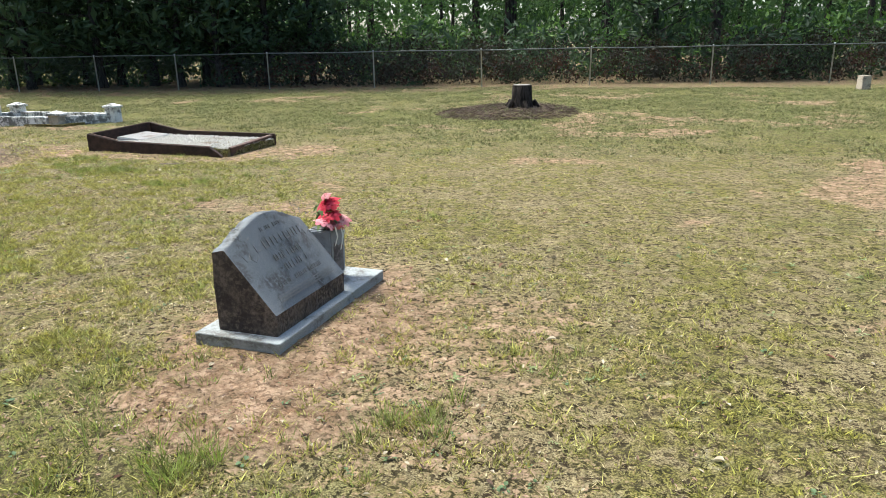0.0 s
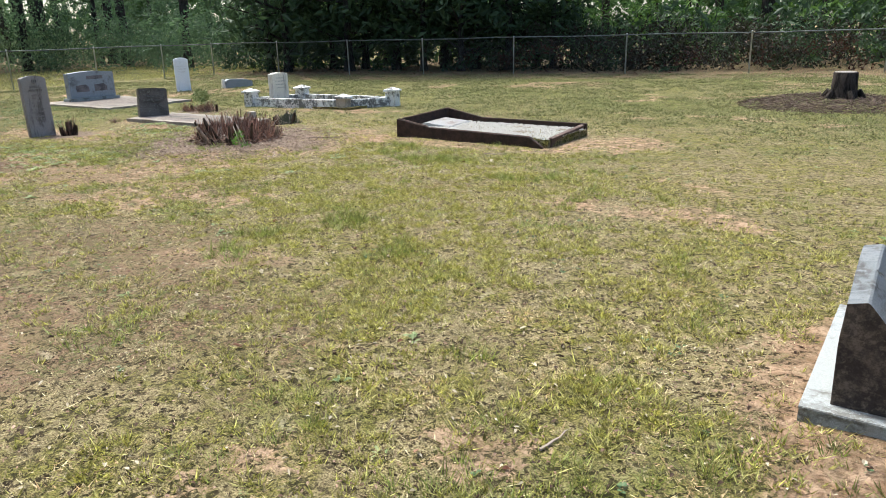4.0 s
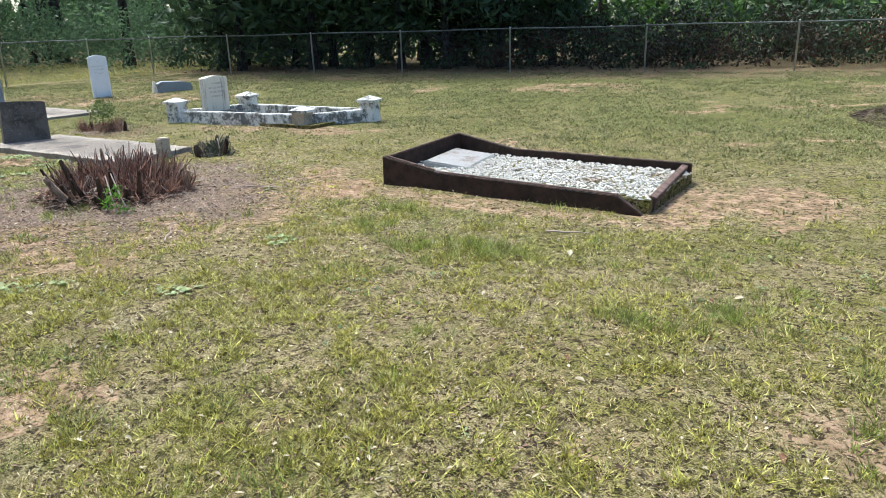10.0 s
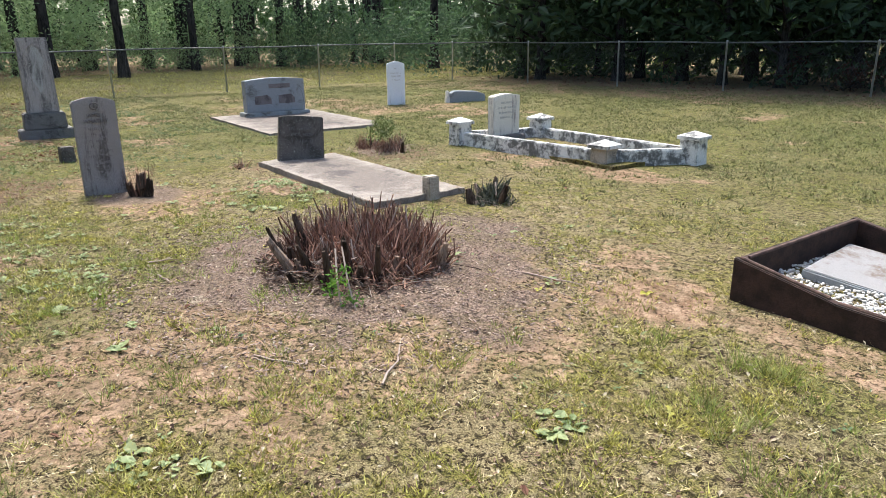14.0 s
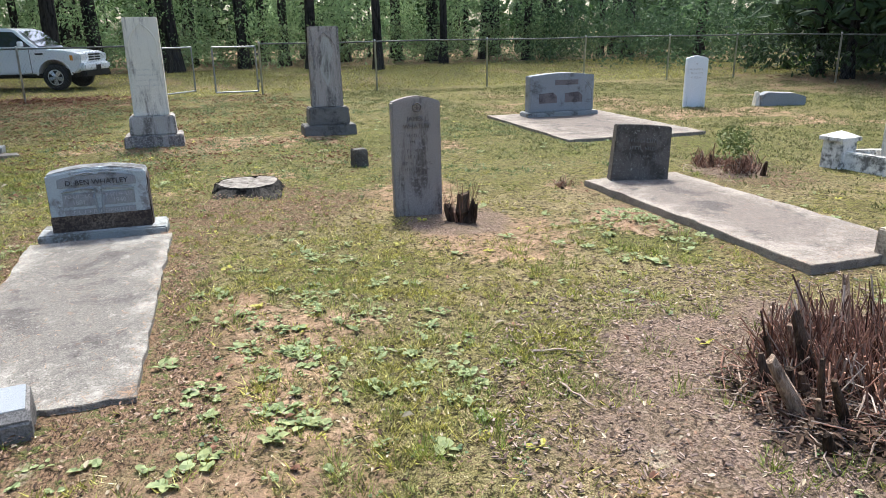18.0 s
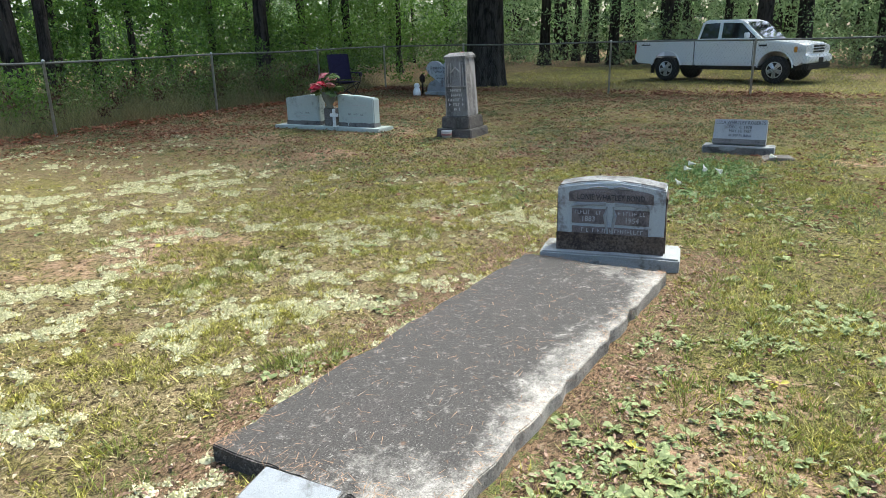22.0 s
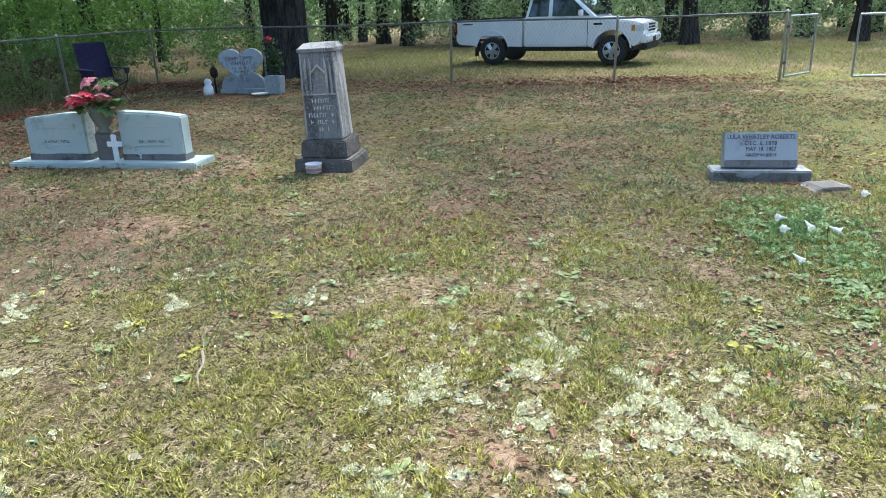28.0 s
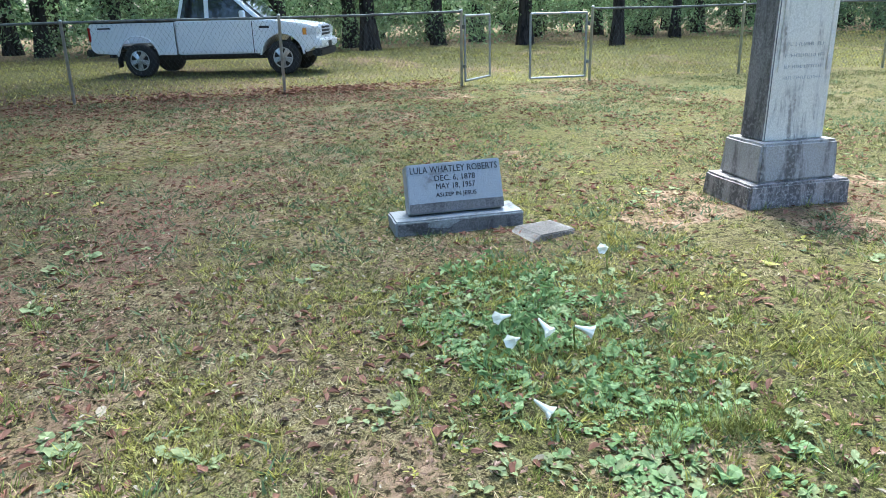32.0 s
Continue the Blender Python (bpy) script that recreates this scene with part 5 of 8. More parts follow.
for k, (z, w) in enumerate(((0.40, 0.30), (0.33, 0.26), (0.25, 0.30))):
    worn_words(ds, LETTER_SOFT, (0.05, 0, z), w, 0.035, 4, 50 + k, 0.01)


def foot_block(x, y, rz, s, h, mat_, label):
    root = thing("foot_marker", x, y, 0, rz, label, "foot marker")
    part("block", box(s, s * 1.15, h + 0.05, (0, 0, -0.05), (0.94, 0.94), 0.01, 2, 0.004), mat_, root)


foot_block(-6.14, 11.30, 6, 0.12, 0.22, CEMENT_TAN, "short square cement post at the slab's foot")
foot_block(-10.85, 8.72, 10, 0.15, 0.19, BLACK_STONE, "small dark stone marker in the grass")
foot_block(10.4, 26.4, 20, 0.26, 0.38, CEMENT_TAN, "pale square marker near the fence")


def soldier_stone():
    root = tablet("upright_headstone", "tall brown-grey headstone with a curved top and round emblem", -8.50, 8.77, -2, 0.41, 0.97, 0.10, 0.045, SLATE_BROWN, lean=1.5)
    bm = bmesh.new()
    ring = [(0.054, 0.036 * math.cos(a), 0.885 + 0.034 * math.sin(a)) for a in np.linspace(0, math.tau, 21)]
    ob = part("emblem_ring", tube(bm, ring, 0.007, 5, False), LETTER_MID, root, "round carved emblem")
    bm = bmesh.new()
    for a in (0, 90):
        tube(bm, [(0.052, -0.018 * math.cos(radians(a)), 0.885 - 0.018 * math.sin(radians(a))), (0.052, 0.018 * math.cos(radians(a)), 0.885 + 0.018 * math.sin(radians(a)))], 0.005, 5)
    part("emblem_cross", bm, LETTER_MID, root)
    letters("JAMES J", 0.05, root, LETTER_MID, (0.036, 0, 0.79), 1.5)
    letters("WHATLEY", 0.05, root, LETTER_MID, (0.038, 0, 0.73), 1.5)
    for k, (z, w) in enumerate(((0.655, 0.16), (0.605, 0.12), (0.53, 0.22), (0.48, 0.16), (0.425, 0.26), (0.375, 0.22))):
        worn_words(root, LETTER_MID, (0.042, 0, z), w, 0.026, 1.5, 60 + k)


soldier_stone()


def flat_stump():
    """A low stump: ragged bark ring with root flares and a split, slightly dished sawn face."""
    root = thing("tree_stump", -10.0, 7.45, 0, 0, "low sawn grey stump among pine needles", "tree stump")
    root.scale = (1.0, 1.0, 0.72)
    n = 56
    angles = [math.tau * i / n for i in range(n)]

    def rim(a, k):
        flare = max(0.0, math.sin(2.5 * a + 0.6)) ** 3
        return 0.30 * (1 + 0.09 * math.sin(3 * a + 0.5) + 0.10 * noise.noise(Vector((math.cos(a) * 4, math.sin(a) * 4, k))) + 0.05 * noise.noise(Vector((a * 9, k, 1))) + flare * (0.55 if k == 0 else 0.16 if k == 1 else 0.0))

    bm, rings = bmesh.new(), []
    for k, (z, wide) in enumerate(((-0.05, 1.22), (0.02, 1.10), (0.07, 1.03), (0.095, 0.99))):
        rings.append([bm.verts.new((math.cos(a) * rim(a, k) * wide, math.sin(a) * rim(a, k) * wide, z + (0.012 * noise.noise(Vector((math.cos(a) * 2, math.sin(a) * 2, 7))) + 0.010 * math.sin(2 * a)) * (k > 1))) for a in angles])
    for ra, rb in zip(rings, rings[1:]):
        for i in range(n):
            bm.faces.new((ra[i], ra[(i + 1) % n], rb[(i + 1) % n], rb[i]))
    top = [v.co.copy() for v in rings[-1]]
    part("bark", bm, BARK_OAK, root)
    bm, rings = bmesh.new(), []
    for f in (0.985, 0.75, 0.45, 0.15):
        ring = []
        for i, p in enumerate(top):
            crack = 0.03 * max(0.0, math.cos(4 * angles[i] + 1.0)) ** 24
            ring.append(bm.verts.new((p.x * f, p.y * f, p.z - 0.004 - 0.014 * (1 - f) - crack * f + 0.006 * noise.noise(Vector((p.x * f * 14, p.y * f * 14, 3))))))
        rings.append(ring)
    for ra, rb in zip(rings, rings[1:]):
        for i in range(n):
            bm.faces.new((ra[i], ra[(i + 1) % n], rb[(i + 1) % n], rb[i]))
    bm.faces.new(rings[-1])
    part("cut_face", bm, CUT_GREY, root, "bleached sawn top with splits")


flat_stump()


def carved_headstone(x, y, rz, label, name_text, date_l, date_r, panel):
    """A granite headstone with a curved top, carved dark panels, on a low base."""
    root = thing("carved_headstone", x, y, 0, rz, label, "gravestone")
    root.scale = (1.0, 0.93, 0.97)
    part("base", box(0.33, 0.97, 0.12, (0, 0, -0.05), bevel=0.012, cuts=5, wear=0.007), BASE_STONE, root, "pale granite base")
    st = part("stone", profile(arch(0.74, 0.48, 0.045, 28), 0.20, (0, 0, 0.08), 0.010, 0.004), GRANITE_BLUE, root)
    bm = profile([(-0.380, 0.0), (0.380, 0.0), (0.382, 0.16), (0.378, 0.30), (0.379, 0.40), (0.355, 0.44), (0.2, 0.47), (0.0, 0.478), (-0.2, 0.47), (-0.355, 0.44), (-0.379, 0.40), (-0.377, 0.30), (-0.383, 0.16)], 0.17, (-0.012, 0, 0.058), 0.012, 0.010)
    part("rough_back", bm, ROUGH_SIDE, root, "rough quarried rim and back")
    part("lower_band", box(0.014, 0.748, 0.125, (0.100, 0, 0.072), bevel=0.003, cuts=12, wear=0.004), ROUGH_SIDE, root, "dark rough lower band")
    top = [(0.366 - 0.0305 * i, 0.522 + 0.042 * (1 - (1 - i / 12) ** 2)) for i in range(25)]
    part("rough_top", profile([(-0.362, 0.49), (0.362, 0.49)] + top, 0.182, (-0.003, 0, 0), 0.006, 0.005), HEWN_TOP, root, "rough-hewn lichened top edge")
    out = [(-0.29, 0.415), (0.29, 0.415), (0.29, 0.475)] + [(0.29 * math.cos(a), 0.475 + 0.035 * math.sin(a)) for a in np.linspace(0.2, math.pi - 0.2, 9)] + [(-0.29, 0.475)]
    part("name_panel", profile(out, 0.012, (0.100, 0, 0), 0.003), panel, root, "dark carved name panel")
    part("date_panel", box(0.012, 0.245, 0.105, (0.100, -0.145, 0.265), bevel=0.003), panel, root)
    part("date_panel", box(0.012, 0.245, 0.105, (0.100, 0.145, 0.265), bevel=0.003), panel, root)
    part("lower_panel", box(0.012, 0.53, 0.05, (0.100, 0, 0.195), bevel=0.003), panel, root)
    for s in (-1, 1):
        for j in range(3):
            z = 0.388 + 0.009 * j
            part("carved_scroll", tube(bmesh.new(), [(0.105, s * (0.03 + 0.0 * j), z + 0.01), (0.107, s * 0.12, z + 0.014 - 0.006 * j), (0.105, s * (0.27 - 0.02 * j), z - 0.004)], 0.006, 5), GRANITE, root)
        part("carved_scroll", tube(bmesh.new(), [(0.105, s * 0.015, 0.20), (0.108, s * 0.035, 0.33), (0.108, s * 0.022, 0.39)], [0.008, 0.014, 0.008], 6), GRANITE, root)
        part("carved_scroll", tube(bmesh.new(), [(0.105, s * 0.02, 0.52), (0.107, s * 0.08, 0.526), (0.105, s * 0.15, 0.512)], 0.007, 5), GRANITE, root)
    letters(name_text, 0.056, root, LETTER, (0.108, 0, 0.450), 0, 0.46)
    for text, y in ((date_l, -0.15), (date_r, 0.15)):
        if text:
            letters(text, 0.05, root, LETTER_PALE, (0.108, y, 0.298), 0)
        else:
            worn_words(root, LETTER_PALE, (0.108, y, 0.298), 0.13, 0.034, 0, 8 + int(y * 100))
    worn_words(root, LETTER_PALE, (0.108, -0.15, 0.345), 0.19, 0.026, 0, 5)
    worn_words(root, LETTER_PALE, (0.108, 0.15, 0.345), 0.19, 0.026, 0, 6)
    worn_words(root, LETTER_PALE, (0.108, 0, 0.221), 0.47, 0.028, 0, 7)
    return root


carved_headstone(-8.66, 6.30, 1, "blue-grey granite headstone with carved dark panels", "D. BEN WHATLEY", "1881", "1940", PANEL_SOFT)
carved_headstone(-8.68, 4.00, 12, "blue-grey granite headstone with carved lily and panels", "LONIE WHATLEY BOND", "1883", "1954", PANEL)


def footstone(x, y, rz, text, label, w=0.335, tall=0.15):
    root = thing("footstone", x, y, 0, rz, label, "footstone")
    out = [(-0.10, -0.06), (0.10, -0.06), (0.097, tall * 0.45), (0.06, tall * 0.7), (-0.085, tall), (-0.10, tall * 0.9)]
    ob = part("stone", profile(out, w, (0, 0, 0), 0.01, 0.006, "y"), DARK_BASE, root)
    a = math.degrees(math.atan2(tall * 0.3, 0.145))
    cx, cz = -0.012, tall * 0.85
    face = part("face", box(0.006, w - 0.03, 0.145, (0, 0, -0.072), bevel=0.002), GRANITE, root, "smooth blue-grey top face")
    face.matrix_basis = Matrix.Translation((cx, 0, cz)) @ pose(0, 0, 0, 0, -(90 - a), 0)
    if text:
        letters(text, 0.05, root, LETTER, (cx + 0.004, 0, cz + 0.006), 90 - a, 0.13)


footstone(-5.66, 6.24, 8, "D B W", "small sloped granite footstone with initials")
footstone(-5.56, 3.98, 3, "", "small sloped granite footstone beside the dark slab", 0.34, 0.10)


def monument(name, label, x, y, rz, base1, base2, shaft, material, m1, m2, lean=(0, 0), cap=False):
    """A tall tapered tablet on two stepped bases. base: depth, width, height; shaft: depth, width, height, top scale."""
    root = thing(name, x, y, 0, rz, label, "monument")
    d1, w1, h1 = base1
    d2, w2, h2 = base2
    d, w, h, k = shaft
    part("lower_base", box(d1, w1, h1 + 0.06, (0, 0, -0.06), (0.97, 0.97), 0.014, 4, 0.005, 1), m1, root)
    part("upper_base", box(d2, w2, h2, (0, 0, h1), (0.95, 0.95), 0.016, 3, 0.004, 2), m2, root)
    z = h1 + h2
    sh = part("shaft", box(d, w, h, (0, 0, 0), (k, k), 0.010, 5, 0.002, 3), material, root)
    sh.matrix_basis = pose(0, 0, z - 0.002, lean[0], lean[1], 0)
    return root, sh, z


def gothic(parent, w, h, z0, x, material, deep=0.012):
    """A pointed arch moulding on the face of a shaft."""
    bm = bmesh.new()
    pts = [(x, -w / 2, z0), (x, -w / 2, h - w * 0.75)]
    for a in np.linspace(0, 1, 7)[1:]:
        pts.append((x, -w / 2 + w / 2 * a ** 1.6, h - w * 0.75 + w * 0.75 * a ** 0.8))
    full = pts + [(p[0], -p[1], p[2]) for p in pts[-2::-1]]
    return part("arch_moulding", tube(bm, full, deep, 5), material, parent)


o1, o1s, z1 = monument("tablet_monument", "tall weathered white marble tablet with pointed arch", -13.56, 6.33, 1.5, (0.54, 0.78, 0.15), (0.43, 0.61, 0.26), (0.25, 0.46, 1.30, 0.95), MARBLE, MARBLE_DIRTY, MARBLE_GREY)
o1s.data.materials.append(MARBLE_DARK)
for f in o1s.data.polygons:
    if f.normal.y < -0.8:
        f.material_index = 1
gothic(o1s, 0.36, 1.22, 0.45, 0.121, MARBLE)
for k, z in enumerate((0.62, 0.55, 0.48, 0.41)):
    worn_words(o1s, LETTER_FAINT, (0.1235, 0, z), 0.28, 0.022, 0, 80 + k, 0.003)
o2, o2s, z2 = monument("tablet_monument", "tall marble tablet darkened by lichen streaks", -13.72, 8.80, 1.0, (0.44, 0.80, 0.14), (0.34, 0.62, 0.26), (0.18, 0.47, 1.16, 0.93), MARBLE_DIRTY, DARK_BASE, DARK_BASE, lean=(0, -1))
gothic(o2s, 0.34, 1.08, 0.4, 0.087, MARBLE_DIRTY)
part("pale_streak", profile([(-0.07, 0.42), (0.01, 0.28), (0.06, 0.45), (0.045, 0.62), (0.115, 0.80), (0.06, 0.99), (-0.02, 1.03), (-0.085, 0.90), (-0.055, 0.72), (-0.095, 0.56)], 0.005, (0.085, 0.01, 0), 0.002, 0.003), MARBLE_GREY, o2s, "pale rain-washed streak")
o3, o3s, z3 = monument("tapered_monument", "grey marble pillar with carved gates, dark stepped base", -13.82, -0.06, 2, (0.62, 0.61, 0.11), (0.50, 0.49, 0.18), (0.35, 0.39, 0.86, 0.88), MARBLE_DARK, BLACK_STONE, BLACK_STONE, lean=(2, 0))
# paler marble on the +y face: its lit look is put into the colour
o3s.data.materials.append(MARBLE_GREY)
for f in o3s.data.polygons:
    if f.normal.y > 0.8:
        f.material_index = 1
# pale strips that paint the light along the front corners
for y in (-1, 1):
    part("lit_edge", tube(bmesh.new(), [(0.170, y * 0.186, 0.01), (0.152, y * 0.166, 0.85)], [0.011, 0.009], 6), MARBLE_GREY, o3s, "pale corner edge with the light on it put into its colour")
bm = bmesh.new()
cw, cd = 0.187, 0.168
lo = [bm.verts.new(p) for p in ((-cd, -cw, 0.855), (cd, -cw, 0.855), (cd, cw, 0.855), (-cd, cw, 0.855))]
hi = [bm.verts.new(p) for p in ((-cd, -cw, 0.89), (cd, -cw, 0.89), (cd, cw, 0.89), (-cd, cw, 0.89))]
tp = [bm.verts.new(p) for p in ((-cd * 0.8, -cw * 0.8, 0.94), (0.02, -cw * 0.86, 0.94), (0.02, cw * 0.86, 0.94), (-cd * 0.8, cw * 0.8, 0.94))]
bm.faces.new(lo[::-1])
bm.faces.new(tp)
for a, b in ((lo, hi), (hi, tp)):
    for i in range(4):
        bm.faces.new((a[i], a[(i + 1) % 4], b[(i + 1) % 4], b[i]))
part("cap", bm, MARBLE_DARK, o3s, "sloped cap")
for y in (-0.13, -0.085, 0.085, 0.13):
    post = tube(bmesh.new(), [(0.170, y, 0.46), (0.163, y * 0.97, 0.70), (0.161, y * 0.95, 0.705), (0.158, y * 0.9, 0.80)], [0.012, 0.012, 0.018, 0.004], 6)
    part("carved_post", post, MARBLE_GREY, o3s)
part("carved_sill", tube(bmesh.new(), [(0.172, -0.17, 0.45), (0.172, 0.17, 0.45)], 0.010, 6), MARBLE_GREY, o3s)
part("carved_arch", tube(bmesh.new(), [(0.165, -0.07, 0.66), (0.163, 0.0, 0.73), (0.165, 0.07, 0.66)], 0.012, 6), MARBLE_GREY, o3s)
for k, (z, w) in enumerate(((0.39, 0.22), (0.32, 0.26), (0.25, 0.27), (0.18, 0.24), (0.11, 0.14))):
    worn_words(o3s, LETTER_WHITE, (0.181 - 0.006 * z, 0, z), w, 0.042, 0, 90 + k, 0.012)

part_root = thing("flower_pot", -13.40, -0.10, 0, 0, "small white planter cup with red trim", "flower pot")
POT_WHITE = plain("glazed_white_pot", (0.62, 0.58, 0.55), (0.74, 0.71, 0.68), 30, 0.35)
part("cup", lathe([(0.05, 0), (0.075, 0.01), (0.08, 0.09), (0.085, 0.10), (0.072, 0.10), (0.066, 0.03)], 18), POT_WHITE, part_root)
part("band", lathe([(0.0785, 0.035), (0.0815, 0.04), (0.0825, 0.06), (0.0805, 0.065)], 18), plain("faded_red_trim", (0.35, 0.14, 0.12), (0.5, 0.3, 0.26), 60, 0.5), part_root)


def double_stone():
    root = thing("double_headstone", -13.78, -2.64, 0, 2, "pale pair of headstones joined on one long base", "gravestone")
    part("base", box(0.46, 2.24, 0.10, (0, 0, -0.06), bevel=0.012, cuts=6, wear=0.006), PALE_GREEN_STONE, root, "long thin pale base")
    for s, y in ((-1, -0.565), (1, 0.575)):
        w = 0.74
        out = [(-w / 2, 0), (w / 2, 0), (w / 2, 0.47 if s > 0 else 0.52), (w * 0.1, 0.51), (-w / 2, 0.53 if s > 0 else 0.46)]
        ob = part("stone", profile(out, 0.18, (0, y, 0.04), 0.016, 0.005), PALE_GREEN_STONE, root)
        part("stained_foot", box(0.186, w + 0.006, 0.075, (0, y, 0.038), bevel=0.004, cuts=6, wear=0.006, seed=s + 3), DARK_BASE, root, "dark stained foot")
        for k, (z, ww) in enumerate(((0.40, 0.46), (0.20, 0.46))):
            line_bar(root, LETTER_FAINT, (0.092, y, z), ww, 0.008)
        worn_words(root, LETTER_SOFT, (0.092, y, 0.25), 0.30, 0.03, 0, 100 + s)
    part("vase_block", box(0.18, 0.21, 0.30, (0.02, 0.02, 0.04), bevel=0.01, cuts=2, wear=0.004), DARK_BASE, root, "dark stained middle block")
    return root


double_stone()
urn = thing("stone_urn", -13.72, -2.62, 0.34, 0, "greenish stone urn on the middle block", "vase")
part("urn_body", lathe([(0.07, 0), (0.085, 0.02), (0.05, 0.05), (0.10, 0.13), (0.125, 0.20), (0.115, 0.25), (0.13, 0.265), (0.10, 0.27), (0.08, 0.2)], 20), URN_STONE, urn)
bouquet(-13.70, -2.62, 0.62, "faded bouquet of red, pink and green cloth flowers", [
    (PETAL_RED, (0.14, -0.15, 0.08), 0.13), (PETAL_RED, (0.10, -0.03, 0.14), 0.11), (PETAL_PINK, (0.0, -0.26, 0.10), 0.11),
    (PETAL_PINK, (0.02, -0.08, 0.27), 0.11), (SILK_LEAF, (0.02, 0.16, 0.26), 0.12), (PETAL_PINK, (0.08, 0.13, 0.12), 0.11), (PETAL_PINK, (-0.08, 0.02, 0.22), 0.11),
    (PETAL_PINK, (0.05, -0.28, 0.02), 0.08), (SILK_LEAF, (0.04, 0.25, 0.06), 0.12), (SILK_LEAF, (0.10, 0.16, -0.02), 0.11), (SILK_LEAF, (0.02, -0.20, -0.02), 0.10)], 9)
cross = thing("small_cross", -13.60, -2.44, 0.05, 4, "small white wooden cross in front of the stones", "cross")
WHITE_PAINT = plain("chalky_white_paint", (0.70, 0.70, 0.67), (0.82, 0.82, 0.80), 30, 0.7)
part("upright", box(0.028, 0.058, 0.34, (0, 0, -0.05), bevel=0.008), WHITE_PAINT, cross)
part("arm", box(0.027, 0.17, 0.055, (0, 0, 0.16), bevel=0.008), WHITE_PAINT, cross)


def name_stone():
    root = thing("bevel_headstone", -13.50, 4.03, 0, 3, "small grey granite headstone with engraved name", "gravestone")
    part("base", box(0.26, 0.82, 0.15, (0, 0, -0.06), bevel=0.01, cuts=5, wear=0.004), BASE_STONE, root, "grey stained base")
    part("base_front", box(0.012, 0.80, 0.085, (0.127, 0, -0.01), bevel=0.003, cuts=4, wear=0.003), DARK_BASE, root, "dark rough base front")
    lean = 19
    st = part("stone", profile([(-0.305, 0), (0.305, 0), (0.30, 0.31), (-0.30, 0.305)], 0.13, (0, 0, 0), 0.006, 0.0), GRANITE_PALE, root)
    st.matrix_basis = pose(0.005, 0, 0.088, 0, -lean, 0)
    part("lower_band", box(0.012, 0.60, 0.06, (0.064, 0, 0.004), bevel=0.002, cuts=4, wear=0.002), DARK_BASE, st, "dark rough lower band")
    def on(y, z):
        return (0.0665, y, z)
    letters("LULA WHATLEY ROBERTS", 0.058, st, LETTER, on(0, 0.265), 0, 0.56, 0.002)
    letters("DEC. 6, 1878", 0.050, st, LETTER, on(0.0, 0.21), 0, 0.26, 0.002)
    letters("MAY 18, 1957", 0.050, st, LETTER, on(0.0, 0.16), 0, 0.25, 0.002)
    letters("ASLEEP IN JESUS", 0.036, st, LETTER, on(0.0, 0.108), 0, 0.26, 0.002)


name_stone()
flat_bit = thing("broken_flagstone", -13.22, 4.50, 0, 20, "flat pale broken stone lying by the base", "stone")
part("stone", profile([(-0.16, -0.02), (0.15, -0.02), (0.17, 0.015), (-0.10, 0.02)], 0.24, bevel=0.006, wear=0.012), CONCRETE_PALE, flat_bit)


def heart_stone():
    root = thing("heart_headstone", -20.45, -4.4, 0, 14, "grey heart-shaped double headstone with engraved name", "gravestone")
    part("base", box(0.34, 0.90, 0.14, (0, 0, -0.06), bevel=0.012, cuts=3, wear=0.004), BASE_STONE, root)
    heart = []
    for a in np.linspace(0, math.tau, 48, endpoint=False):
        hx = 16 * math.sin(a) ** 3
        hz = 13 * math.cos(a) - 5 * math.cos(2 * a) - 2 * math.cos(3 * a) - math.cos(4 * a)
        heart.append((hx / 16 * 0.43, 0.585 + hz / 17 * 0.39))
    part("heart", profile(heart, 0.14, (0, 0, 0), 0.012), GRANITE_BLUE, root, "polished grey heart")
    part("lower_body", profile([(-0.42, 0.07), (0.42, 0.07), (0.43, 0.16), (0.39, 0.27), (0.31, 0.34), (0.20, 0.40), (-0.20, 0.40), (-0.31, 0.34), (-0.39, 0.27), (-0.43, 0.16)], 0.18, (-0.03, 0, 0), 0.012, 0.006), GRANITE, root, "carved lower wings")
    letters("JOHN DAVID", 0.085, root, LETTER, (0.073, 0, 0.68), 0, 0.50)
    letters("WHATLEY", 0.085, root, LETTER, (0.073, 0, 0.58), 0, 0.42)
    worn_words(root, LETTER, (0.073, 0, 0.48), 0.36, 0.04, 0, 120)
    worn_words(root, LETTER, (0.073, 0, 0.42), 0.30, 0.04, 0, 121)
    bm = bmesh.new()
    tube(bm, [(0.074, 0, 0.82), (0.074, 0, 0.22)], 0.005, 4)
    part("middle_line", bm, LETTER_SOFT, root)


heart_stone()
GREY_PLASTIC = plain("grey_plastic", (0.22, 0.25, 0.26), (0.32, 0.35, 0.36), 20, 0.5)
pot = thing("plant_pot", -20.25, -3.62, 0, 0, "grey square pot with a climbing red-flowered plant", "plant pot")
part("pot", box(0.26, 0.28, 0.36, (0, 0, -0.02), (1.15, 1.15), 0.015), GREY_PLASTIC, pot)
rngp = np.random.default_rng(31)
from_arrays("foliage", leaf_cloud(np.array([(0, 0, 0.5), (0.02, 0.02, 0.75), (0, -0.05, 0.95), (-0.05, 0.05, 0.6)]), np.full((4, 3), 0.17), 90, 0.045, rngp), 3, LEAF_DARK, pot)
for k, (at, r) in enumerate((((0.05, -0.02, 1.06), 0.07), ((0.0, -0.12, 0.98), 0.06))):
    bm = bmesh.new()
    bloom(bm, at, r, random.Random(2 + k))
    part("bloom", bm, PETAL_RED, pot)
fig = thing("garden_figure", -20.1, -5.0, 0, 0, "small white garden figurine by the heart stone", "figurine")
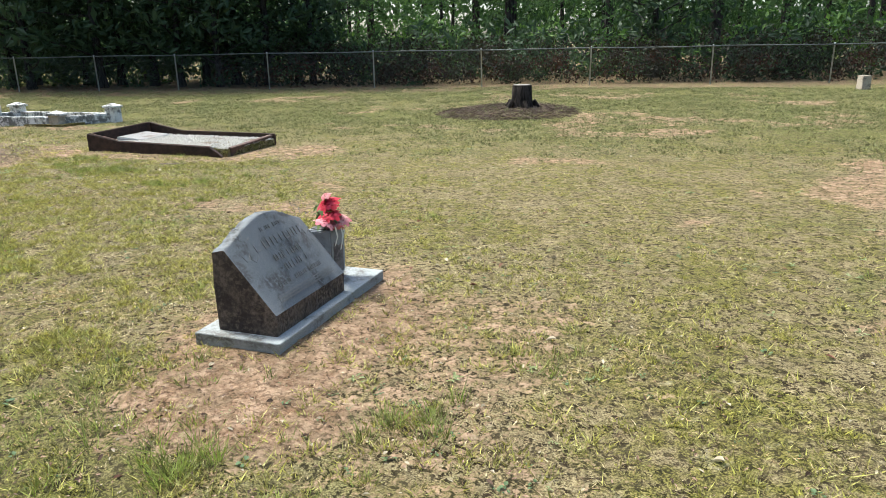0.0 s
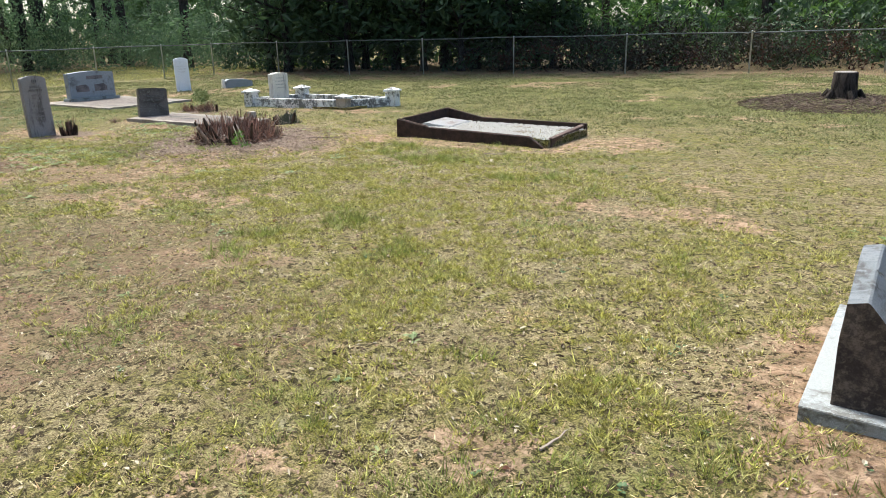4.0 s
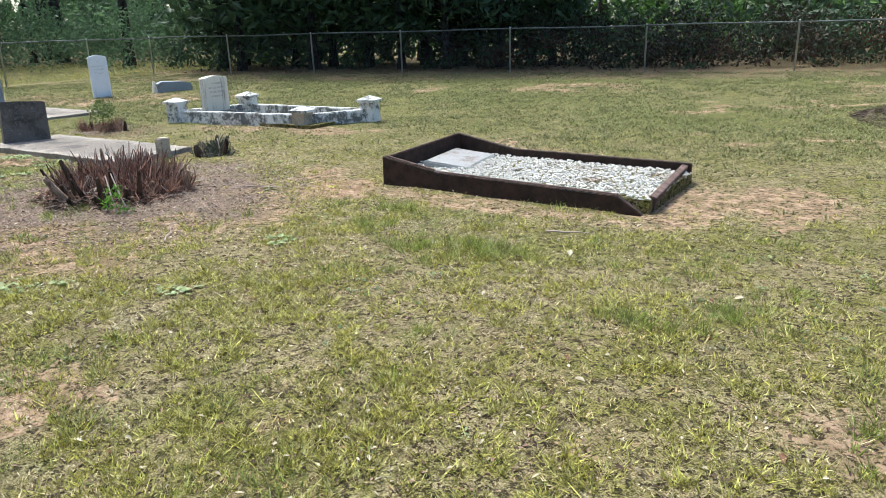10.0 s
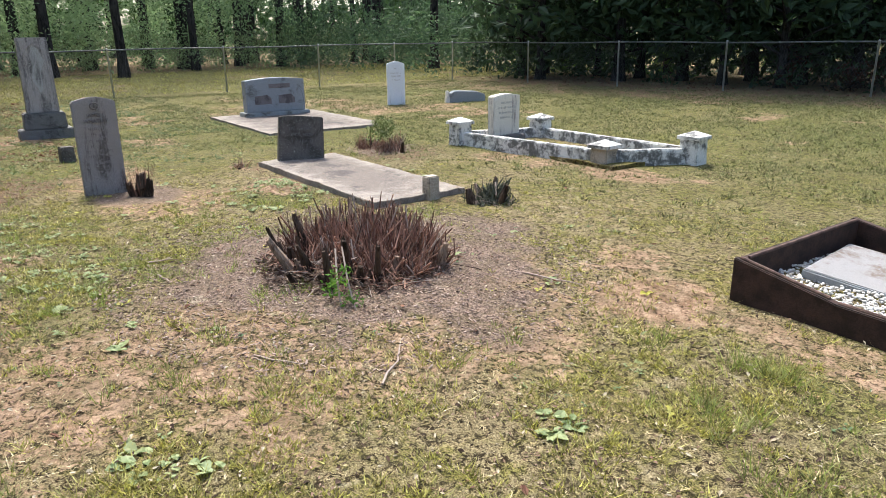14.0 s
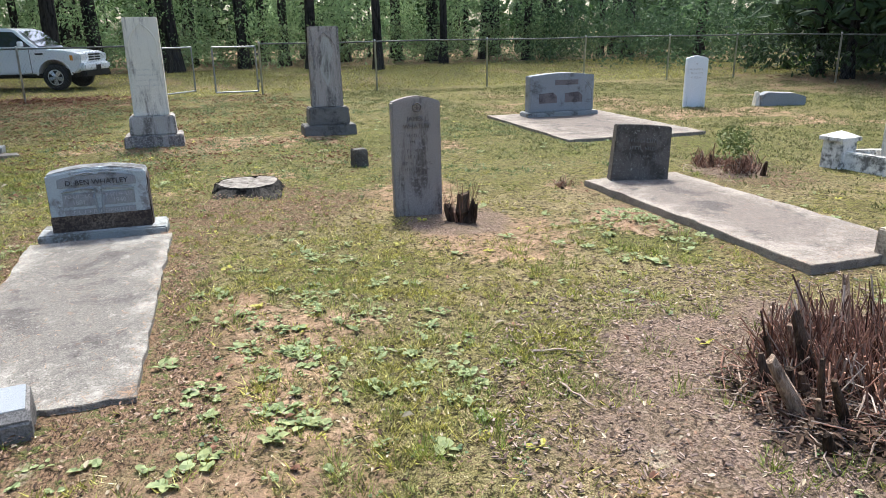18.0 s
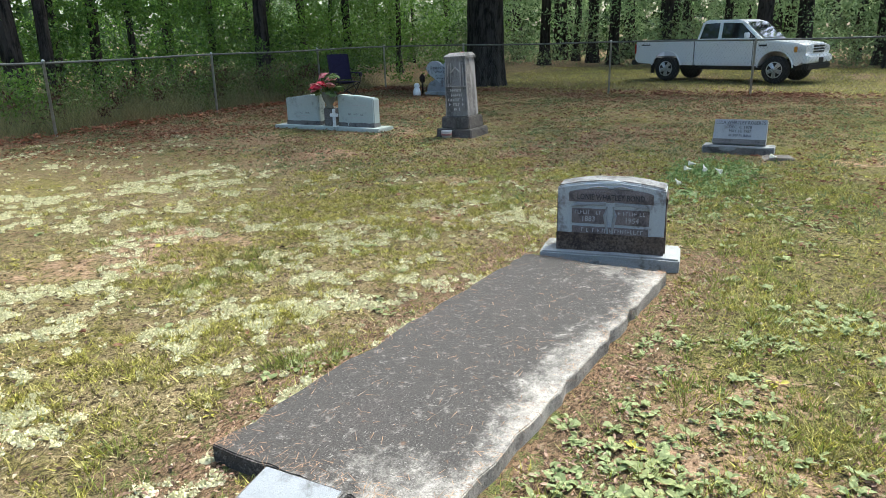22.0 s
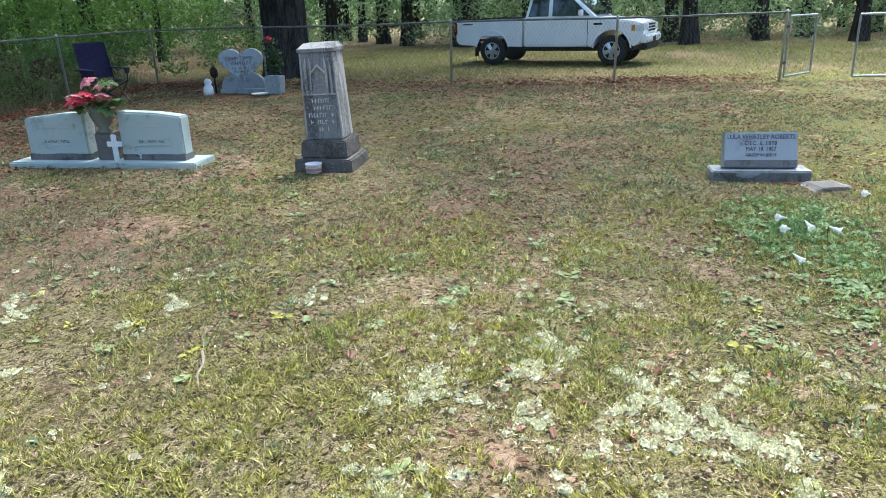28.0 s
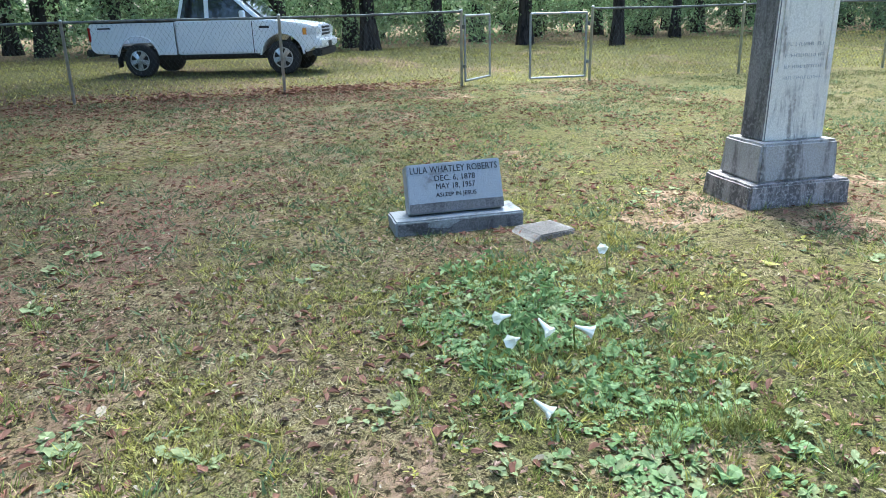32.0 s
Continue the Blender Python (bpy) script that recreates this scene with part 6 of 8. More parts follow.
bm = lathe([(0.09, -0.02), (0.11, 0.05), (0.09, 0.14), (0.05, 0.19), (0.07, 0.24), (0.05, 0.30), (0.01, 0.32)], 14)
for v in bm.verts:
    v.co += noise.noise_vector(v.co * 12) * 0.02
part("figure", bm, WHITE_PAINT, fig)
fig2 = thing("garden_lantern", -20.35, -4.98, 0, 0, "dark garden lantern on a stake", "lantern")
part("stake", lathe([(0.02, -0.05), (0.02, 0.30)], 8), STUMP_BLACK, fig2)
part("lantern_body", lathe([(0.03, 0.30), (0.07, 0.34), (0.08, 0.44), (0.05, 0.50), (0.01, 0.54)], 10), STUMP_BLACK, fig2)
tray = thing("white_tray", -20.0, -3.85, 0, 0, "small white tray on the litter", "tray")
part("tray", lathe([(0.13, 0.0), (0.17, 0.03), (0.16, 0.035), (0.12, 0.012)], 18), WHITE_PAINT, tray)


def camp_chair():
    root = thing("folding_chair", -18.70, -6.25, 0, 62, "dark blue folding camp chair by the fence", "chair")
    cloth = plain("dark_blue_canvas", (0.022, 0.020, 0.060), (0.045, 0.040, 0.105), 40, 0.85, 0.0, 0.3)
    pole = plain("black_chair_tube", (0.015, 0.015, 0.018), (0.03, 0.03, 0.034), 30, 0.45)
    w, d = 0.29, 0.26
    for p, q in (((-d, -w, 0), (d, w, 0.42)), ((-d, w, 0), (d, -w, 0.42)), ((d, -w, 0), (-d, w, 0.42)), ((d, w, 0), (-d, -w, 0.42)),
                 ((d, -w, 0), (-d, -w, 0.42)), ((d, w, 0), (-d, w, 0.42)), ((-d, -w, 0), (d, -w, 0.42)), ((-d, w, 0), (d, w, 0.42))):
        part("leg", tube(bmesh.new(), [p, q], 0.011, 6), pole, root)
    for s in (-1, 1):
        part("back_post", tube(bmesh.new(), [(-d, s * w, 0.40), (-d - 0.16, s * w, 1.08)], 0.011, 6), pole, root)
        part("arm_post", tube(bmesh.new(), [(d, s * w, 0.40), (d, s * (w + 0.02), 0.64)], 0.011, 6), pole, root)
        bm = box(2 * d + 0.14, 0.09, 0.02, (-0.04, s * (w + 0.02), 0.63), bevel=0.006)
        part("armrest", bm, cloth, root)
    def sheet(a, b, c, e, sag, k=8):
        bm = bmesh.new()
        grid = [[bm.verts.new(Vector(a).lerp(Vector(b), i / k).lerp(Vector(e).lerp(Vector(c), i / k), j / k) + Vector((0.0, 0.0, -sag * math.sin(math.pi * i / k) * math.sin(math.pi * j / k)))) for j in range(k + 1)] for i in range(k + 1)]
        for i in range(k):
            for j in range(k):
                bm.faces.new((grid[i][j], grid[i + 1][j], grid[i + 1][j + 1], grid[i][j + 1]))
        bmesh.ops.solidify(bm, geom=bm.faces[:], thickness=0.008)
        return bm
    part("seat", sheet((-d, -w, 0.43), (d, -w, 0.43), (d, w, 0.43), (-d, w, 0.43), 0.06), cloth, root)
    part("backrest", sheet((-d - 0.02, -w, 0.47), (-d - 0.17, -w, 1.10), (-d - 0.17, w, 1.10), (-d - 0.02, w, 0.47), 0.03), cloth, root)
    part("cup_holder", lathe([(0.04, 0.55), (0.045, 0.64), (0.048, 0.645)], 12, (d - 0.05, w + 0.04, 0)), cloth, root)


camp_chair()


# ---------------------------------------------------------------- pickup truck
def truck():
    root = thing("pickup_truck", -26.76, 1.62, 0.0, -15.3, "white extended-cab pickup truck parked beyond the fence", "pickup truck")
    n = Nodes("white_car_paint", 0.35, 0.0, 0.5)
    n.out.inputs["Coat Weight"].default_value = 0.4
    paint = n.color(n.mix(n.ramp(n.noise(3.0, 3.0), 0.3, 0.7), (0.76, 0.78, 0.80), (0.82, 0.83, 0.84)))
    black = plain("black_plastic_trim", (0.012, 0.012, 0.013), (0.025, 0.025, 0.026), 20, 0.6)
    rubber = plain("tyre_rubber", (0.014, 0.014, 0.015), (0.030, 0.029, 0.028), 40, 0.9, 0, 0.4)
    alloy = plain("alloy_wheel", (0.42, 0.43, 0.44), (0.58, 0.59, 0.60), 20, 0.35, 0.8)
    g = Nodes("tinted_car_glass", 0.05, 0.0, 0.5)
    glass = g.color((0.012, 0.015, 0.017))
    g.out.inputs["Coat Weight"].default_value = 0.6
    lamp = plain("clear_headlight", (0.55, 0.57, 0.58), (0.70, 0.72, 0.73), 30, 0.15)
    amber = plain("amber_lens", (0.60, 0.22, 0.03), (0.70, 0.30, 0.05), 30, 0.25)
    red = plain("red_tail_lens", (0.25, 0.012, 0.010), (0.34, 0.02, 0.015), 30, 0.25)
    W = 0.86

    def arc(cy, r, z, a0, a1, k=10):
        return [(cy + r * math.cos(radians(a0 + (a1 - a0) * i / k)), z + r * math.sin(radians(a0 + (a1 - a0) * i / k))) for i in range(k + 1)]

    # profiles run along the truck (y) and up
    front = [(-0.72, 0.46), (1.10, 0.46)] + arc(1.60, 0.47, 0.40, 172, 8)[0:] + [(2.16, 0.48), (2.30, 0.58), (2.36, 0.80), (2.34, 0.95), (2.22, 1.04), (1.75, 1.10), (1.18, 1.16), (-0.72, 1.17)]
    part("cab_body", profile([(a, b) for a, b in front], 2 * W, bevel=0.035), paint, root).matrix_basis = pose(0, 0, 0)
    bed_side = [(-0.74, 0.46), (-0.74, 1.16), (-2.62, 1.15), (-2.66, 1.05), (-2.66, 0.62), (-2.56, 0.52), (-2.08, 0.50)] + arc(-1.60, 0.47, 0.40, 168, 10) 
    for s in (-1, 1):
        part("bed_side", profile(bed_side, 0.09, (s * (W - 0.045), 0, 0), 0.02), paint, root)
        part("bed_rail_cap", box(0.10, 1.90, 0.035, (s * (W - 0.05), -1.69, 1.148), bevel=0.01), black, root, "black bed rail cap")
        part("fender_flare", tube(bmesh.new(), [(s * (W + 0.005), a, b) for a, b in arc(1.60, 0.475, 0.40, 176, 4)], 0.022, 6), paint, root)
        part("fender_flare", tube(bmesh.new(), [(s * (W + 0.005), a, b) for a, b in arc(-1.60, 0.475, 0.40, 172, 8)], 0.022, 6), paint, root)
        part("rocker", box(0.06, 1.9, 0.06, (s * (W - 0.05), 0.1, 0.42), bevel=0.015), black, root)
    part("bed_floor", box(1.56, 1.86, 0.05, (0, -1.70, 0.62), bevel=0.0), black, root)
    part("bed_front_wall", box(1.60, 0.06, 0.66, (0, -0.79, 0.48), bevel=0.01), paint, root)
    part("tailgate", box(1.56, 0.07, 0.54, (0, -2.62, 0.60), bevel=0.02), paint, root)
    part("rear_bumper", box(1.62, 0.16, 0.16, (0, -2.74, 0.46), bevel=0.03), black, root)
    # cab upper: pillars, roof
    cabp = [(-0.70, 1.15), (1.20, 1.15), (0.62, 1.64), (0.42, 1.70), (-0.42, 1.71), (-0.58, 1.66)]
    side_x = lambda z: 0.81 - 0.20 * (z - 1.15)
    bm = profile(cabp, 1.62, bevel=0.03)
    for v in bm.verts:
        if v.co.z > 1.15:
            v.co.x *= side_x(v.co.z) / 0.81
    part("cab_roof", bm, paint, root)

    def pane(name, pts, label=""):
        for s in (-1, 1):
            bm = bmesh.new()
            vs = [bm.verts.new((s * (side_x(z) + 0.004), y, z)) for y, z in pts]
            f = bm.faces.new(vs if s > 0 else vs[::-1])
            ext = bmesh.ops.extrude_face_region(bm, geom=[f])
            bmesh.ops.translate(bm, verts=[v for v in ext["geom"] if isinstance(v, bmesh.types.BMVert)], vec=(s * 0.006, 0, 0))
            bmesh.ops.recalc_face_normals(bm, faces=bm.faces[:])
            part(name, bm, glass, root, label)

    pane("door_window", [(0.04, 1.205), (1.02, 1.205), (0.56, 1.60), (0.04, 1.625)], "dark tinted door window")
    pane("rear_quarter_window", [(-0.60, 1.205), (-0.06, 1.205), (-0.06, 1.625), (-0.50, 1.61)], "dark tinted quarter window")
    # windscreen
    bm = bmesh.new()
    vs = [bm.verts.new(p) for p in ((-0.66, 1.165, 1.20), (0.66, 1.165, 1.20), (0.60, 0.655, 1.625), (-0.60, 0.655, 1.625))]
    bm.faces.new(vs)
    bmesh.ops.translate(bm, verts=bm.verts, vec=(0, 0.012, 0.012))
    bmesh.ops.solidify(bm, geom=bm.faces[:], thickness=0.006)
    part("windscreen", bm, glass, root)
    for s in (-1, 1):
        part("door_mirror", box(0.20, 0.09, 0.15, (s * (W + 0.08), 0.82, 1.20), bevel=0.02), paint, root, "white door mirror")
        part("door_handle", box(0.02, 0.16, 0.035, (s * (W + 0.006), 0.12, 1.02), bevel=0.008), paint, root)
        part("body_moulding", box(0.02, 1.62, 0.03, (s * (W + 0.004), 0.12, 0.74), bevel=0.006), paint, root)
        part("fender_badge", box(0.008, 0.22, 0.05, (s * (W + 0.003), 1.24, 0.98), bevel=0.002), black, root, "dark fender badge")
        part("bed_badge", box(0.006, 0.30, 0.03, (s * (W + 0.002), -2.3, 1.03), bevel=0.002), black, root, "dark badge bar")
        for y in (-0.73, 0.98):
            part("panel_gap", box(0.006, 0.014, 0.66, (s * (W + 0.001), y, 0.48), bevel=0.0), black, root)
        part("tail_light", box(0.10, 0.07, 0.30, (s * (W - 0.04), -2.64, 0.78), bevel=0.012), red, root, "red tail light")
        part("headlight", box(0.46, 0.30, 0.20, (s * 0.645, 2.215, 0.795), bevel=0.03), lamp, root, "clear headlight")
        part("turn_signal", box(0.06, 0.10, 0.15, (s * 0.848, 2.12, 0.82), bevel=0.012), amber, root, "amber turn signal")
        part("mud_flap", box(0.20, 0.02, 0.28, (s * 0.74, -2.10, 0.22), bevel=0.004), black, root)
    part("grille_frame", box(0.86, 0.08, 0.26, (0, 2.34, 0.77), bevel=0.02), paint, root)
    for z in (0.80, 0.87, 0.94):
        for s in (-1, 1):
            part("grille_slot", box(0.36, 0.03, 0.045, (s * 0.20, 2.375, z), bevel=0.006), black, root)
    part("front_bumper", box(1.70, 0.20, 0.20, (0, 2.36, 0.54), bevel=0.04), paint, root)
    part("lower_bumper", box(1.60, 0.20, 0.17, (0, 2.34, 0.37), bevel=0.04), black, root)
    part("number_plate", box(0.30, 0.012, 0.15, (0, 2.465, 0.52), bevel=0.003), black, root)
    part("undercarriage", box(1.10, 4.3, 0.20, (0, -0.1, 0.34), bevel=0.03), black, root)
    tyre, rim, spoke = None, None, None
    for s in (-1, 1):
        for y in (1.60, -1.60):
            bm = lathe([(0.20, -0.115), (0.30, -0.118), (0.345, -0.10), (0.362, -0.06), (0.365, 0.0), (0.362, 0.06), (0.345, 0.10), (0.30, 0.118), (0.20, 0.115)], 32)
            wheel = part("wheel", lathe([(0.03, -0.09), (0.215, -0.10), (0.215, 0.085), (0.19, 0.07), (0.03, 0.06)], 28), black, root)
            wheel.matrix_basis = pose(s * 0.745, y, 0.365, 0, 90 * s, 0)
            part("tyre", bm, rubber, wheel)
            bm = bmesh.new()
            tube(bm, [(0.205 * math.cos(a), 0.205 * math.sin(a), 0.095) for a in np.linspace(0, math.tau, 25)], 0.024, 6, False)
            for k in range(5):
                a = k * math.tau / 5
                for da in (-0.16, 0.16):
                    tube(bm, [(0.04 * math.cos(a), 0.04 * math.sin(a), 0.10), (0.20 * math.cos(a + da), 0.20 * math.sin(a + da), 0.095)], [0.052, 0.040], 5)
            part("rim", bm, alloy, wheel)
            part("hub_cap", lathe([(0.055, 0.09), (0.05, 0.12), (0.01, 0.125)], 14), alloy, wheel)


truck()


# ---------------------------------------------------------------- pruned shrubs
def pruned_shrub(x, y, rx, ry, tall, clumps, label, seed, stubs=10, thick=1.0, stub_mat=STUB_BROWN, stem_mat=STEM):
    """A shrub cut down to bristling clumps of bare stems, blunt stubs and a tangle of dry twigs."""
    rnd = random.Random(seed)
    root = thing("pruned_shrub", x, y, float(height(x, y)) - 0.01, 0, label, "shrub")
    dark, pale = bmesh.new(), bmesh.new()
    for c in range(clumps):
        a, r = rnd.uniform(0, math.tau), math.sqrt(rnd.uniform(0.06, 1.0))
        front = max(0.0, math.cos(a + 1.05)) * r
        if front > 0.35 and rnd.random() < 0.55:
            continue
        hollow = front * 0.70
        mid = Vector((rx * r * math.cos(a) * 0.9, ry * r * math.sin(a) * 0.9, -0.02))
        lean = Vector((math.cos(a), math.sin(a), 0)) * r * rnd.uniform(0.0, 0.26) + Vector((rnd.gauss(0, 0.06), rnd.gauss(0, 0.06), 0))
        top = tall * (1.0 - 0.38 * r * r - hollow) * rnd.uniform(0.42, 1.08)
        wide = rnd.uniform(0.018, 0.05) * (0.6 + 0.4 * thick)
        for k in range(rnd.randint(16, 30)):
            p = mid + Vector((rnd.gauss(0, wide), rnd.gauss(0, wide), 0))
            h = top * rnd.uniform(0.35, 1.0)
            tip = p + lean * h * 1.6 + Vector((rnd.gauss(0, 0.035), rnd.gauss(0, 0.035), h))
            g = rnd.choice((0.0016, 0.0022, 0.003, 0.005)) * rnd.uniform(0.8, 1.2) * thick
            bend = p.lerp(tip, 0.55) + Vector((rnd.gauss(0, 0.032), rnd.gauss(0, 0.032), 0))
            tube(pale if rnd.random() < 0.14 else dark, [p, bend, tip], [g * 1.35, g * 1.1, g * 0.85], 4)
    for k in range(clumps * 3):
        a, r = rnd.uniform(0, math.tau), rnd.uniform(0.15, 1.12)
        p = Vector((rx * r * math.cos(a), ry * r * math.sin(a), rnd.uniform(0.01, max(0.02, tall * (0.40 - 0.38 * r)))))
        d = Vector((rnd.uniform(-1, 1), rnd.uniform(-1, 1), rnd.uniform(-0.35, 0.45))) * rnd.uniform(0.03, 0.16) * (0.5 + rx)
        g = rnd.uniform(0.0013, 0.0034)
        tube(pale if rnd.random() < 0.4 else dark, [p - d, p + Vector((rnd.gauss(0, 0.015), rnd.gauss(0, 0.015), 0.015)), p + d], [g, g * 1.2, g * 0.6], 4)
    tagged(part("stem_tangle", dark, stem_mat, root), kind="stuff")
    tagged(part("twig_tangle", pale, STEM_PALE, root, "bleached dry twigs"), kind="stuff")
    for k in range(stubs):
        a, r = rnd.uniform(0, math.tau), rnd.uniform(0.45, 1.0)
        p = Vector((rx * r * math.cos(a), ry * r * math.sin(a), -0.03))
        h = tall * rnd.uniform(0.35, 0.95) * (1 - 0.3 * r)
        q = p + Vector((math.cos(a) * h * 0.35 + rnd.gauss(0, 0.03), math.sin(a) * h * 0.35 + rnd.gauss(0, 0.03), h))
        g = rnd.uniform(0.012, 0.032) * thick
        bm = tube(bmesh.new(), [p, p.lerp(q, 0.6), q], [g * 1.25, g, g * 0.55], 8)
        for v in bm.verts:
            v.co += noise.noise_vector(v.co * 40) * 0.004
            if v.co.z > h * 0.9:
                v.co.z += rnd.uniform(-0.25, 0.35) * g * 3
        part("stub", bm, STUB_PALE if k % 3 == 2 else stub_mat, root)
    return root


shrub = pruned_shrub(-4.68, 9.72, 0.62, 0.60, 0.46, 200, "broad shrub pruned to a dome of bare brown stems", 5, 30, 1.0)
pruned_shrub(-9.15, 12.45, 0.42, 0.42, 0.34, 26, "smaller pruned shrub with a few dull leaves", 6, 6)
tuft_stem = leafy("grey_green_cut_stem", ((0.03, 0.034, 0.024), (0.16, 0.165, 0.115), (0.08, 0.085, 0.055)), 3.0, 0.9, 0.0)
pruned_shrub(-5.66, 11.66, 0.17, 0.17, 0.33, 26, "small dark tuft of cut stems at a slab corner", 7, 4, 1.6, STUB_BROWN, tuft_stem)


def hacked_stub():
    """A dark splintered stub with a side shoot and a few dry twigs."""
    root = thing("hacked_stub", -8.16, 9.05, float(height(-8.16, 9.05)) - 0.01, 10, "dark splintered shrub stub beside a headstone", "tree stump")
    rnd = random.Random(4)
    for name, pts, radii in (("trunk", ((0, 0, -0.05), (0.02, 0.0, 0.10), (0.0, 0.02, 0.24)), (0.085, 0.062, 0.05)), ("side_stub", ((0.05, 0.03, -0.04), (0.10, 0.05, 0.08), (0.13, 0.05, 0.16)), (0.05, 0.04, 0.028)), ("side_stub", ((-0.04, -0.05, -0.04), (-0.06, -0.08, 0.07), (-0.05, -0.10, 0.13)), (0.045, 0.036, 0.03))):
        bm = tube(bmesh.new(), pts, list(radii), 12)
        top = max(v.co.z for v in bm.verts)
        for v in bm.verts:
            v.co += noise.noise_vector(v.co * 30) * 0.012
            if v.co.z > top * 0.85:
                v.co.z += rnd.uniform(-0.03, 0.05)
        part(name, bm, STUB_BROWN, root)
    bm = bmesh.new()
    for k in range(26):
        a = rnd.uniform(0, math.tau)
        p = Vector((math.cos(a) * 0.06, math.sin(a) * 0.06, 0))
        tip = p * rnd.uniform(1.2, 3.0) + Vector((0, 0, rnd.uniform(0.12, 0.36)))
        tube(bm, [p, p.lerp(tip, 0.5) + Vector((rnd.gauss(0, 0.015), rnd.gauss(0, 0.015), 0)), tip], [0.004, 0.003, 0.0015], 4)
    tagged(part("twig_tangle", bm, STEM, root, "thin dry twigs"), kind="stuff")


hacked_stub()
pruned_shrub(-9.0, 10.35, 0.10, 0.10, 0.16, 4, "little clump of cut stems in the grass", 9, 1)
rotten = thing("rotten_stub", -9.52, 3.86, float(height(-9.52, 3.86)), 20, "small rotten wooden stub capped with pale lichen", "tree stump")
bm = lathe([(0.085, -0.04), (0.075, 0.02), (0.068, 0.075), (0.062, 0.10), (0.03, 0.095)], 14)
for v in bm.verts:
    a = math.atan2(v.co.y, v.co.x)
    k = 1 + 0.14 * math.sin(3 * a + 1) + 0.08 * math.sin(7 * a)
    v.co = Vector((v.co.x * k, v.co.y * k * 0.8, v.co.z * (1 + 0.16 * math.sin(2 * a))))
part("stub", bm, STEM, rotten)
rs = np.random.default_rng(77)
shoots = thing("green_shoots", -4.1, 9.25, 0, 0, "pale green shoots sprouting from the pruned shrub", "shoots")
from_arrays("foliage", leaf_cloud(np.array([(0, 0, 0.12), (0.05, 0.03, 0.2), (0.12, 0.05, 0.06)]), np.full((3, 3), 0.08), 50, 0.018, rs), 3, LEAF_LIGHT, shoots)
bm = bmesh.new()
tube(bm, [(-0.15, 0.1, 0.3), (0.02, 0.02, 0.15), (0.1, 0.0, 0.02)], 0.006, 5)
tube(bm, [(-0.1, 0.12, 0.32), (0.08, 0.06, 0.16), (0.18, 0.05, 0.02)], 0.006, 5)
part("shoot", bm, STEM_PALE, shoots)
from_arrays("foliage", leaf_cloud(np.array([(0.1, 0, 0.28), (-0.2, 0.2, 0.25), (0.2, -0.15, 0.22)]), np.full((3, 3), 0.19), 120, 0.03, rs), 3, LEAF_WEED,
            tagged(thing("dull_leaves", -9.15, 12.45, 0.05, 0, "dull green leaves left on the small shrub", "leaves")))


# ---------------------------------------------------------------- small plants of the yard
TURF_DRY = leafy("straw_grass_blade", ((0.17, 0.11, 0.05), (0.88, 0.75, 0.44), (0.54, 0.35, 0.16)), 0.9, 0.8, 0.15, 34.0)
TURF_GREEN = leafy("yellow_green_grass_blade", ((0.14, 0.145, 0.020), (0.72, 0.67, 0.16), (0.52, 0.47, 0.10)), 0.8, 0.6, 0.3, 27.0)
# darker grass copy with the shade of the trees put into its green
TURF_SHADE = leafy("shade_toned_grass_blade", ((0.06, 0.075, 0.020), (0.33, 0.36, 0.14), (0.20, 0.22, 0.075)), 0.8, 0.6, 0.3, 20.0)
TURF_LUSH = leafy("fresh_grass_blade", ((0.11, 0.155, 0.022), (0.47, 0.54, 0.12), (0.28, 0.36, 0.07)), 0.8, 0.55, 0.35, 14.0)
WEED = leafy("broad_weed_leaf", ((0.12, 0.165, 0.06), (0.35, 0.40, 0.19), (0.31, 0.33, 0.14)), 5.0, 0.6, 0.3)
LILY_LEAF = leafy("glossy_green_bed_leaf", ((0.085, 0.15, 0.045), (0.30, 0.42, 0.17), (0.19, 0.28, 0.095)), 6.0, 0.45, 0.3)
WEED_YELLOW = leafy("yellowing_weed_leaf", ((0.30, 0.30, 0.05), (0.50, 0.44, 0.07), (0.38, 0.36, 0.10)), 1.4, 0.5, 0.3)
WEED_DARK = leafy("clover_leaf", ((0.065, 0.11, 0.045), (0.16, 0.22, 0.10), (0.11, 0.17, 0.075)), 1.2, 0.55, 0.3)
LICHEN = leafy("pale_lichen", ((0.50, 0.48, 0.29), (0.74, 0.72, 0.50), (0.62, 0.60, 0.39)), 3.0, 0.95, 0.3)
DEAD_LEAF = leafy("fallen_brown_leaf", ((0.065, 0.028, 0.018), (0.34, 0.18, 0.115), (0.19, 0.082, 0.05)), 2.0, 0.8, 0.1)
RED_LEAF = leafy("fallen_red_brown_leaf", ((0.09, 0.035, 0.020), (0.46, 0.22, 0.13), (0.27, 0.11, 0.06)), 2.0, 0.8, 0.1)
MULCH = leafy("brown_leaf_mulch", ((0.10, 0.055, 0.036), (0.48, 0.33, 0.24), (0.27, 0.16, 0.105)), 2.0, 0.85, 0.1)
PALE_LEAF = leafy("bleached_fallen_leaf", ((0.30, 0.24, 0.16), (0.56, 0.49, 0.36), (0.42, 0.36, 0.25)), 2.0, 0.8, 0.1)

gr = np.random.default_rng(99)
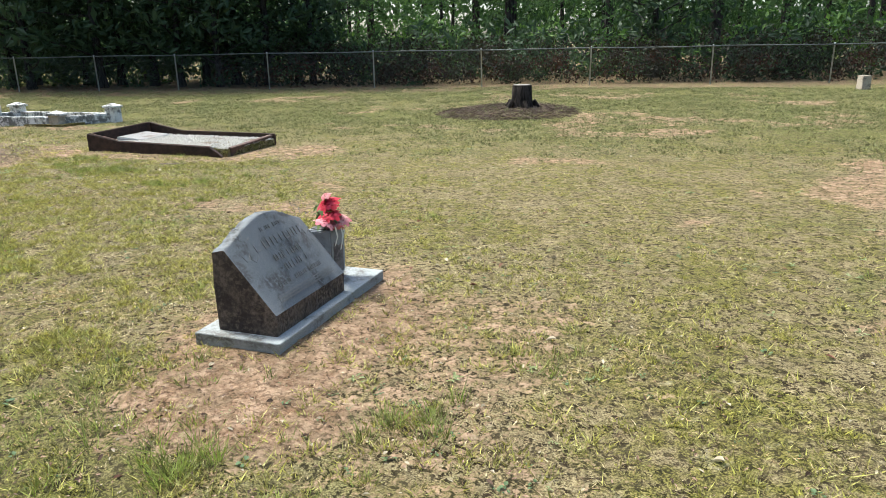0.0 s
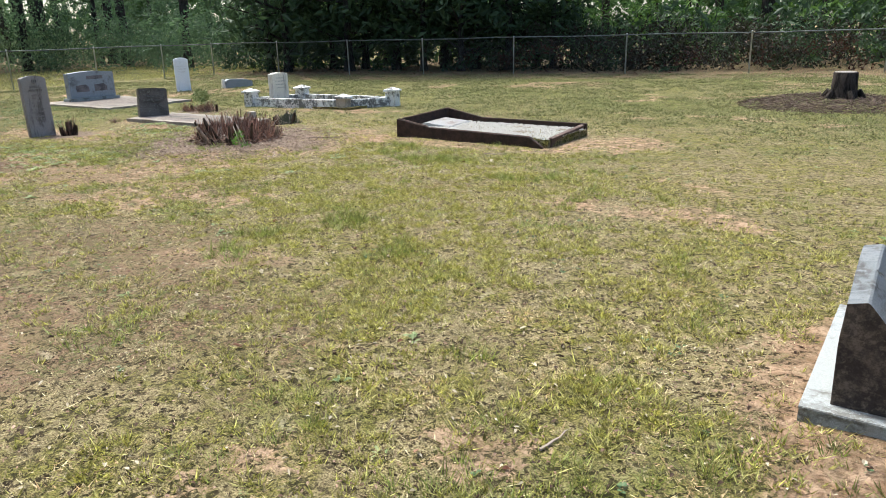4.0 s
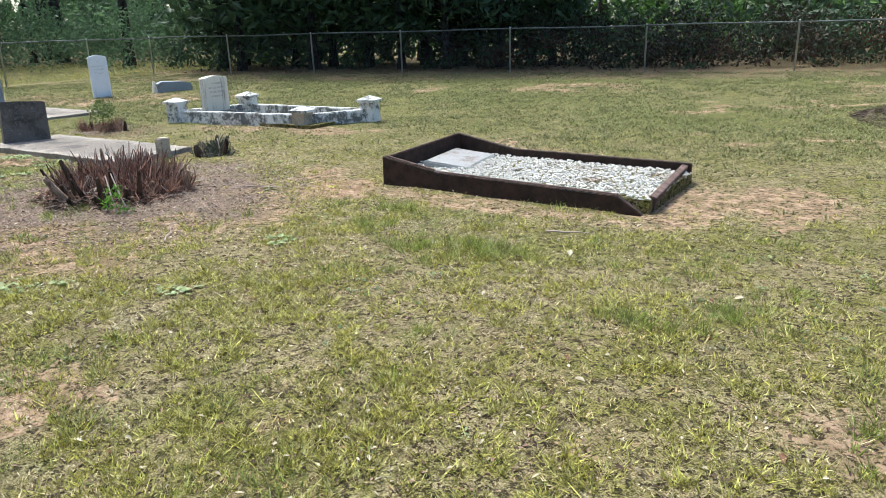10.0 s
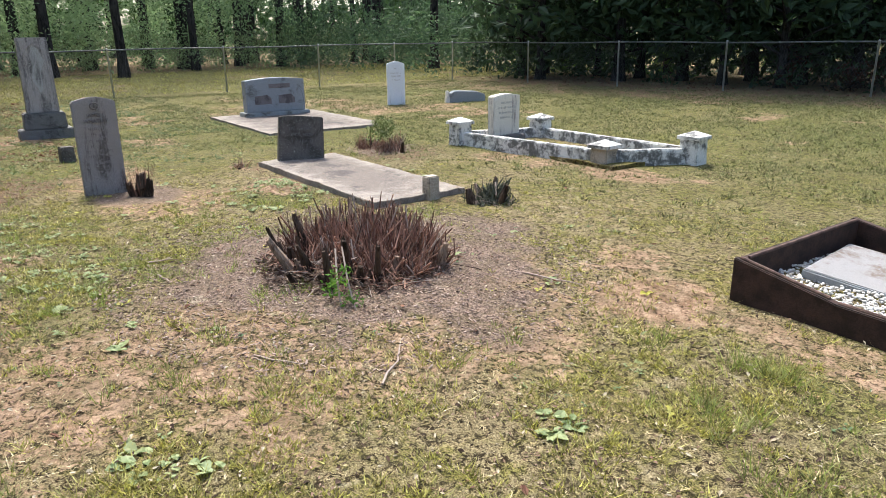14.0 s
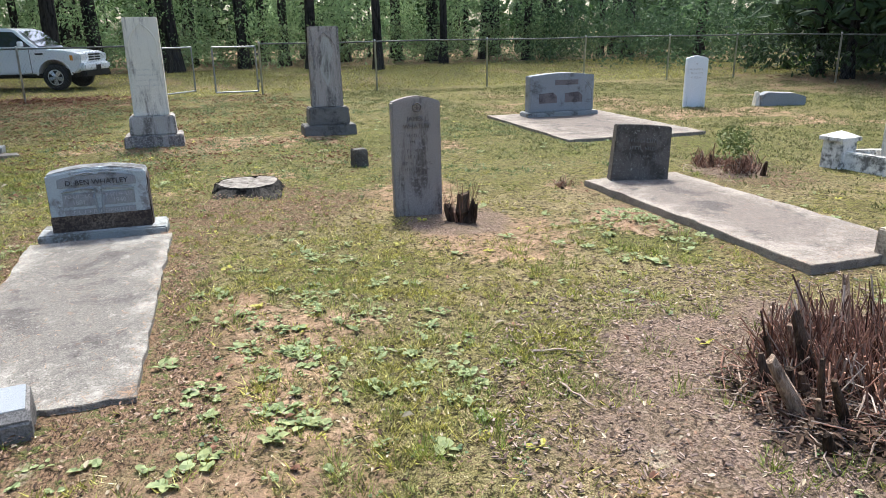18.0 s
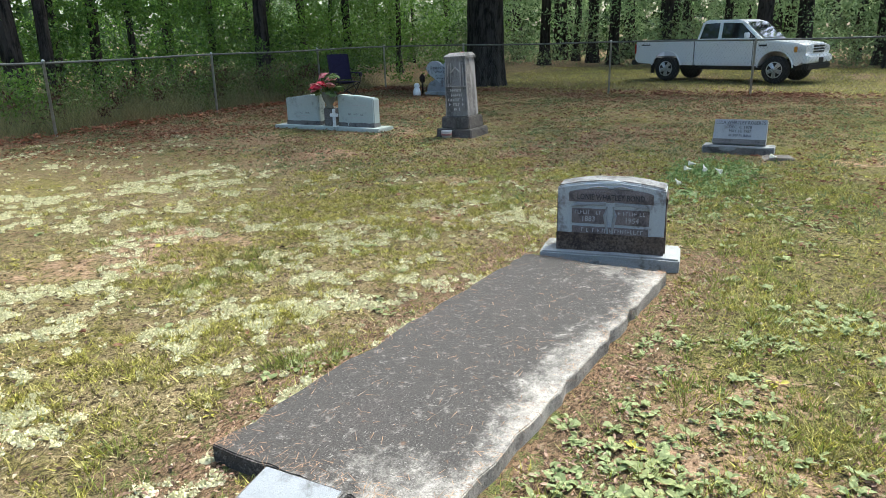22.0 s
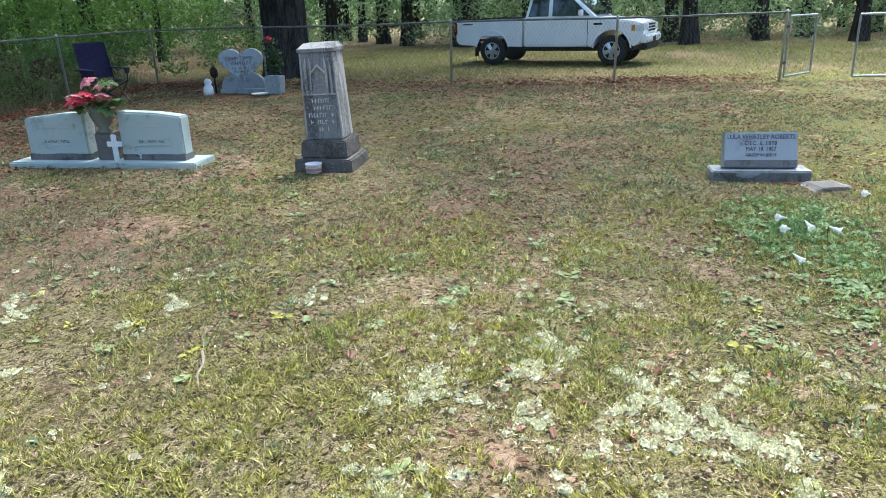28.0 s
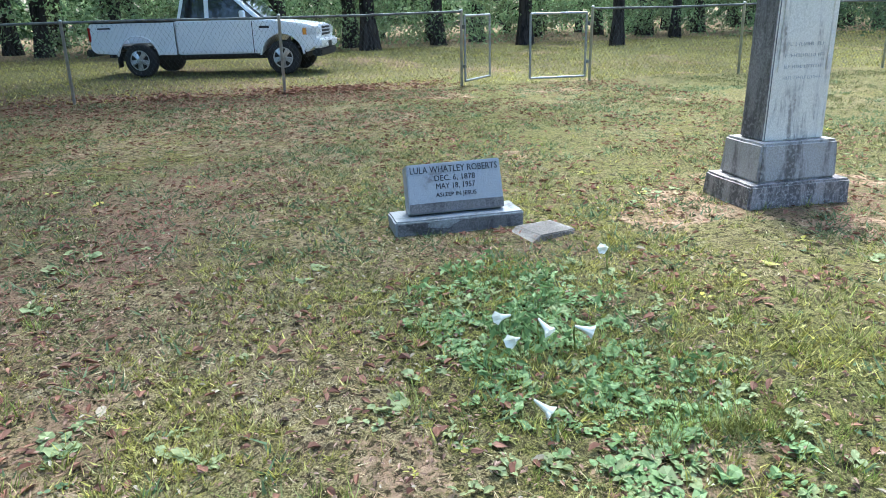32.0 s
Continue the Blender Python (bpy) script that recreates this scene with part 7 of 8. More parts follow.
SLABS = ((-14.65, -11.4, 11.68, 13.95), (-9.0, -6.08, 10.58, 11.72), (-8.85, -5.74, 5.80, 6.82), (-8.9, -5.66, 3.48, 4.50), (-2.83, -0.2, 11.2, 12.45),
         (-8.7, -5.9, 13.9, 14.75), (3.6, 4.18, 5.58, 6.87), (-14.0, -13.3, 5.9, 6.75), (-14.0, -13.45, 8.35, 9.25), (-14.15, -13.45, -0.42, 0.3), (-14.05, -13.5, -3.75, -1.52), (-13.66, -13.34, 3.6, 4.45))


def free_of_slabs(x, y):
    ok = np.ones(len(x), bool)
    for a, b, c, d in SLABS:
        ok &= ~((x > a) & (x < b) & (y > c) & (y < d))
    return ok


def sow(n, region, weight):
    """Random places in a region, thinned by a weight from 0 to 1."""
    x, y = gr.uniform(region[0], region[1], n), gr.uniform(region[2], region[3], n)
    k = (gr.random(n) < weight(x, y)) & free_of_slabs(x, y)
    return x[k], y[k]


WORN_LINE = ((5.2, 5.2), (3.4, 5.0), (1.6, 5.4), (0.6, 6.8), (-0.4, 8.2), (-1.8, 9.0), (-3.5, 9.0), (-5.0, 8.2), (-6.0, 6.8), (-6.2, 5.0), (-6.5, 3.4), (-7.2, 2.3), (-8.3, 1.9), (-9.7, 2.4), (-11.0, 3.3), (-11.8, 3.7))


def near_walk(x, y):
    """1 on the open lane between the graves, fading with distance."""
    d = np.full(np.shape(x), 1e9)
    for (ax, ay), (bx, by) in zip(WORN_LINE, WORN_LINE[1:]):
        t = np.clip(((x - ax) * (bx - ax) + (y - ay) * (by - ay)) / ((bx - ax) ** 2 + (by - ay) ** 2), 0, 1)
        d = np.minimum(d, np.hypot(x - ax - t * (bx - ax), y - ay - t * (by - ay)))
    return np.clip(1.35 - d / 4.5, 0.10, 1)


def lane(n, wide, weight):
    """Random places along the lane, thinning out to both sides."""
    seg = gr.integers(0, len(WORN_LINE) - 1, n)
    p = np.array(WORN_LINE)
    t = gr.uniform(-0.1, 1.1, n)
    q = p[seg] * (1 - t)[:, None] + p[seg + 1] * t[:, None] + gr.normal(0, wide, (n, 2))
    k = (gr.random(n) < weight(q[:, 0], q[:, 1])) & free_of_slabs(q[:, 0], q[:, 1])
    return q[k, 0], q[k, 1]


def blades(x, y, tall, wide, lean):
    """Thin triangles, one a blade."""
    n = len(x)
    z = height(x, y)
    a, b = gr.random(n) * math.tau, gr.random(n) * math.tau
    h, w = gr.uniform(*tall, n), gr.uniform(*wide, n)
    l = h * gr.uniform(*lean, n)
    p = np.stack([x, y, z - 0.004], 1)
    s = np.stack([np.cos(a) * w / 2, np.sin(a) * w / 2, np.zeros(n)], 1)
    t = p + np.stack([np.cos(b) * l, np.sin(b) * l, h], 1)
    return np.stack([p - s, p + s, t], 1).reshape(-1, 3)


def stuff(name, label, verts, k, material, category):
    return tagged(from_arrays(name, verts, k, material), label, category, kind="stuff")


YARD = (-21.8, 9.0, -7.6, 23.5)


def turf_weight(kind, fade=True):
    def weight(x, y):
        bare, litter, wood, lush = cover(x, y)
        rust = np.clip((field(x, y, 0.45, 11) - 0.58) / 0.1, 0, 1)
        open_ = (1 - 0.65 * rust) * np.clip(1 - 0.88 * bare - 0.62 * litter - 0.97 * wood, 0.02, 1)
        green = np.clip((0.4 * rough_field(x, y, 1.0, 5) + 0.35 * field(x, y, 0.28, 2) + 0.25 * field(x, y, 0.09, 8) - 0.41) / 0.09, 0.05, 1)
        k = near_walk(x, y) if fade else 1.0
        if kind == "dry":
            return open_ * k * (1.0 - 0.55 * green) * (1.0 - 0.65 * np.clip(lush, 0, 1)) * np.clip((field(x, y, 0.13, 1) * 0.6 + field(x, y, 0.4, 10) * 0.4 - 0.30) / 0.3, 0.15, 1) * np.clip((field(x, y, 0.06, 4) - 0.36) / 0.2, 0.12, 1)
        if kind == "green":
            return open_ * k * green * np.clip((field(x, y, 0.075, 6) - 0.34) / 0.2, 0.08, 1)
        return k * np.clip(lush + np.clip((field(x, y, 0.45, 3) - 0.74) / 0.1, 0, 1), 0, 1) * np.clip(open_ + 0.3, 0, 1)
    return weight


def tufts(x, y, per, spread, tall, wide, lean):
    """Clumps of blades that fan out from their middles."""
    n = len(x)
    big = np.repeat(gr.uniform(0.6, 1.25, n), per)
    cx, cy = np.repeat(x, per), np.repeat(y, per)
    m = len(cx)
    a, r = gr.random(m) * math.tau, gr.random(m) ** 0.7
    px, py = cx + np.cos(a) * r * spread * big, cy + np.sin(a) * r * spread * big
    h, w = gr.uniform(*tall, m) * big, gr.uniform(*wide, m)
    l = h * gr.uniform(*lean, m) * (0.3 + r)
    b = a + gr.normal(0, 0.7, m)
    p = np.stack([px, py, height(px, py) - 0.004], 1)
    c = gr.random(m) * math.tau
    s_ = np.stack([np.cos(c) * w / 2, np.sin(c) * w / 2, np.zeros(m)], 1)
    t = p + np.stack([np.cos(b) * l, np.sin(b) * l, h], 1)
    return np.stack([p - s_, p + s_, t], 1).reshape(-1, 3)


north = lambda x, y: np.clip((y - 11.5 + 0.35 * np.maximum(-x - 9, 0)) / 3.0, 0, 1)
stuff("dry_grass", "thin straw-coloured dead grass", blades(*lane(1650000, 1.6, turf_weight("dry", False)), (0.005, 0.020), (0.0035, 0.009), (0.8, 2.6)), 3, TURF_DRY, "grass")
stuff("dry_grass", "thin straw-coloured dead grass farther off", blades(*sow(560000, YARD, turf_weight("dry")), (0.010, 0.032), (0.005, 0.011), (1.0, 4.0)), 3, TURF_DRY, "grass")
stuff("green_grass", "short yellow-green spring grass", tufts(*lane(150000, 1.6, turf_weight("green", False)), 8, 0.028, (0.013, 0.046), (0.0045, 0.0105), (0.5, 1.8)), 3, TURF_GREEN, "grass")
stuff("green_grass", "short yellow-green spring grass farther off", tufts(*sow(80000, YARD, lambda x, y: turf_weight("green")(x, y) * (1 - north(x, y))), 9, 0.05, (0.014, 0.050), (0.005, 0.011), (0.4, 1.5)), 3, TURF_GREEN, "grass")
# olive blades stand in for tree shade towards the north fence
stuff("green_grass", "grass of the north side, tree shade put into its olive tone", tufts(*sow(60000, (-21, 12, 10, 27), lambda x, y: north(x, y) * np.clip((rough_field(x, y, 0.7, 3) - 0.34) / 0.15, 0.1, 1) * (y < 22 + 0.236 * (x + 21.15))), 7, 0.07, (0.015, 0.05), (0.009, 0.020), (0.4, 1.5)), 3, TURF_SHADE, "grass")
stuff("grass_tufts", "taller fresh green grass tufts", tufts(*lane(12000, 1.9, turf_weight("lush", False)), 22, 0.05, (0.02, 0.08), (0.003, 0.007), (0.3, 1.2)), 3, TURF_LUSH, "grass")
west = lambda x, y: np.clip((-9.0 - x) / 2.5, 0, 1)
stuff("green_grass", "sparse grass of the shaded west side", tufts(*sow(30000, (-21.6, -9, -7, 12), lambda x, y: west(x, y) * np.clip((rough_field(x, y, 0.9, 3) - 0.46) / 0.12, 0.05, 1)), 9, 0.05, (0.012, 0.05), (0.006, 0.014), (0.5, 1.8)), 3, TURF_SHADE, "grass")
stuff("grass_tufts", "darker green weeds of the shaded west side", tufts(*sow(14000, (-21.6, -9, -7, 12), lambda x, y: west(x, y) * np.clip((rough_field(x, y, 0.7, 6) - 0.48) / 0.12, 0.04, 1)), 9, 0.06, (0.012, 0.05), (0.008, 0.018), (0.7, 2.2)), 3, WEED_DARK, "weeds")
far_x, far_y = sow(75000, (-34.5, -21.6, -7, 28), lambda x, y: 0.35 + 0.6 * field(x, y, 1.6, 6))
stuff("verge_grass", "rough grass of the parking strip", blades(far_x, far_y, (0.02, 0.08), (0.012, 0.028), (0.5, 2.0)), 3, TURF_GREEN, "grass")
wx = gr.uniform(-21.5, 6, 60000)
wy = fence_y(wx) - 0.06 - np.abs(gr.normal(0, 1.0, 60000))
wk = gr.random(60000) < np.clip((rough_field(wx, wy, 0.8, 2) - 0.36) / 0.2, 0.06, 1)
stuff("tall_weeds", "tall dry-tipped weeds behind the south fence", blades(wx[wk], wy[wk], (0.08, 0.62), (0.004, 0.011), (0.1, 1.0)), 3, TALL_WEED, "weeds")
nd_x, nd_y = lane(240000, 2.0, lambda x, y: np.clip(cover(x, y)[1] + 0.16 + 0.75 * cover(x, y)[0], 0, 1))
nx2, ny2 = sow(130000, (-21.5, -9, -7.5, 6), lambda x, y: cover(x, y)[1] * 0.8)
stuff("pine_needles", "matted brown needles in the shaded corner", blades(nx2, ny2, (0.004, 0.016), (0.004, 0.008), (2.0, 7.0)), 3, NEEDLE, "needles")
stuff("pine_needles", "scattered rust-brown pine needles", blades(nd_x, nd_y, (0.003, 0.014), (0.002, 0.004), (3.0, 8.0)), 3, NEEDLE, "needles")


def rosettes(x, y, leaves, length, material, label, name, rise=(0.15, 0.7), ratio=0.5):
    """Low weeds: broad folded leaves round a crown."""
    n = len(x)
    x, y = np.repeat(x, leaves), np.repeat(y, leaves)
    big = np.repeat(gr.uniform(*length, n), leaves)
    m = len(x)
    a = gr.random(m) * math.tau
    l = big * gr.uniform(0.55, 1.15, m)
    up = gr.uniform(*rise, m)
    w = l * ratio * gr.uniform(0.7, 1.2, m) / 2
    x, y = x + gr.normal(0, 0.013, m), y + gr.normal(0, 0.013, m)
    p = np.stack([x, y, height(x, y)], 1)
    flat = np.stack([np.cos(a), np.sin(a), np.zeros(m)], 1)
    side = np.stack([-np.sin(a), np.cos(a), gr.uniform(-0.5, 0.5, m)], 1)
    bend = gr.normal(0, 0.10, m)

    def at(t, s, lift):
        z = l * up * (t - 0.62 * t * t) + 0.004 + lift * l
        return p + flat * (l * t)[:, None] + side * (w * s + l * bend * t * t)[:, None] + np.array([0, 0, 1.0]) * z[:, None]

    base, tip = at(0.12, 0, 0), at(1.0, 0, 0)
    l1, r1, l2, r2 = at(0.36, 0.85, 0.06), at(0.36, -0.85, 0.06), at(0.70, 0.82, 0.05), at(0.70, -0.82, 0.05)
    m1 = at(0.55, 0, -0.01)
    v = np.stack([base, l1, m1, base, m1, r1, l1, l2, m1, r1, m1, r2, l2, tip, m1, r2, m1, tip], 1).reshape(-1, 3)
    return stuff(name, label, v, 3, material, "weeds")


def weed_weight(scale, cut, seed, extra):
    return lambda x, y: np.clip((field(x, y, scale, seed) - cut) / 0.15, 0, 1) * 0.7 * near_walk(x, y) + extra * cover(x, y)[3] * (near_walk(x, y) > 0.3)


lush_zone = lambda x, y: np.clip(strip(x, y, -8.2, -4.9, 4.75, 5.6, 0.35) + spot(x, y, -7.3, 10.1, 0.7, 0.5) + 0.2 * spot(x, y, -11.9, 4.1, 1.0, 0.75) + 0.22 * spot(x, y, -10.2, 4.4, 1.0, 1.0) + 0.4 * spot(x, y, -6.3, 7.7, 1.6, 0.7), 0, 1)
west_zone = lambda x, y: np.clip((-1.5 - x) / 3, 0, 1) * np.clip((14 - y) / 3, 0, 1) * np.clip((x + 19) / 3, 0, 1)
rosettes(*sow(27000, (-14, -4.4, -2, 11.5), lambda x, y: lush_zone(x, y) * 0.9 * np.clip((field(x, y, 0.25, 5) - 0.32) / 0.2, 0, 1)), 8, (0.016, 0.058), WEED, "broad green weed leaves between the graves", "broadleaf_weeds", (0.3, 1.2), 0.58)
rosettes(*sow(2400, (-16, 5.5, -4, 12.5), lambda x, y: west_zone(x, y) * np.clip((rough_field(x, y, 1.2, 6) - 0.38) / 0.2, 0.06, 1) * np.clip((field(x, y, 0.3, 7) - 0.42) / 0.2, 0.05, 1)), 6, (0.02, 0.075), WEED, "scattered broad-leaved weeds", "broadleaf_weeds", (0.1, 0.7), 0.74)
rosettes(*sow(900, (-16, 5.5, -4, 12.5), lambda x, y: west_zone(x, y) * 0.5), 5, (0.02, 0.07), WEED_YELLOW, "yellowing broad weeds", "broadleaf_weeds", (0.1, 0.6), 0.5)
# the larger clumps that stand out one by one
CLUMPS = ((-6.06, 7.25), (-6.02, 7.53), (-5.16, 6.93), (-5.72, 7.04), (-5.42, 7.35), (-5.28, 6.48), (-6.05, 9.48), (-6.68, 9.87), (-7.22, 3.19), (-6.57, 3.17), (-6.46, 3.35), (5.09, 5.26),
          (3.34, 4.24), (5.64, 5.83), (-0.72, 6.39), (1.49, 7.46), (1.18, 6.57), (-11.5, 2.25), (-10.95, 2.55), (-10.7, 3.37), (-10.66, 3.94), (-10.47, 2.5), (-10.28, 3.4), (-11.09, 1.43), (-10.59, 1.89),
          (-10.14, 4.34), (-10.08, 3.44), (-10.9, 4.11), (-11.44, 3.27), (-11.37, 2.6), (-3.14, 7.9), (-2.96, 8.09), (-2.13, 8.47), (-2.3, 9.38))
cl = np.repeat(np.array(CLUMPS), 6, 0) + gr.normal(0, 0.075, (6 * len(CLUMPS), 2))
few = cl[cl[:, 0] > 0]
rosettes(few[:, 0], few[:, 1], 6, (0.010, 0.030), WEED_DARK, "small weed clumps in the open grass", "broadleaf_weeds", (0.1, 0.7), 0.6)
cl = cl[cl[:, 0] <= 0]
rosettes(cl[:, 0], cl[:, 1], 5, (0.025, 0.075), WEED, "large pale-veined weed clumps in the thin grass", "broadleaf_weeds", (0.1, 0.6), 0.75)
GREENS = ((-0.43, 6.47), (-0.09, 7.06), (0.84, 6.63), (-1.04, 9.82), (-0.86, 9.85), (0.25, 9.18), (0.68, 9.42), (-2.13, 10.54), (4.29, 4.65), (-11.0, 4.4), (-0.15, 5.91), (-6.5, 3.2), (5.05, 5.3), (-2.0, 10.0), (-1.5, 9.7))
gt = np.repeat(np.array(GREENS), 9, 0) + gr.normal(0, 0.09, (9 * len(GREENS), 2))
stuff("grass_tufts", "bright fresh grass clumps standing above the rest", tufts(gt[:, 0], gt[:, 1], 42, 0.06, (0.03, 0.12), (0.003, 0.007), (0.3, 1.1)), 3, TURF_LUSH, "grass")
rosettes(*sow(13000, (-14, 7, -4, 13), weed_weight(0.5, 0.66, 7, 0.25)), 5, (0.010, 0.026), WEED_DARK, "low patches of clover", "clover", (0.2, 1.0), 0.8)
rosettes(*sow(1100, (-3, 8.5, 1.5, 14), lambda x, y: np.clip((field(x, y, 0.8, 8) - 0.55) / 0.2, 0, 1) * 0.5), 6, (0.02, 0.06), WEED, "small weeds in the open grass", "broadleaf_weeds", (0.2, 0.8), 0.35)


def lichen_zone(x, y):
    zone = np.clip(1.35 - np.hypot((x + 7.0) / 3.6, (y - 0.5) / 3.3), 0, 1)
    zone = np.maximum(zone, 0.60 * np.clip(1.3 - np.hypot((x + 9.3) / 3.0, (y - 2.0) / 1.6), 0, 1))
    zone = np.maximum(zone, 0.34 * np.clip(1.3 - np.hypot((x + 10.2) / 2.2, (y + 4.2) / 1.3), 0, 1))
    return np.clip(zone * 1.5, 0, 1) * np.clip((x + 10.9) / 1.2 + 1.5 * (y < -2.5), 0.03, 1) * np.clip((rough_field(x, y, 0.8, 4) - 0.36) / 0.20, 0.06, 0.8)


def lumps(x, y, per, spread, size):
    """Heaps of small knobbly domes, twenty triangles each."""
    bm = bmesh.new()
    bmesh.ops.create_icosphere(bm, subdivisions=1, radius=1)
    ball = np.array([v.co[:] for v in bm.verts])
    tri = np.array([[v.index for v in f.verts] for f in bm.faces])
    bm.free()
    n = len(x)
    big = np.repeat(gr.uniform(0.5, 1.3, n), per)
    cx, cy = np.repeat(x, per), np.repeat(y, per)
    m = len(cx)
    a, r = gr.random(m) * math.tau, gr.random(m) ** 0.6
    px, py = cx + np.cos(a) * r * spread * big, cy + np.sin(a) * r * spread * big
    rad = size if np.ndim(size) else gr.uniform(*size, m) * (1.25 - 0.6 * r)
    pz = height(px, py)
    v = ball[None] * (1 + gr.uniform(-0.34, 0.34, (m, 12, 1))) * rad[:, None, None] * [1.0, 1.0, 0.30]
    v = v + np.stack([px, py, pz], 1)[:, None]
    return v[:, tri].reshape(-1, 3)


def fuzz(x, y, R, per):
    """Low cushions covered with fine branching tips; returns tips and cushion points."""
    n = len(x)
    c = np.stack([x, y, height(x, y)], 1)
    rr, cc = np.repeat(R, per), np.repeat(c, per, 0)
    m = len(rr)
    a, u = gr.random(m) * math.tau, np.clip(np.abs(gr.normal(0, 0.50, m)) + 0.06, 0, 1.6)
    lobed = 1 + 0.22 * np.sin(3 * a + np.repeat(gr.random(n) * 6, per)) + 0.12 * np.sin(7 * a)
    o = np.stack([np.cos(a) * u * lobed, np.sin(a) * u * lobed, 0.30 * np.sqrt(np.clip(1.02 - u * u, 0.02, 1))], 1)
    p = cc + o * rr[:, None] + gr.normal(0, 0.003, (m, 3))
    d = o * [0.8, 0.8, 2.2] + gr.normal(0, 0.55, (m, 3))
    d /= np.linalg.norm(d, axis=1, keepdims=True)
    s = np.cross(d, gr.normal(size=(m, 3)))
    s /= np.linalg.norm(s, axis=1, keepdims=True)
    l, w = gr.uniform(0.006, 0.015, m)[:, None], gr.uniform(0.004, 0.009, m)[:, None]
    return np.stack([p - s * w, p + s * w, p + d * l], 1).reshape(-1, 3)


mats_ = lambda x, y: np.clip((0.42 * field(x, y, 0.23, 2) + 0.38 * field(x, y, 0.115, 7) + 0.20 * field(x, y, 0.05, 9) - 0.668 + 0.15 * lichen_zone(x, y)) / 0.05, 0, 1) * np.clip(lichen_zone(x, y) * 2.5, 0, 1)
lx, ly = sow(62000, (-13.5, -3.4, -6.2, 4.4), mats_)
puff = 0.020 + 0.026 * gr.random(len(lx))
lx2, ly2 = sow(2600, (-13.5, -3.4, -6.2, 4.4), lambda x, y: lichen_zone(x, y))
lx, ly, puff = np.concatenate([lx, lx2]), np.concatenate([ly, ly2]), np.concatenate([puff, 0.010 + 0.018 * gr.random(len(lx2))])
cap = tagged(from_arrays("lichen_cap", fuzz(np.array([-9.53, -9.49]), np.array([3.85, 3.89]), np.array([0.05, 0.035]), 320) + [0, 0, 0.10], 3, LICHEN), "pale lichen tuft growing on the stub", "lichen", kind="stuff")
stuff("lichen", "puffs of pale reindeer lichen in the grass", np.concatenate([fuzz(lx, ly, puff, 30), lumps(lx, ly, 1, 0.0, puff * 0.68)]), 3, LICHEN, "lichen")


def flakes(x, y, size, material, label, name, lift=0.02):
    """Curled dead leaves."""
    n = len(x)
    z = height(x, y) + gr.uniform(0.002, lift, n)
    a, l = gr.random(n) * math.tau, gr.uniform(*size, n)
    w = l * gr.uniform(0.35, 0.6, n)
    u = np.stack([np.cos(a), np.sin(a), gr.uniform(-0.4, 0.4, n)], 1) * (l / 2)[:, None]
    v = np.stack([-np.sin(a), np.cos(a), gr.uniform(-0.4, 0.4, n)], 1) * (w / 2)[:, None]
    p = np.stack([x, y, z], 1)
    up = np.array([0, 0, 1.0]) * (w * gr.uniform(0.1, 0.5, n))[:, None]
    rim = [p - u, p - u * 0.3 - v * gr.uniform(0.6, 1.1, n)[:, None] + up, p + u * 0.45 - v * 0.75 + up, p + u, p + u * 0.3 + v * gr.uniform(0.6, 1.1, n)[:, None] + up, p - u * 0.45 + v * 0.8 + up]
    q = np.stack([w_ for i in range(1, 5) for w_ in (rim[0], rim[i], rim[i + 1])], 1).reshape(-1, 3)
    return stuff(name, label, q, 3, material, "leaves")


flakes(*sow(52000, (-24.0, -6, -9, 8), lambda x, y: np.clip(strip(x, y, -22.6, -20.4, -7.6, 5.4, 0.7) + np.exp(-((y - fence_y(x) - 0.15) / 0.42) ** 2) * (x > -22) + 0.22 * spot(x, y, -15.5, -5.0, 4.5, 1.8, 1.4) + 0.12 * np.clip((-10.5 - x) / 3, 0, 1) * np.clip((4.6 - y) / 2, 0, 1), 0, 1)), (0.025, 0.065), DEAD_LEAF, "red-brown fallen leaves drifted along the fence", "fallen_leaves")
flakes(*sow(5200, (-14, 7, -4, 13), lambda x, y: near_walk(x, y) * (0.10 + 0.5 * cover(x, y)[1])), (0.02, 0.06), DEAD_LEAF, "scattered brown leaves", "fallen_leaves")
flakes(*sow(1500, (-14, 7, -4, 13), lambda x, y: near_walk(x, y) * 0.20), (0.025, 0.07), PALE_LEAF, "bleached pale leaves in the grass", "fallen_leaves")
flakes(*sow(2600, (-21, 6, 20, 27), lambda x, y: np.clip((y - 21.6 - 0.236 * (x + 21.15)) / 1.2, 0, 1)), (0.05, 0.12), DEAD_LEAF, "leaf litter under the north fence", "fallen_leaves")


DARK_BIT = leafy("dark_bark_bit", ((0.03, 0.02, 0.014), (0.12, 0.075, 0.05), (0.07, 0.04, 0.028)), 2.0, 0.9, 0.0)
flakes(*lane(13000, 1.9, lambda x, y: 0.25 + 0.5 * field(x, y, 0.5, 3)), (0.010, 0.032), PALE_LEAF, "small bleached leaf scraps in the grass", "leaf_scraps")
flakes(*lane(21000, 1.9, lambda x, y: 0.25 + 0.5 * field(x, y, 0.6, 9)), (0.010, 0.035), DARK_BIT, "small dark bark scraps in the grass", "bark_scraps")


# dark bits that paint the black shade in the shrub's hollow
flakes(*sow(9000, (-5.5, -3.9, 8.9, 10.5), lambda x, y: spot(x, y, -4.62, 9.62, 0.52, 0.5, 0.5)), (0.02, 0.06), DARK_BIT, "black leaf mould heaped under the pruned shrub", "leaf_mould", 0.05)
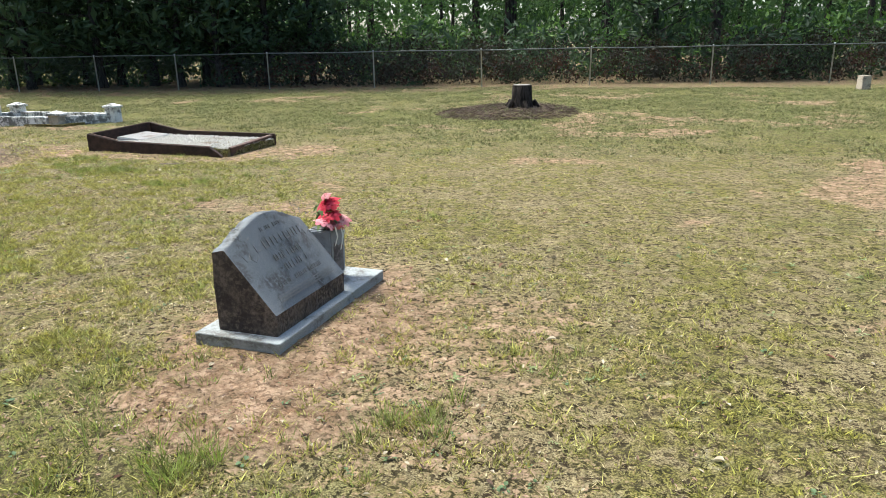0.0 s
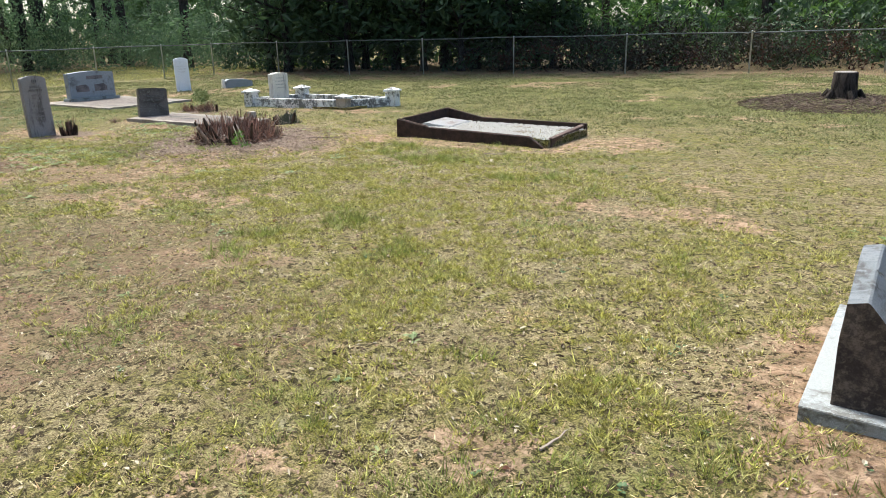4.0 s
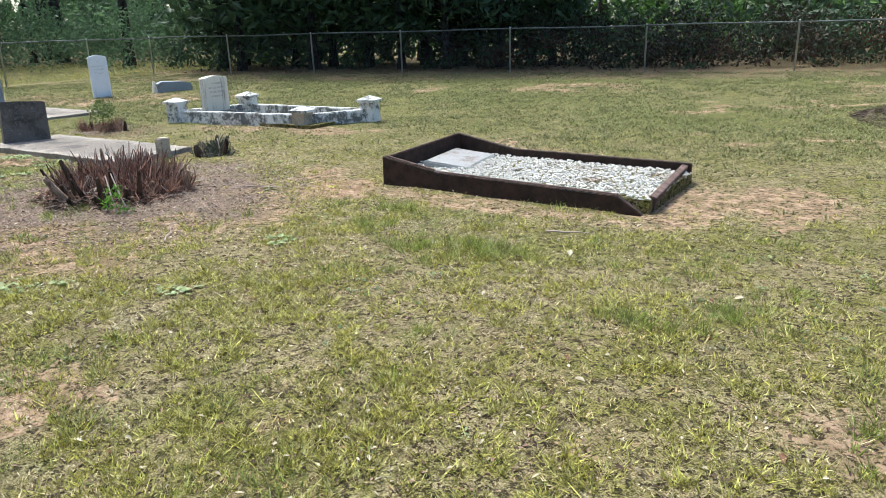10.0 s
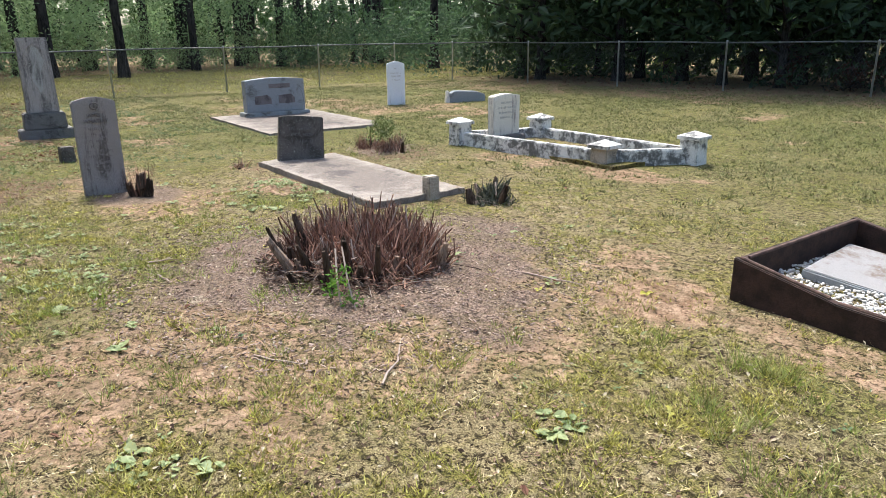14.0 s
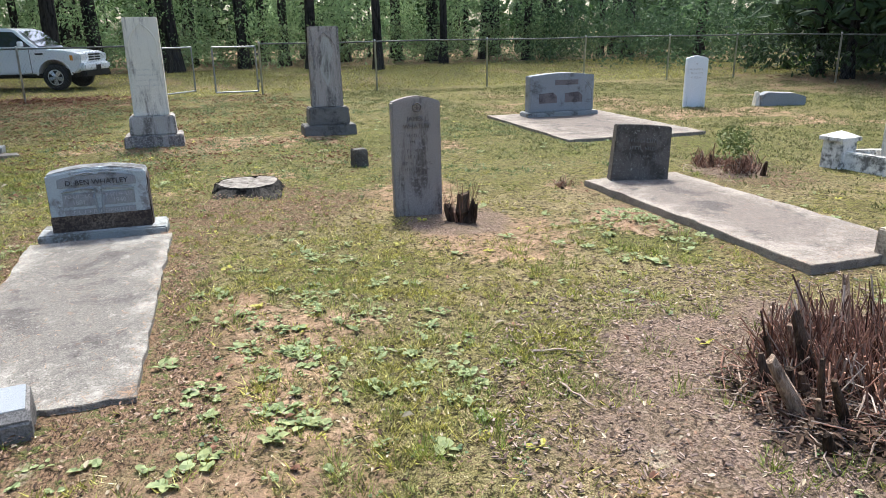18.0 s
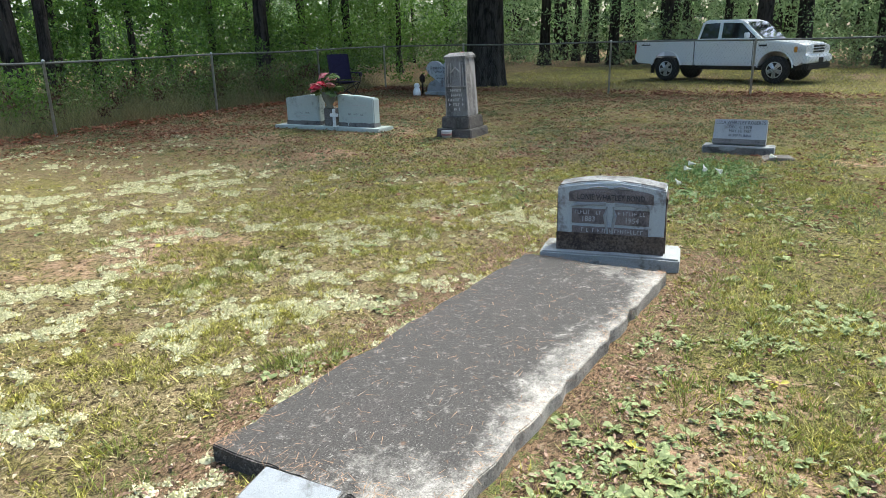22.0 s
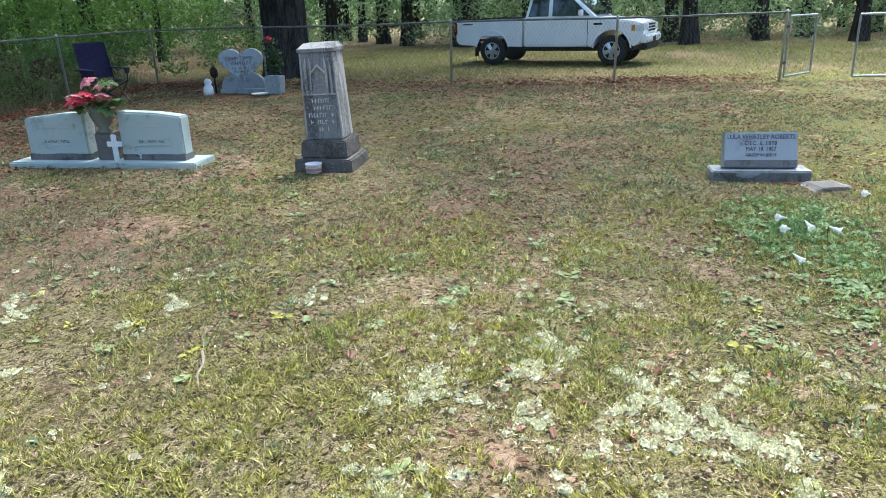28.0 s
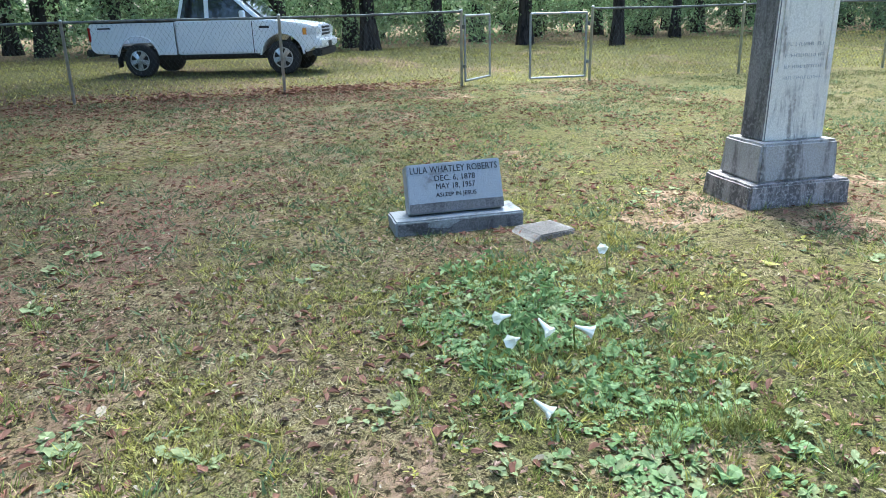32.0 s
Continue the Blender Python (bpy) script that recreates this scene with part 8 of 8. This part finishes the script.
flakes(*lane(46000, 1.9, lambda x, y: np.clip(0.10 + 0.8 * np.clip((field(x, y, 0.45, 11) - 0.54) / 0.1, 0, 1) + 0.35 * (x < -7) + 0.3 * (x > 3), 0, 1)), (0.007, 0.026), MULCH, "fine brown leaf scraps through the grass", "leaf_scraps", 0.025)


flakes(*sow(26000, (-22, 4, -7.6, -4.9), lambda x, y: np.exp(-((y - fence_y(x) - 0.05) / 0.22) ** 2) * np.clip((rough_field(x, y, 0.9, 5) - 0.30) / 0.2, 0.15, 1)), (0.05, 0.12), RED_LEAF, "red-brown oak leaves banked under the south fence", "fallen_leaves", 0.10)
flakes(*sow(16000, (-21, -8.5, -7.0, -2.2), lambda x, y: np.clip(spot(x, y, -15.5, -5.0, 4.6, 1.7, 1.2) + 0.5 * spot(x, y, -10.5, -5.0, 2.0, 1.2, 1.2), 0, 1) * np.clip((rough_field(x, y, 0.6, 3) - 0.36) / 0.2, 0.1, 1)), (0.025, 0.07), RED_LEAF, "trodden red-brown leaf bits near the fence corner", "fallen_leaves")
flakes(*sow(16000, (-22.6, -20.6, -7.4, 6), lambda x, y: np.exp(-((x + 21.7) / 0.30) ** 2) * np.clip((rough_field(x, y, 1.1, 5) - 0.35) / 0.2, 0.1, 1)), (0.05, 0.11), DEAD_LEAF, "dark red-brown leaves banked under the west fence", "fallen_leaves", 0.09)
flakes(*sow(46000, (-21.4, -9, -6.5, 9), lambda x, y: west(x, y) * np.clip((rough_field(x, y, 0.8, 9) - 0.36) / 0.2, 0.1, 1) * 0.8), (0.022, 0.06), DEAD_LEAF, "curled brown leaves over the shaded west side", "fallen_leaves")


flakes(*sow(34000, (-18, -8, -4, 5), lambda x, y: 0.15 + 0.7 * cover(x, y)[1] * field(x, y, 0.3, 5)), (0.010, 0.034), MULCH, "brown leaf scraps over the shaded corner", "leaf_scraps", 0.02)


def slab_litter(x0, x1, y0, y1, top, n):
    """Needles and straw blown onto a slab, thicker along its edges."""
    u, v = gr.random(n), gr.random(n)
    u, v = np.where(gr.random(n) < 0.4, np.round(u) * 0.98 + gr.normal(0, 0.012, n), u), np.where(gr.random(n) < 0.5, np.round(v) * 0.97 + gr.normal(0, 0.03, n), v)
    x, y = x0 + (x1 - x0) * u, y0 + (y1 - y0) * v
    a, l, w = gr.random(n) * math.tau, gr.uniform(0.015, 0.07, n), gr.uniform(0.0008, 0.0018, n)
    inside = (u > 0) & (u < 1) & (v > 0) & (v < 1)
    p = np.stack([x, y, np.where(inside, top + 0.006, height(x, y) + 0.012)], 1)
    d = np.stack([np.cos(a) * l, np.sin(a) * l, gr.uniform(0, 0.05, n) * l], 1)
    s = np.stack([-np.sin(a) * w, np.cos(a) * w, np.zeros(n)], 1)
    return stuff("slab_litter", "pine needles and straw blown over a slab", np.stack([p - s, p + s, p + d], 1).reshape(-1, 3), 3, NEEDLE, "litter")


around = lambda x, y: np.clip(strip(x, y, -8.8, -5.5, 5.72, 6.92, 0.22) + strip(x, y, -8.8, -5.5, 3.36, 4.6, 0.22) + spot(x, y, -9.3, 7.5, 0.9, 0.9), 0, 1)
flakes(*sow(30000, (-10.4, -5, 2.7, 8.6), around), (0.008, 0.030), MULCH, "brown leaf mulch banked along the slabs", "fallen_leaves", 0.03)
slab_litter(-8.45, -5.75, 5.84, 6.78, 0.022, 1100)
slab_litter(-8.35, -5.68, 3.50, 4.46, 0.06, 1300)
slab_litter(-8.95, -6.12, 10.62, 11.68, 0.05, 700)


def lilies():
    root = thing("white_lilies", -11.95, 4.1, 0, 0, "white trumpet lilies among leaves on a grave bed", "flowers")
    for dx, dy, dz, t in ((0.12, -0.22, 0.12, 0.1), (0.20, -0.13, 0.13, 0.6), (0.27, -0.23, 0.09, 0.3), (0.26, 0.0, 0.11, 0.9), (-0.50, 0.48, 0.14, 0.3), (0.65, -0.30, 0.05, 0.7)):
        axis = Vector((0.5, (t - 0.5) * 2.6, 0.15 - 0.5 * (t > 0.5))).normalized().to_track_quat("Z", "Y")
        o = Vector((dx, dy, dz))
        bm, rings = bmesh.new(), []
        for r, h, lobe in ((0.004, 0.0, 0.0), (0.009, 0.032, 0.0), (0.015, 0.058, 0.05), (0.026, 0.076, 0.10)):
            rings.append([bm.verts.new(o + axis @ Vector((math.cos(a) * r * (1 + lobe * math.cos(6 * a)), math.sin(a) * r * (1 + lobe * math.cos(6 * a)), h))) for a in np.linspace(0, math.tau, 24, endpoint=False)])
        for ra, rb in zip(rings, rings[1:]):
            for i in range(24):
                bm.faces.new((ra[i], ra[(i + 1) % 24], rb[(i + 1) % 24], rb[i]))
        lily = part("lily", bm, PETAL_WHITE, root)
        part("stalk", tube(bmesh.new(), [(dx - 0.03, dy + 0.02, -0.02), (dx - 0.01, dy, dz * 0.7), (dx, dy, dz + 0.005)], 0.0035, 5), TURF_LUSH, lily, "green stalk")
    rng = np.random.default_rng(8)
    c = np.stack([rng.normal(0.05, 0.34, 40).clip(-0.7, 0.75), rng.normal(-0.12, 0.22, 40).clip(-0.5, 0.4), rng.uniform(0.01, 0.05, 40)], 1)
    from_arrays("foliage", leaf_cloud(c, np.full((40, 3), 0.11), 24, 0.020, rng, 0.6), 3, LILY_LEAF, root)


lilies()
bed = lambda x, y: np.clip(spot(x, y, -11.85, 3.95, 0.75, 0.42, 0.9) + 0.6 * spot(x, y, -10.95, 4.15, 0.4, 0.3, 1.0), 0, 1) * np.clip((field(x, y, 0.12, 3) - 0.25) / 0.3, 0, 1)
rosettes(*sow(2300, (-13.2, -10.2, 3.2, 4.9), bed), 6, (0.018, 0.05), LILY_LEAF, "low scalloped leaves covering the grave bed", "bed_leaves", (0.3, 1.2), 0.85)


def twig(x, y, rz, length, label="grey fallen twig on the ground"):
    root = thing("twig", x, y, float(height(x, y)) + 0.008, rz, label, "twig", "fallen twigs")
    rnd = random.Random(int(abs(x * 100)))
    pts = [(length * (i / 5 - 0.5), rnd.uniform(-0.03, 0.03) * length, rnd.uniform(0, 0.01)) for i in range(6)]
    part("stick", tube(bmesh.new(), pts, [0.007, 0.007, 0.006, 0.005, 0.004, 0.002], 5), STEM_PALE, root)


for x, y, rz, ln in ((-3.7, 10.6, 20, 0.5), (-5.6, 8.7, 70, 0.35), (-5.2, 8.55, 10, 0.25), (-3.3, 9.2, 140, 0.6), (-3.6, 8.7, 35, 0.3), (-6.9, 4.1, 30, 0.4),
                     (-7.4, 3.8, 110, 0.3), (-6.1, 4.2, 60, 0.22), (-9.5, 0.9, 25, 0.35), (5.2, 4.1, 40, 0.25), (2.9, 5.0, 80, 0.2), (-0.6, 10.5, 15, 0.35)):
    twig(x, y, rz, ln)

# ---------------------------------------------------------------- white pebbles
def pebbles():
    n = Nodes("white_pebble", 0.7, 0.0, 0.3)
    c = n.mix(n.random(), (0.52, 0.49, 0.44), (0.80, 0.78, 0.73))
    c = n.mix(n.island(), c, n.mix(0.6, c, (0.46, 0.42, 0.36)))
    c = n.mix(n.ramp(n.noise(2.6, 4.0), 0.56, 0.70), c, (0.25, 0.17, 0.10))
    m = n.color(n.mix(n.ramp(n.noise(60.0, 3.0), 0.35, 0.7), c, n.mix(0.75, c, (0.45, 0.42, 0.38))))
    rng = np.random.default_rng(17)
    bed = part("pebble_bed", box(2.54, 1.18, 0.14, (0, 0, -0.05), bevel=0.0, cuts=10, wear=0.012), GROUND, plot, "earth under the pebbles")
    shapes = []
    for k in range(10):
        bm = bmesh.new()
        bmesh.ops.create_icosphere(bm, subdivisions=2 if k < 5 else 1, radius=1)
        for v in bm.verts:
            v.co = Vector((v.co.x * 1.15, v.co.y * 0.85, v.co.z * 0.6)) * (1 + 0.22 * noise.noise(v.co * 1.4 + Vector((k * 5, 0, 0))))
        me = bpy.data.meshes.new("pebble")
        bm.to_mesh(me)
        bm.free()
        me.polygons.foreach_set("use_smooth", np.ones(len(me.polygons), bool))
        me.materials.append(m)
        shapes.append(me)
    pts = []
    for i in range(6000):
        x, y = rng.uniform(-1.24, 1.27), rng.uniform(-0.57, 0.57)
        if -1.13 < x < -0.67 and -0.22 < y < 0.55:
            continue
        pts.append((x, y, 0.095 + rng.uniform(0, 0.022) - 0.05 * max(0, x - 1.0), rng.uniform(0.007, 0.0155)))
    pts.sort(key=lambda p: p[1])
    for x, y, z, r in pts[:290]:
        e = pose(x, y, z, rng.uniform(-30, 30), rng.uniform(-30, 30), rng.uniform(0, 360)) @ Matrix.Diagonal((r, r, r, 1))
        share("pebble", shapes[int(rng.integers(5))], plot, e)
    src = [np.array([v.co for v in me.vertices]) for me in shapes]
    tri = [np.array([p.vertices[:] for p in me.polygons]) for me in shapes]
    out = []
    for x, y, z, r in pts[290:]:
        k = 5 + int(rng.integers(5))
        e = np.array(pose(0, 0, 0, rng.uniform(-30, 30), rng.uniform(-30, 30), rng.uniform(0, 360)).to_3x3())
        out.append(((src[k] @ e.T) * r + (x, y, z))[tri[k]].reshape(-1, 3))
    rest = from_arrays("pebbles", np.concatenate(out), 3, m, plot)
    tagged(rest, "white and cream river pebbles", kind="stuff")


pebbles()
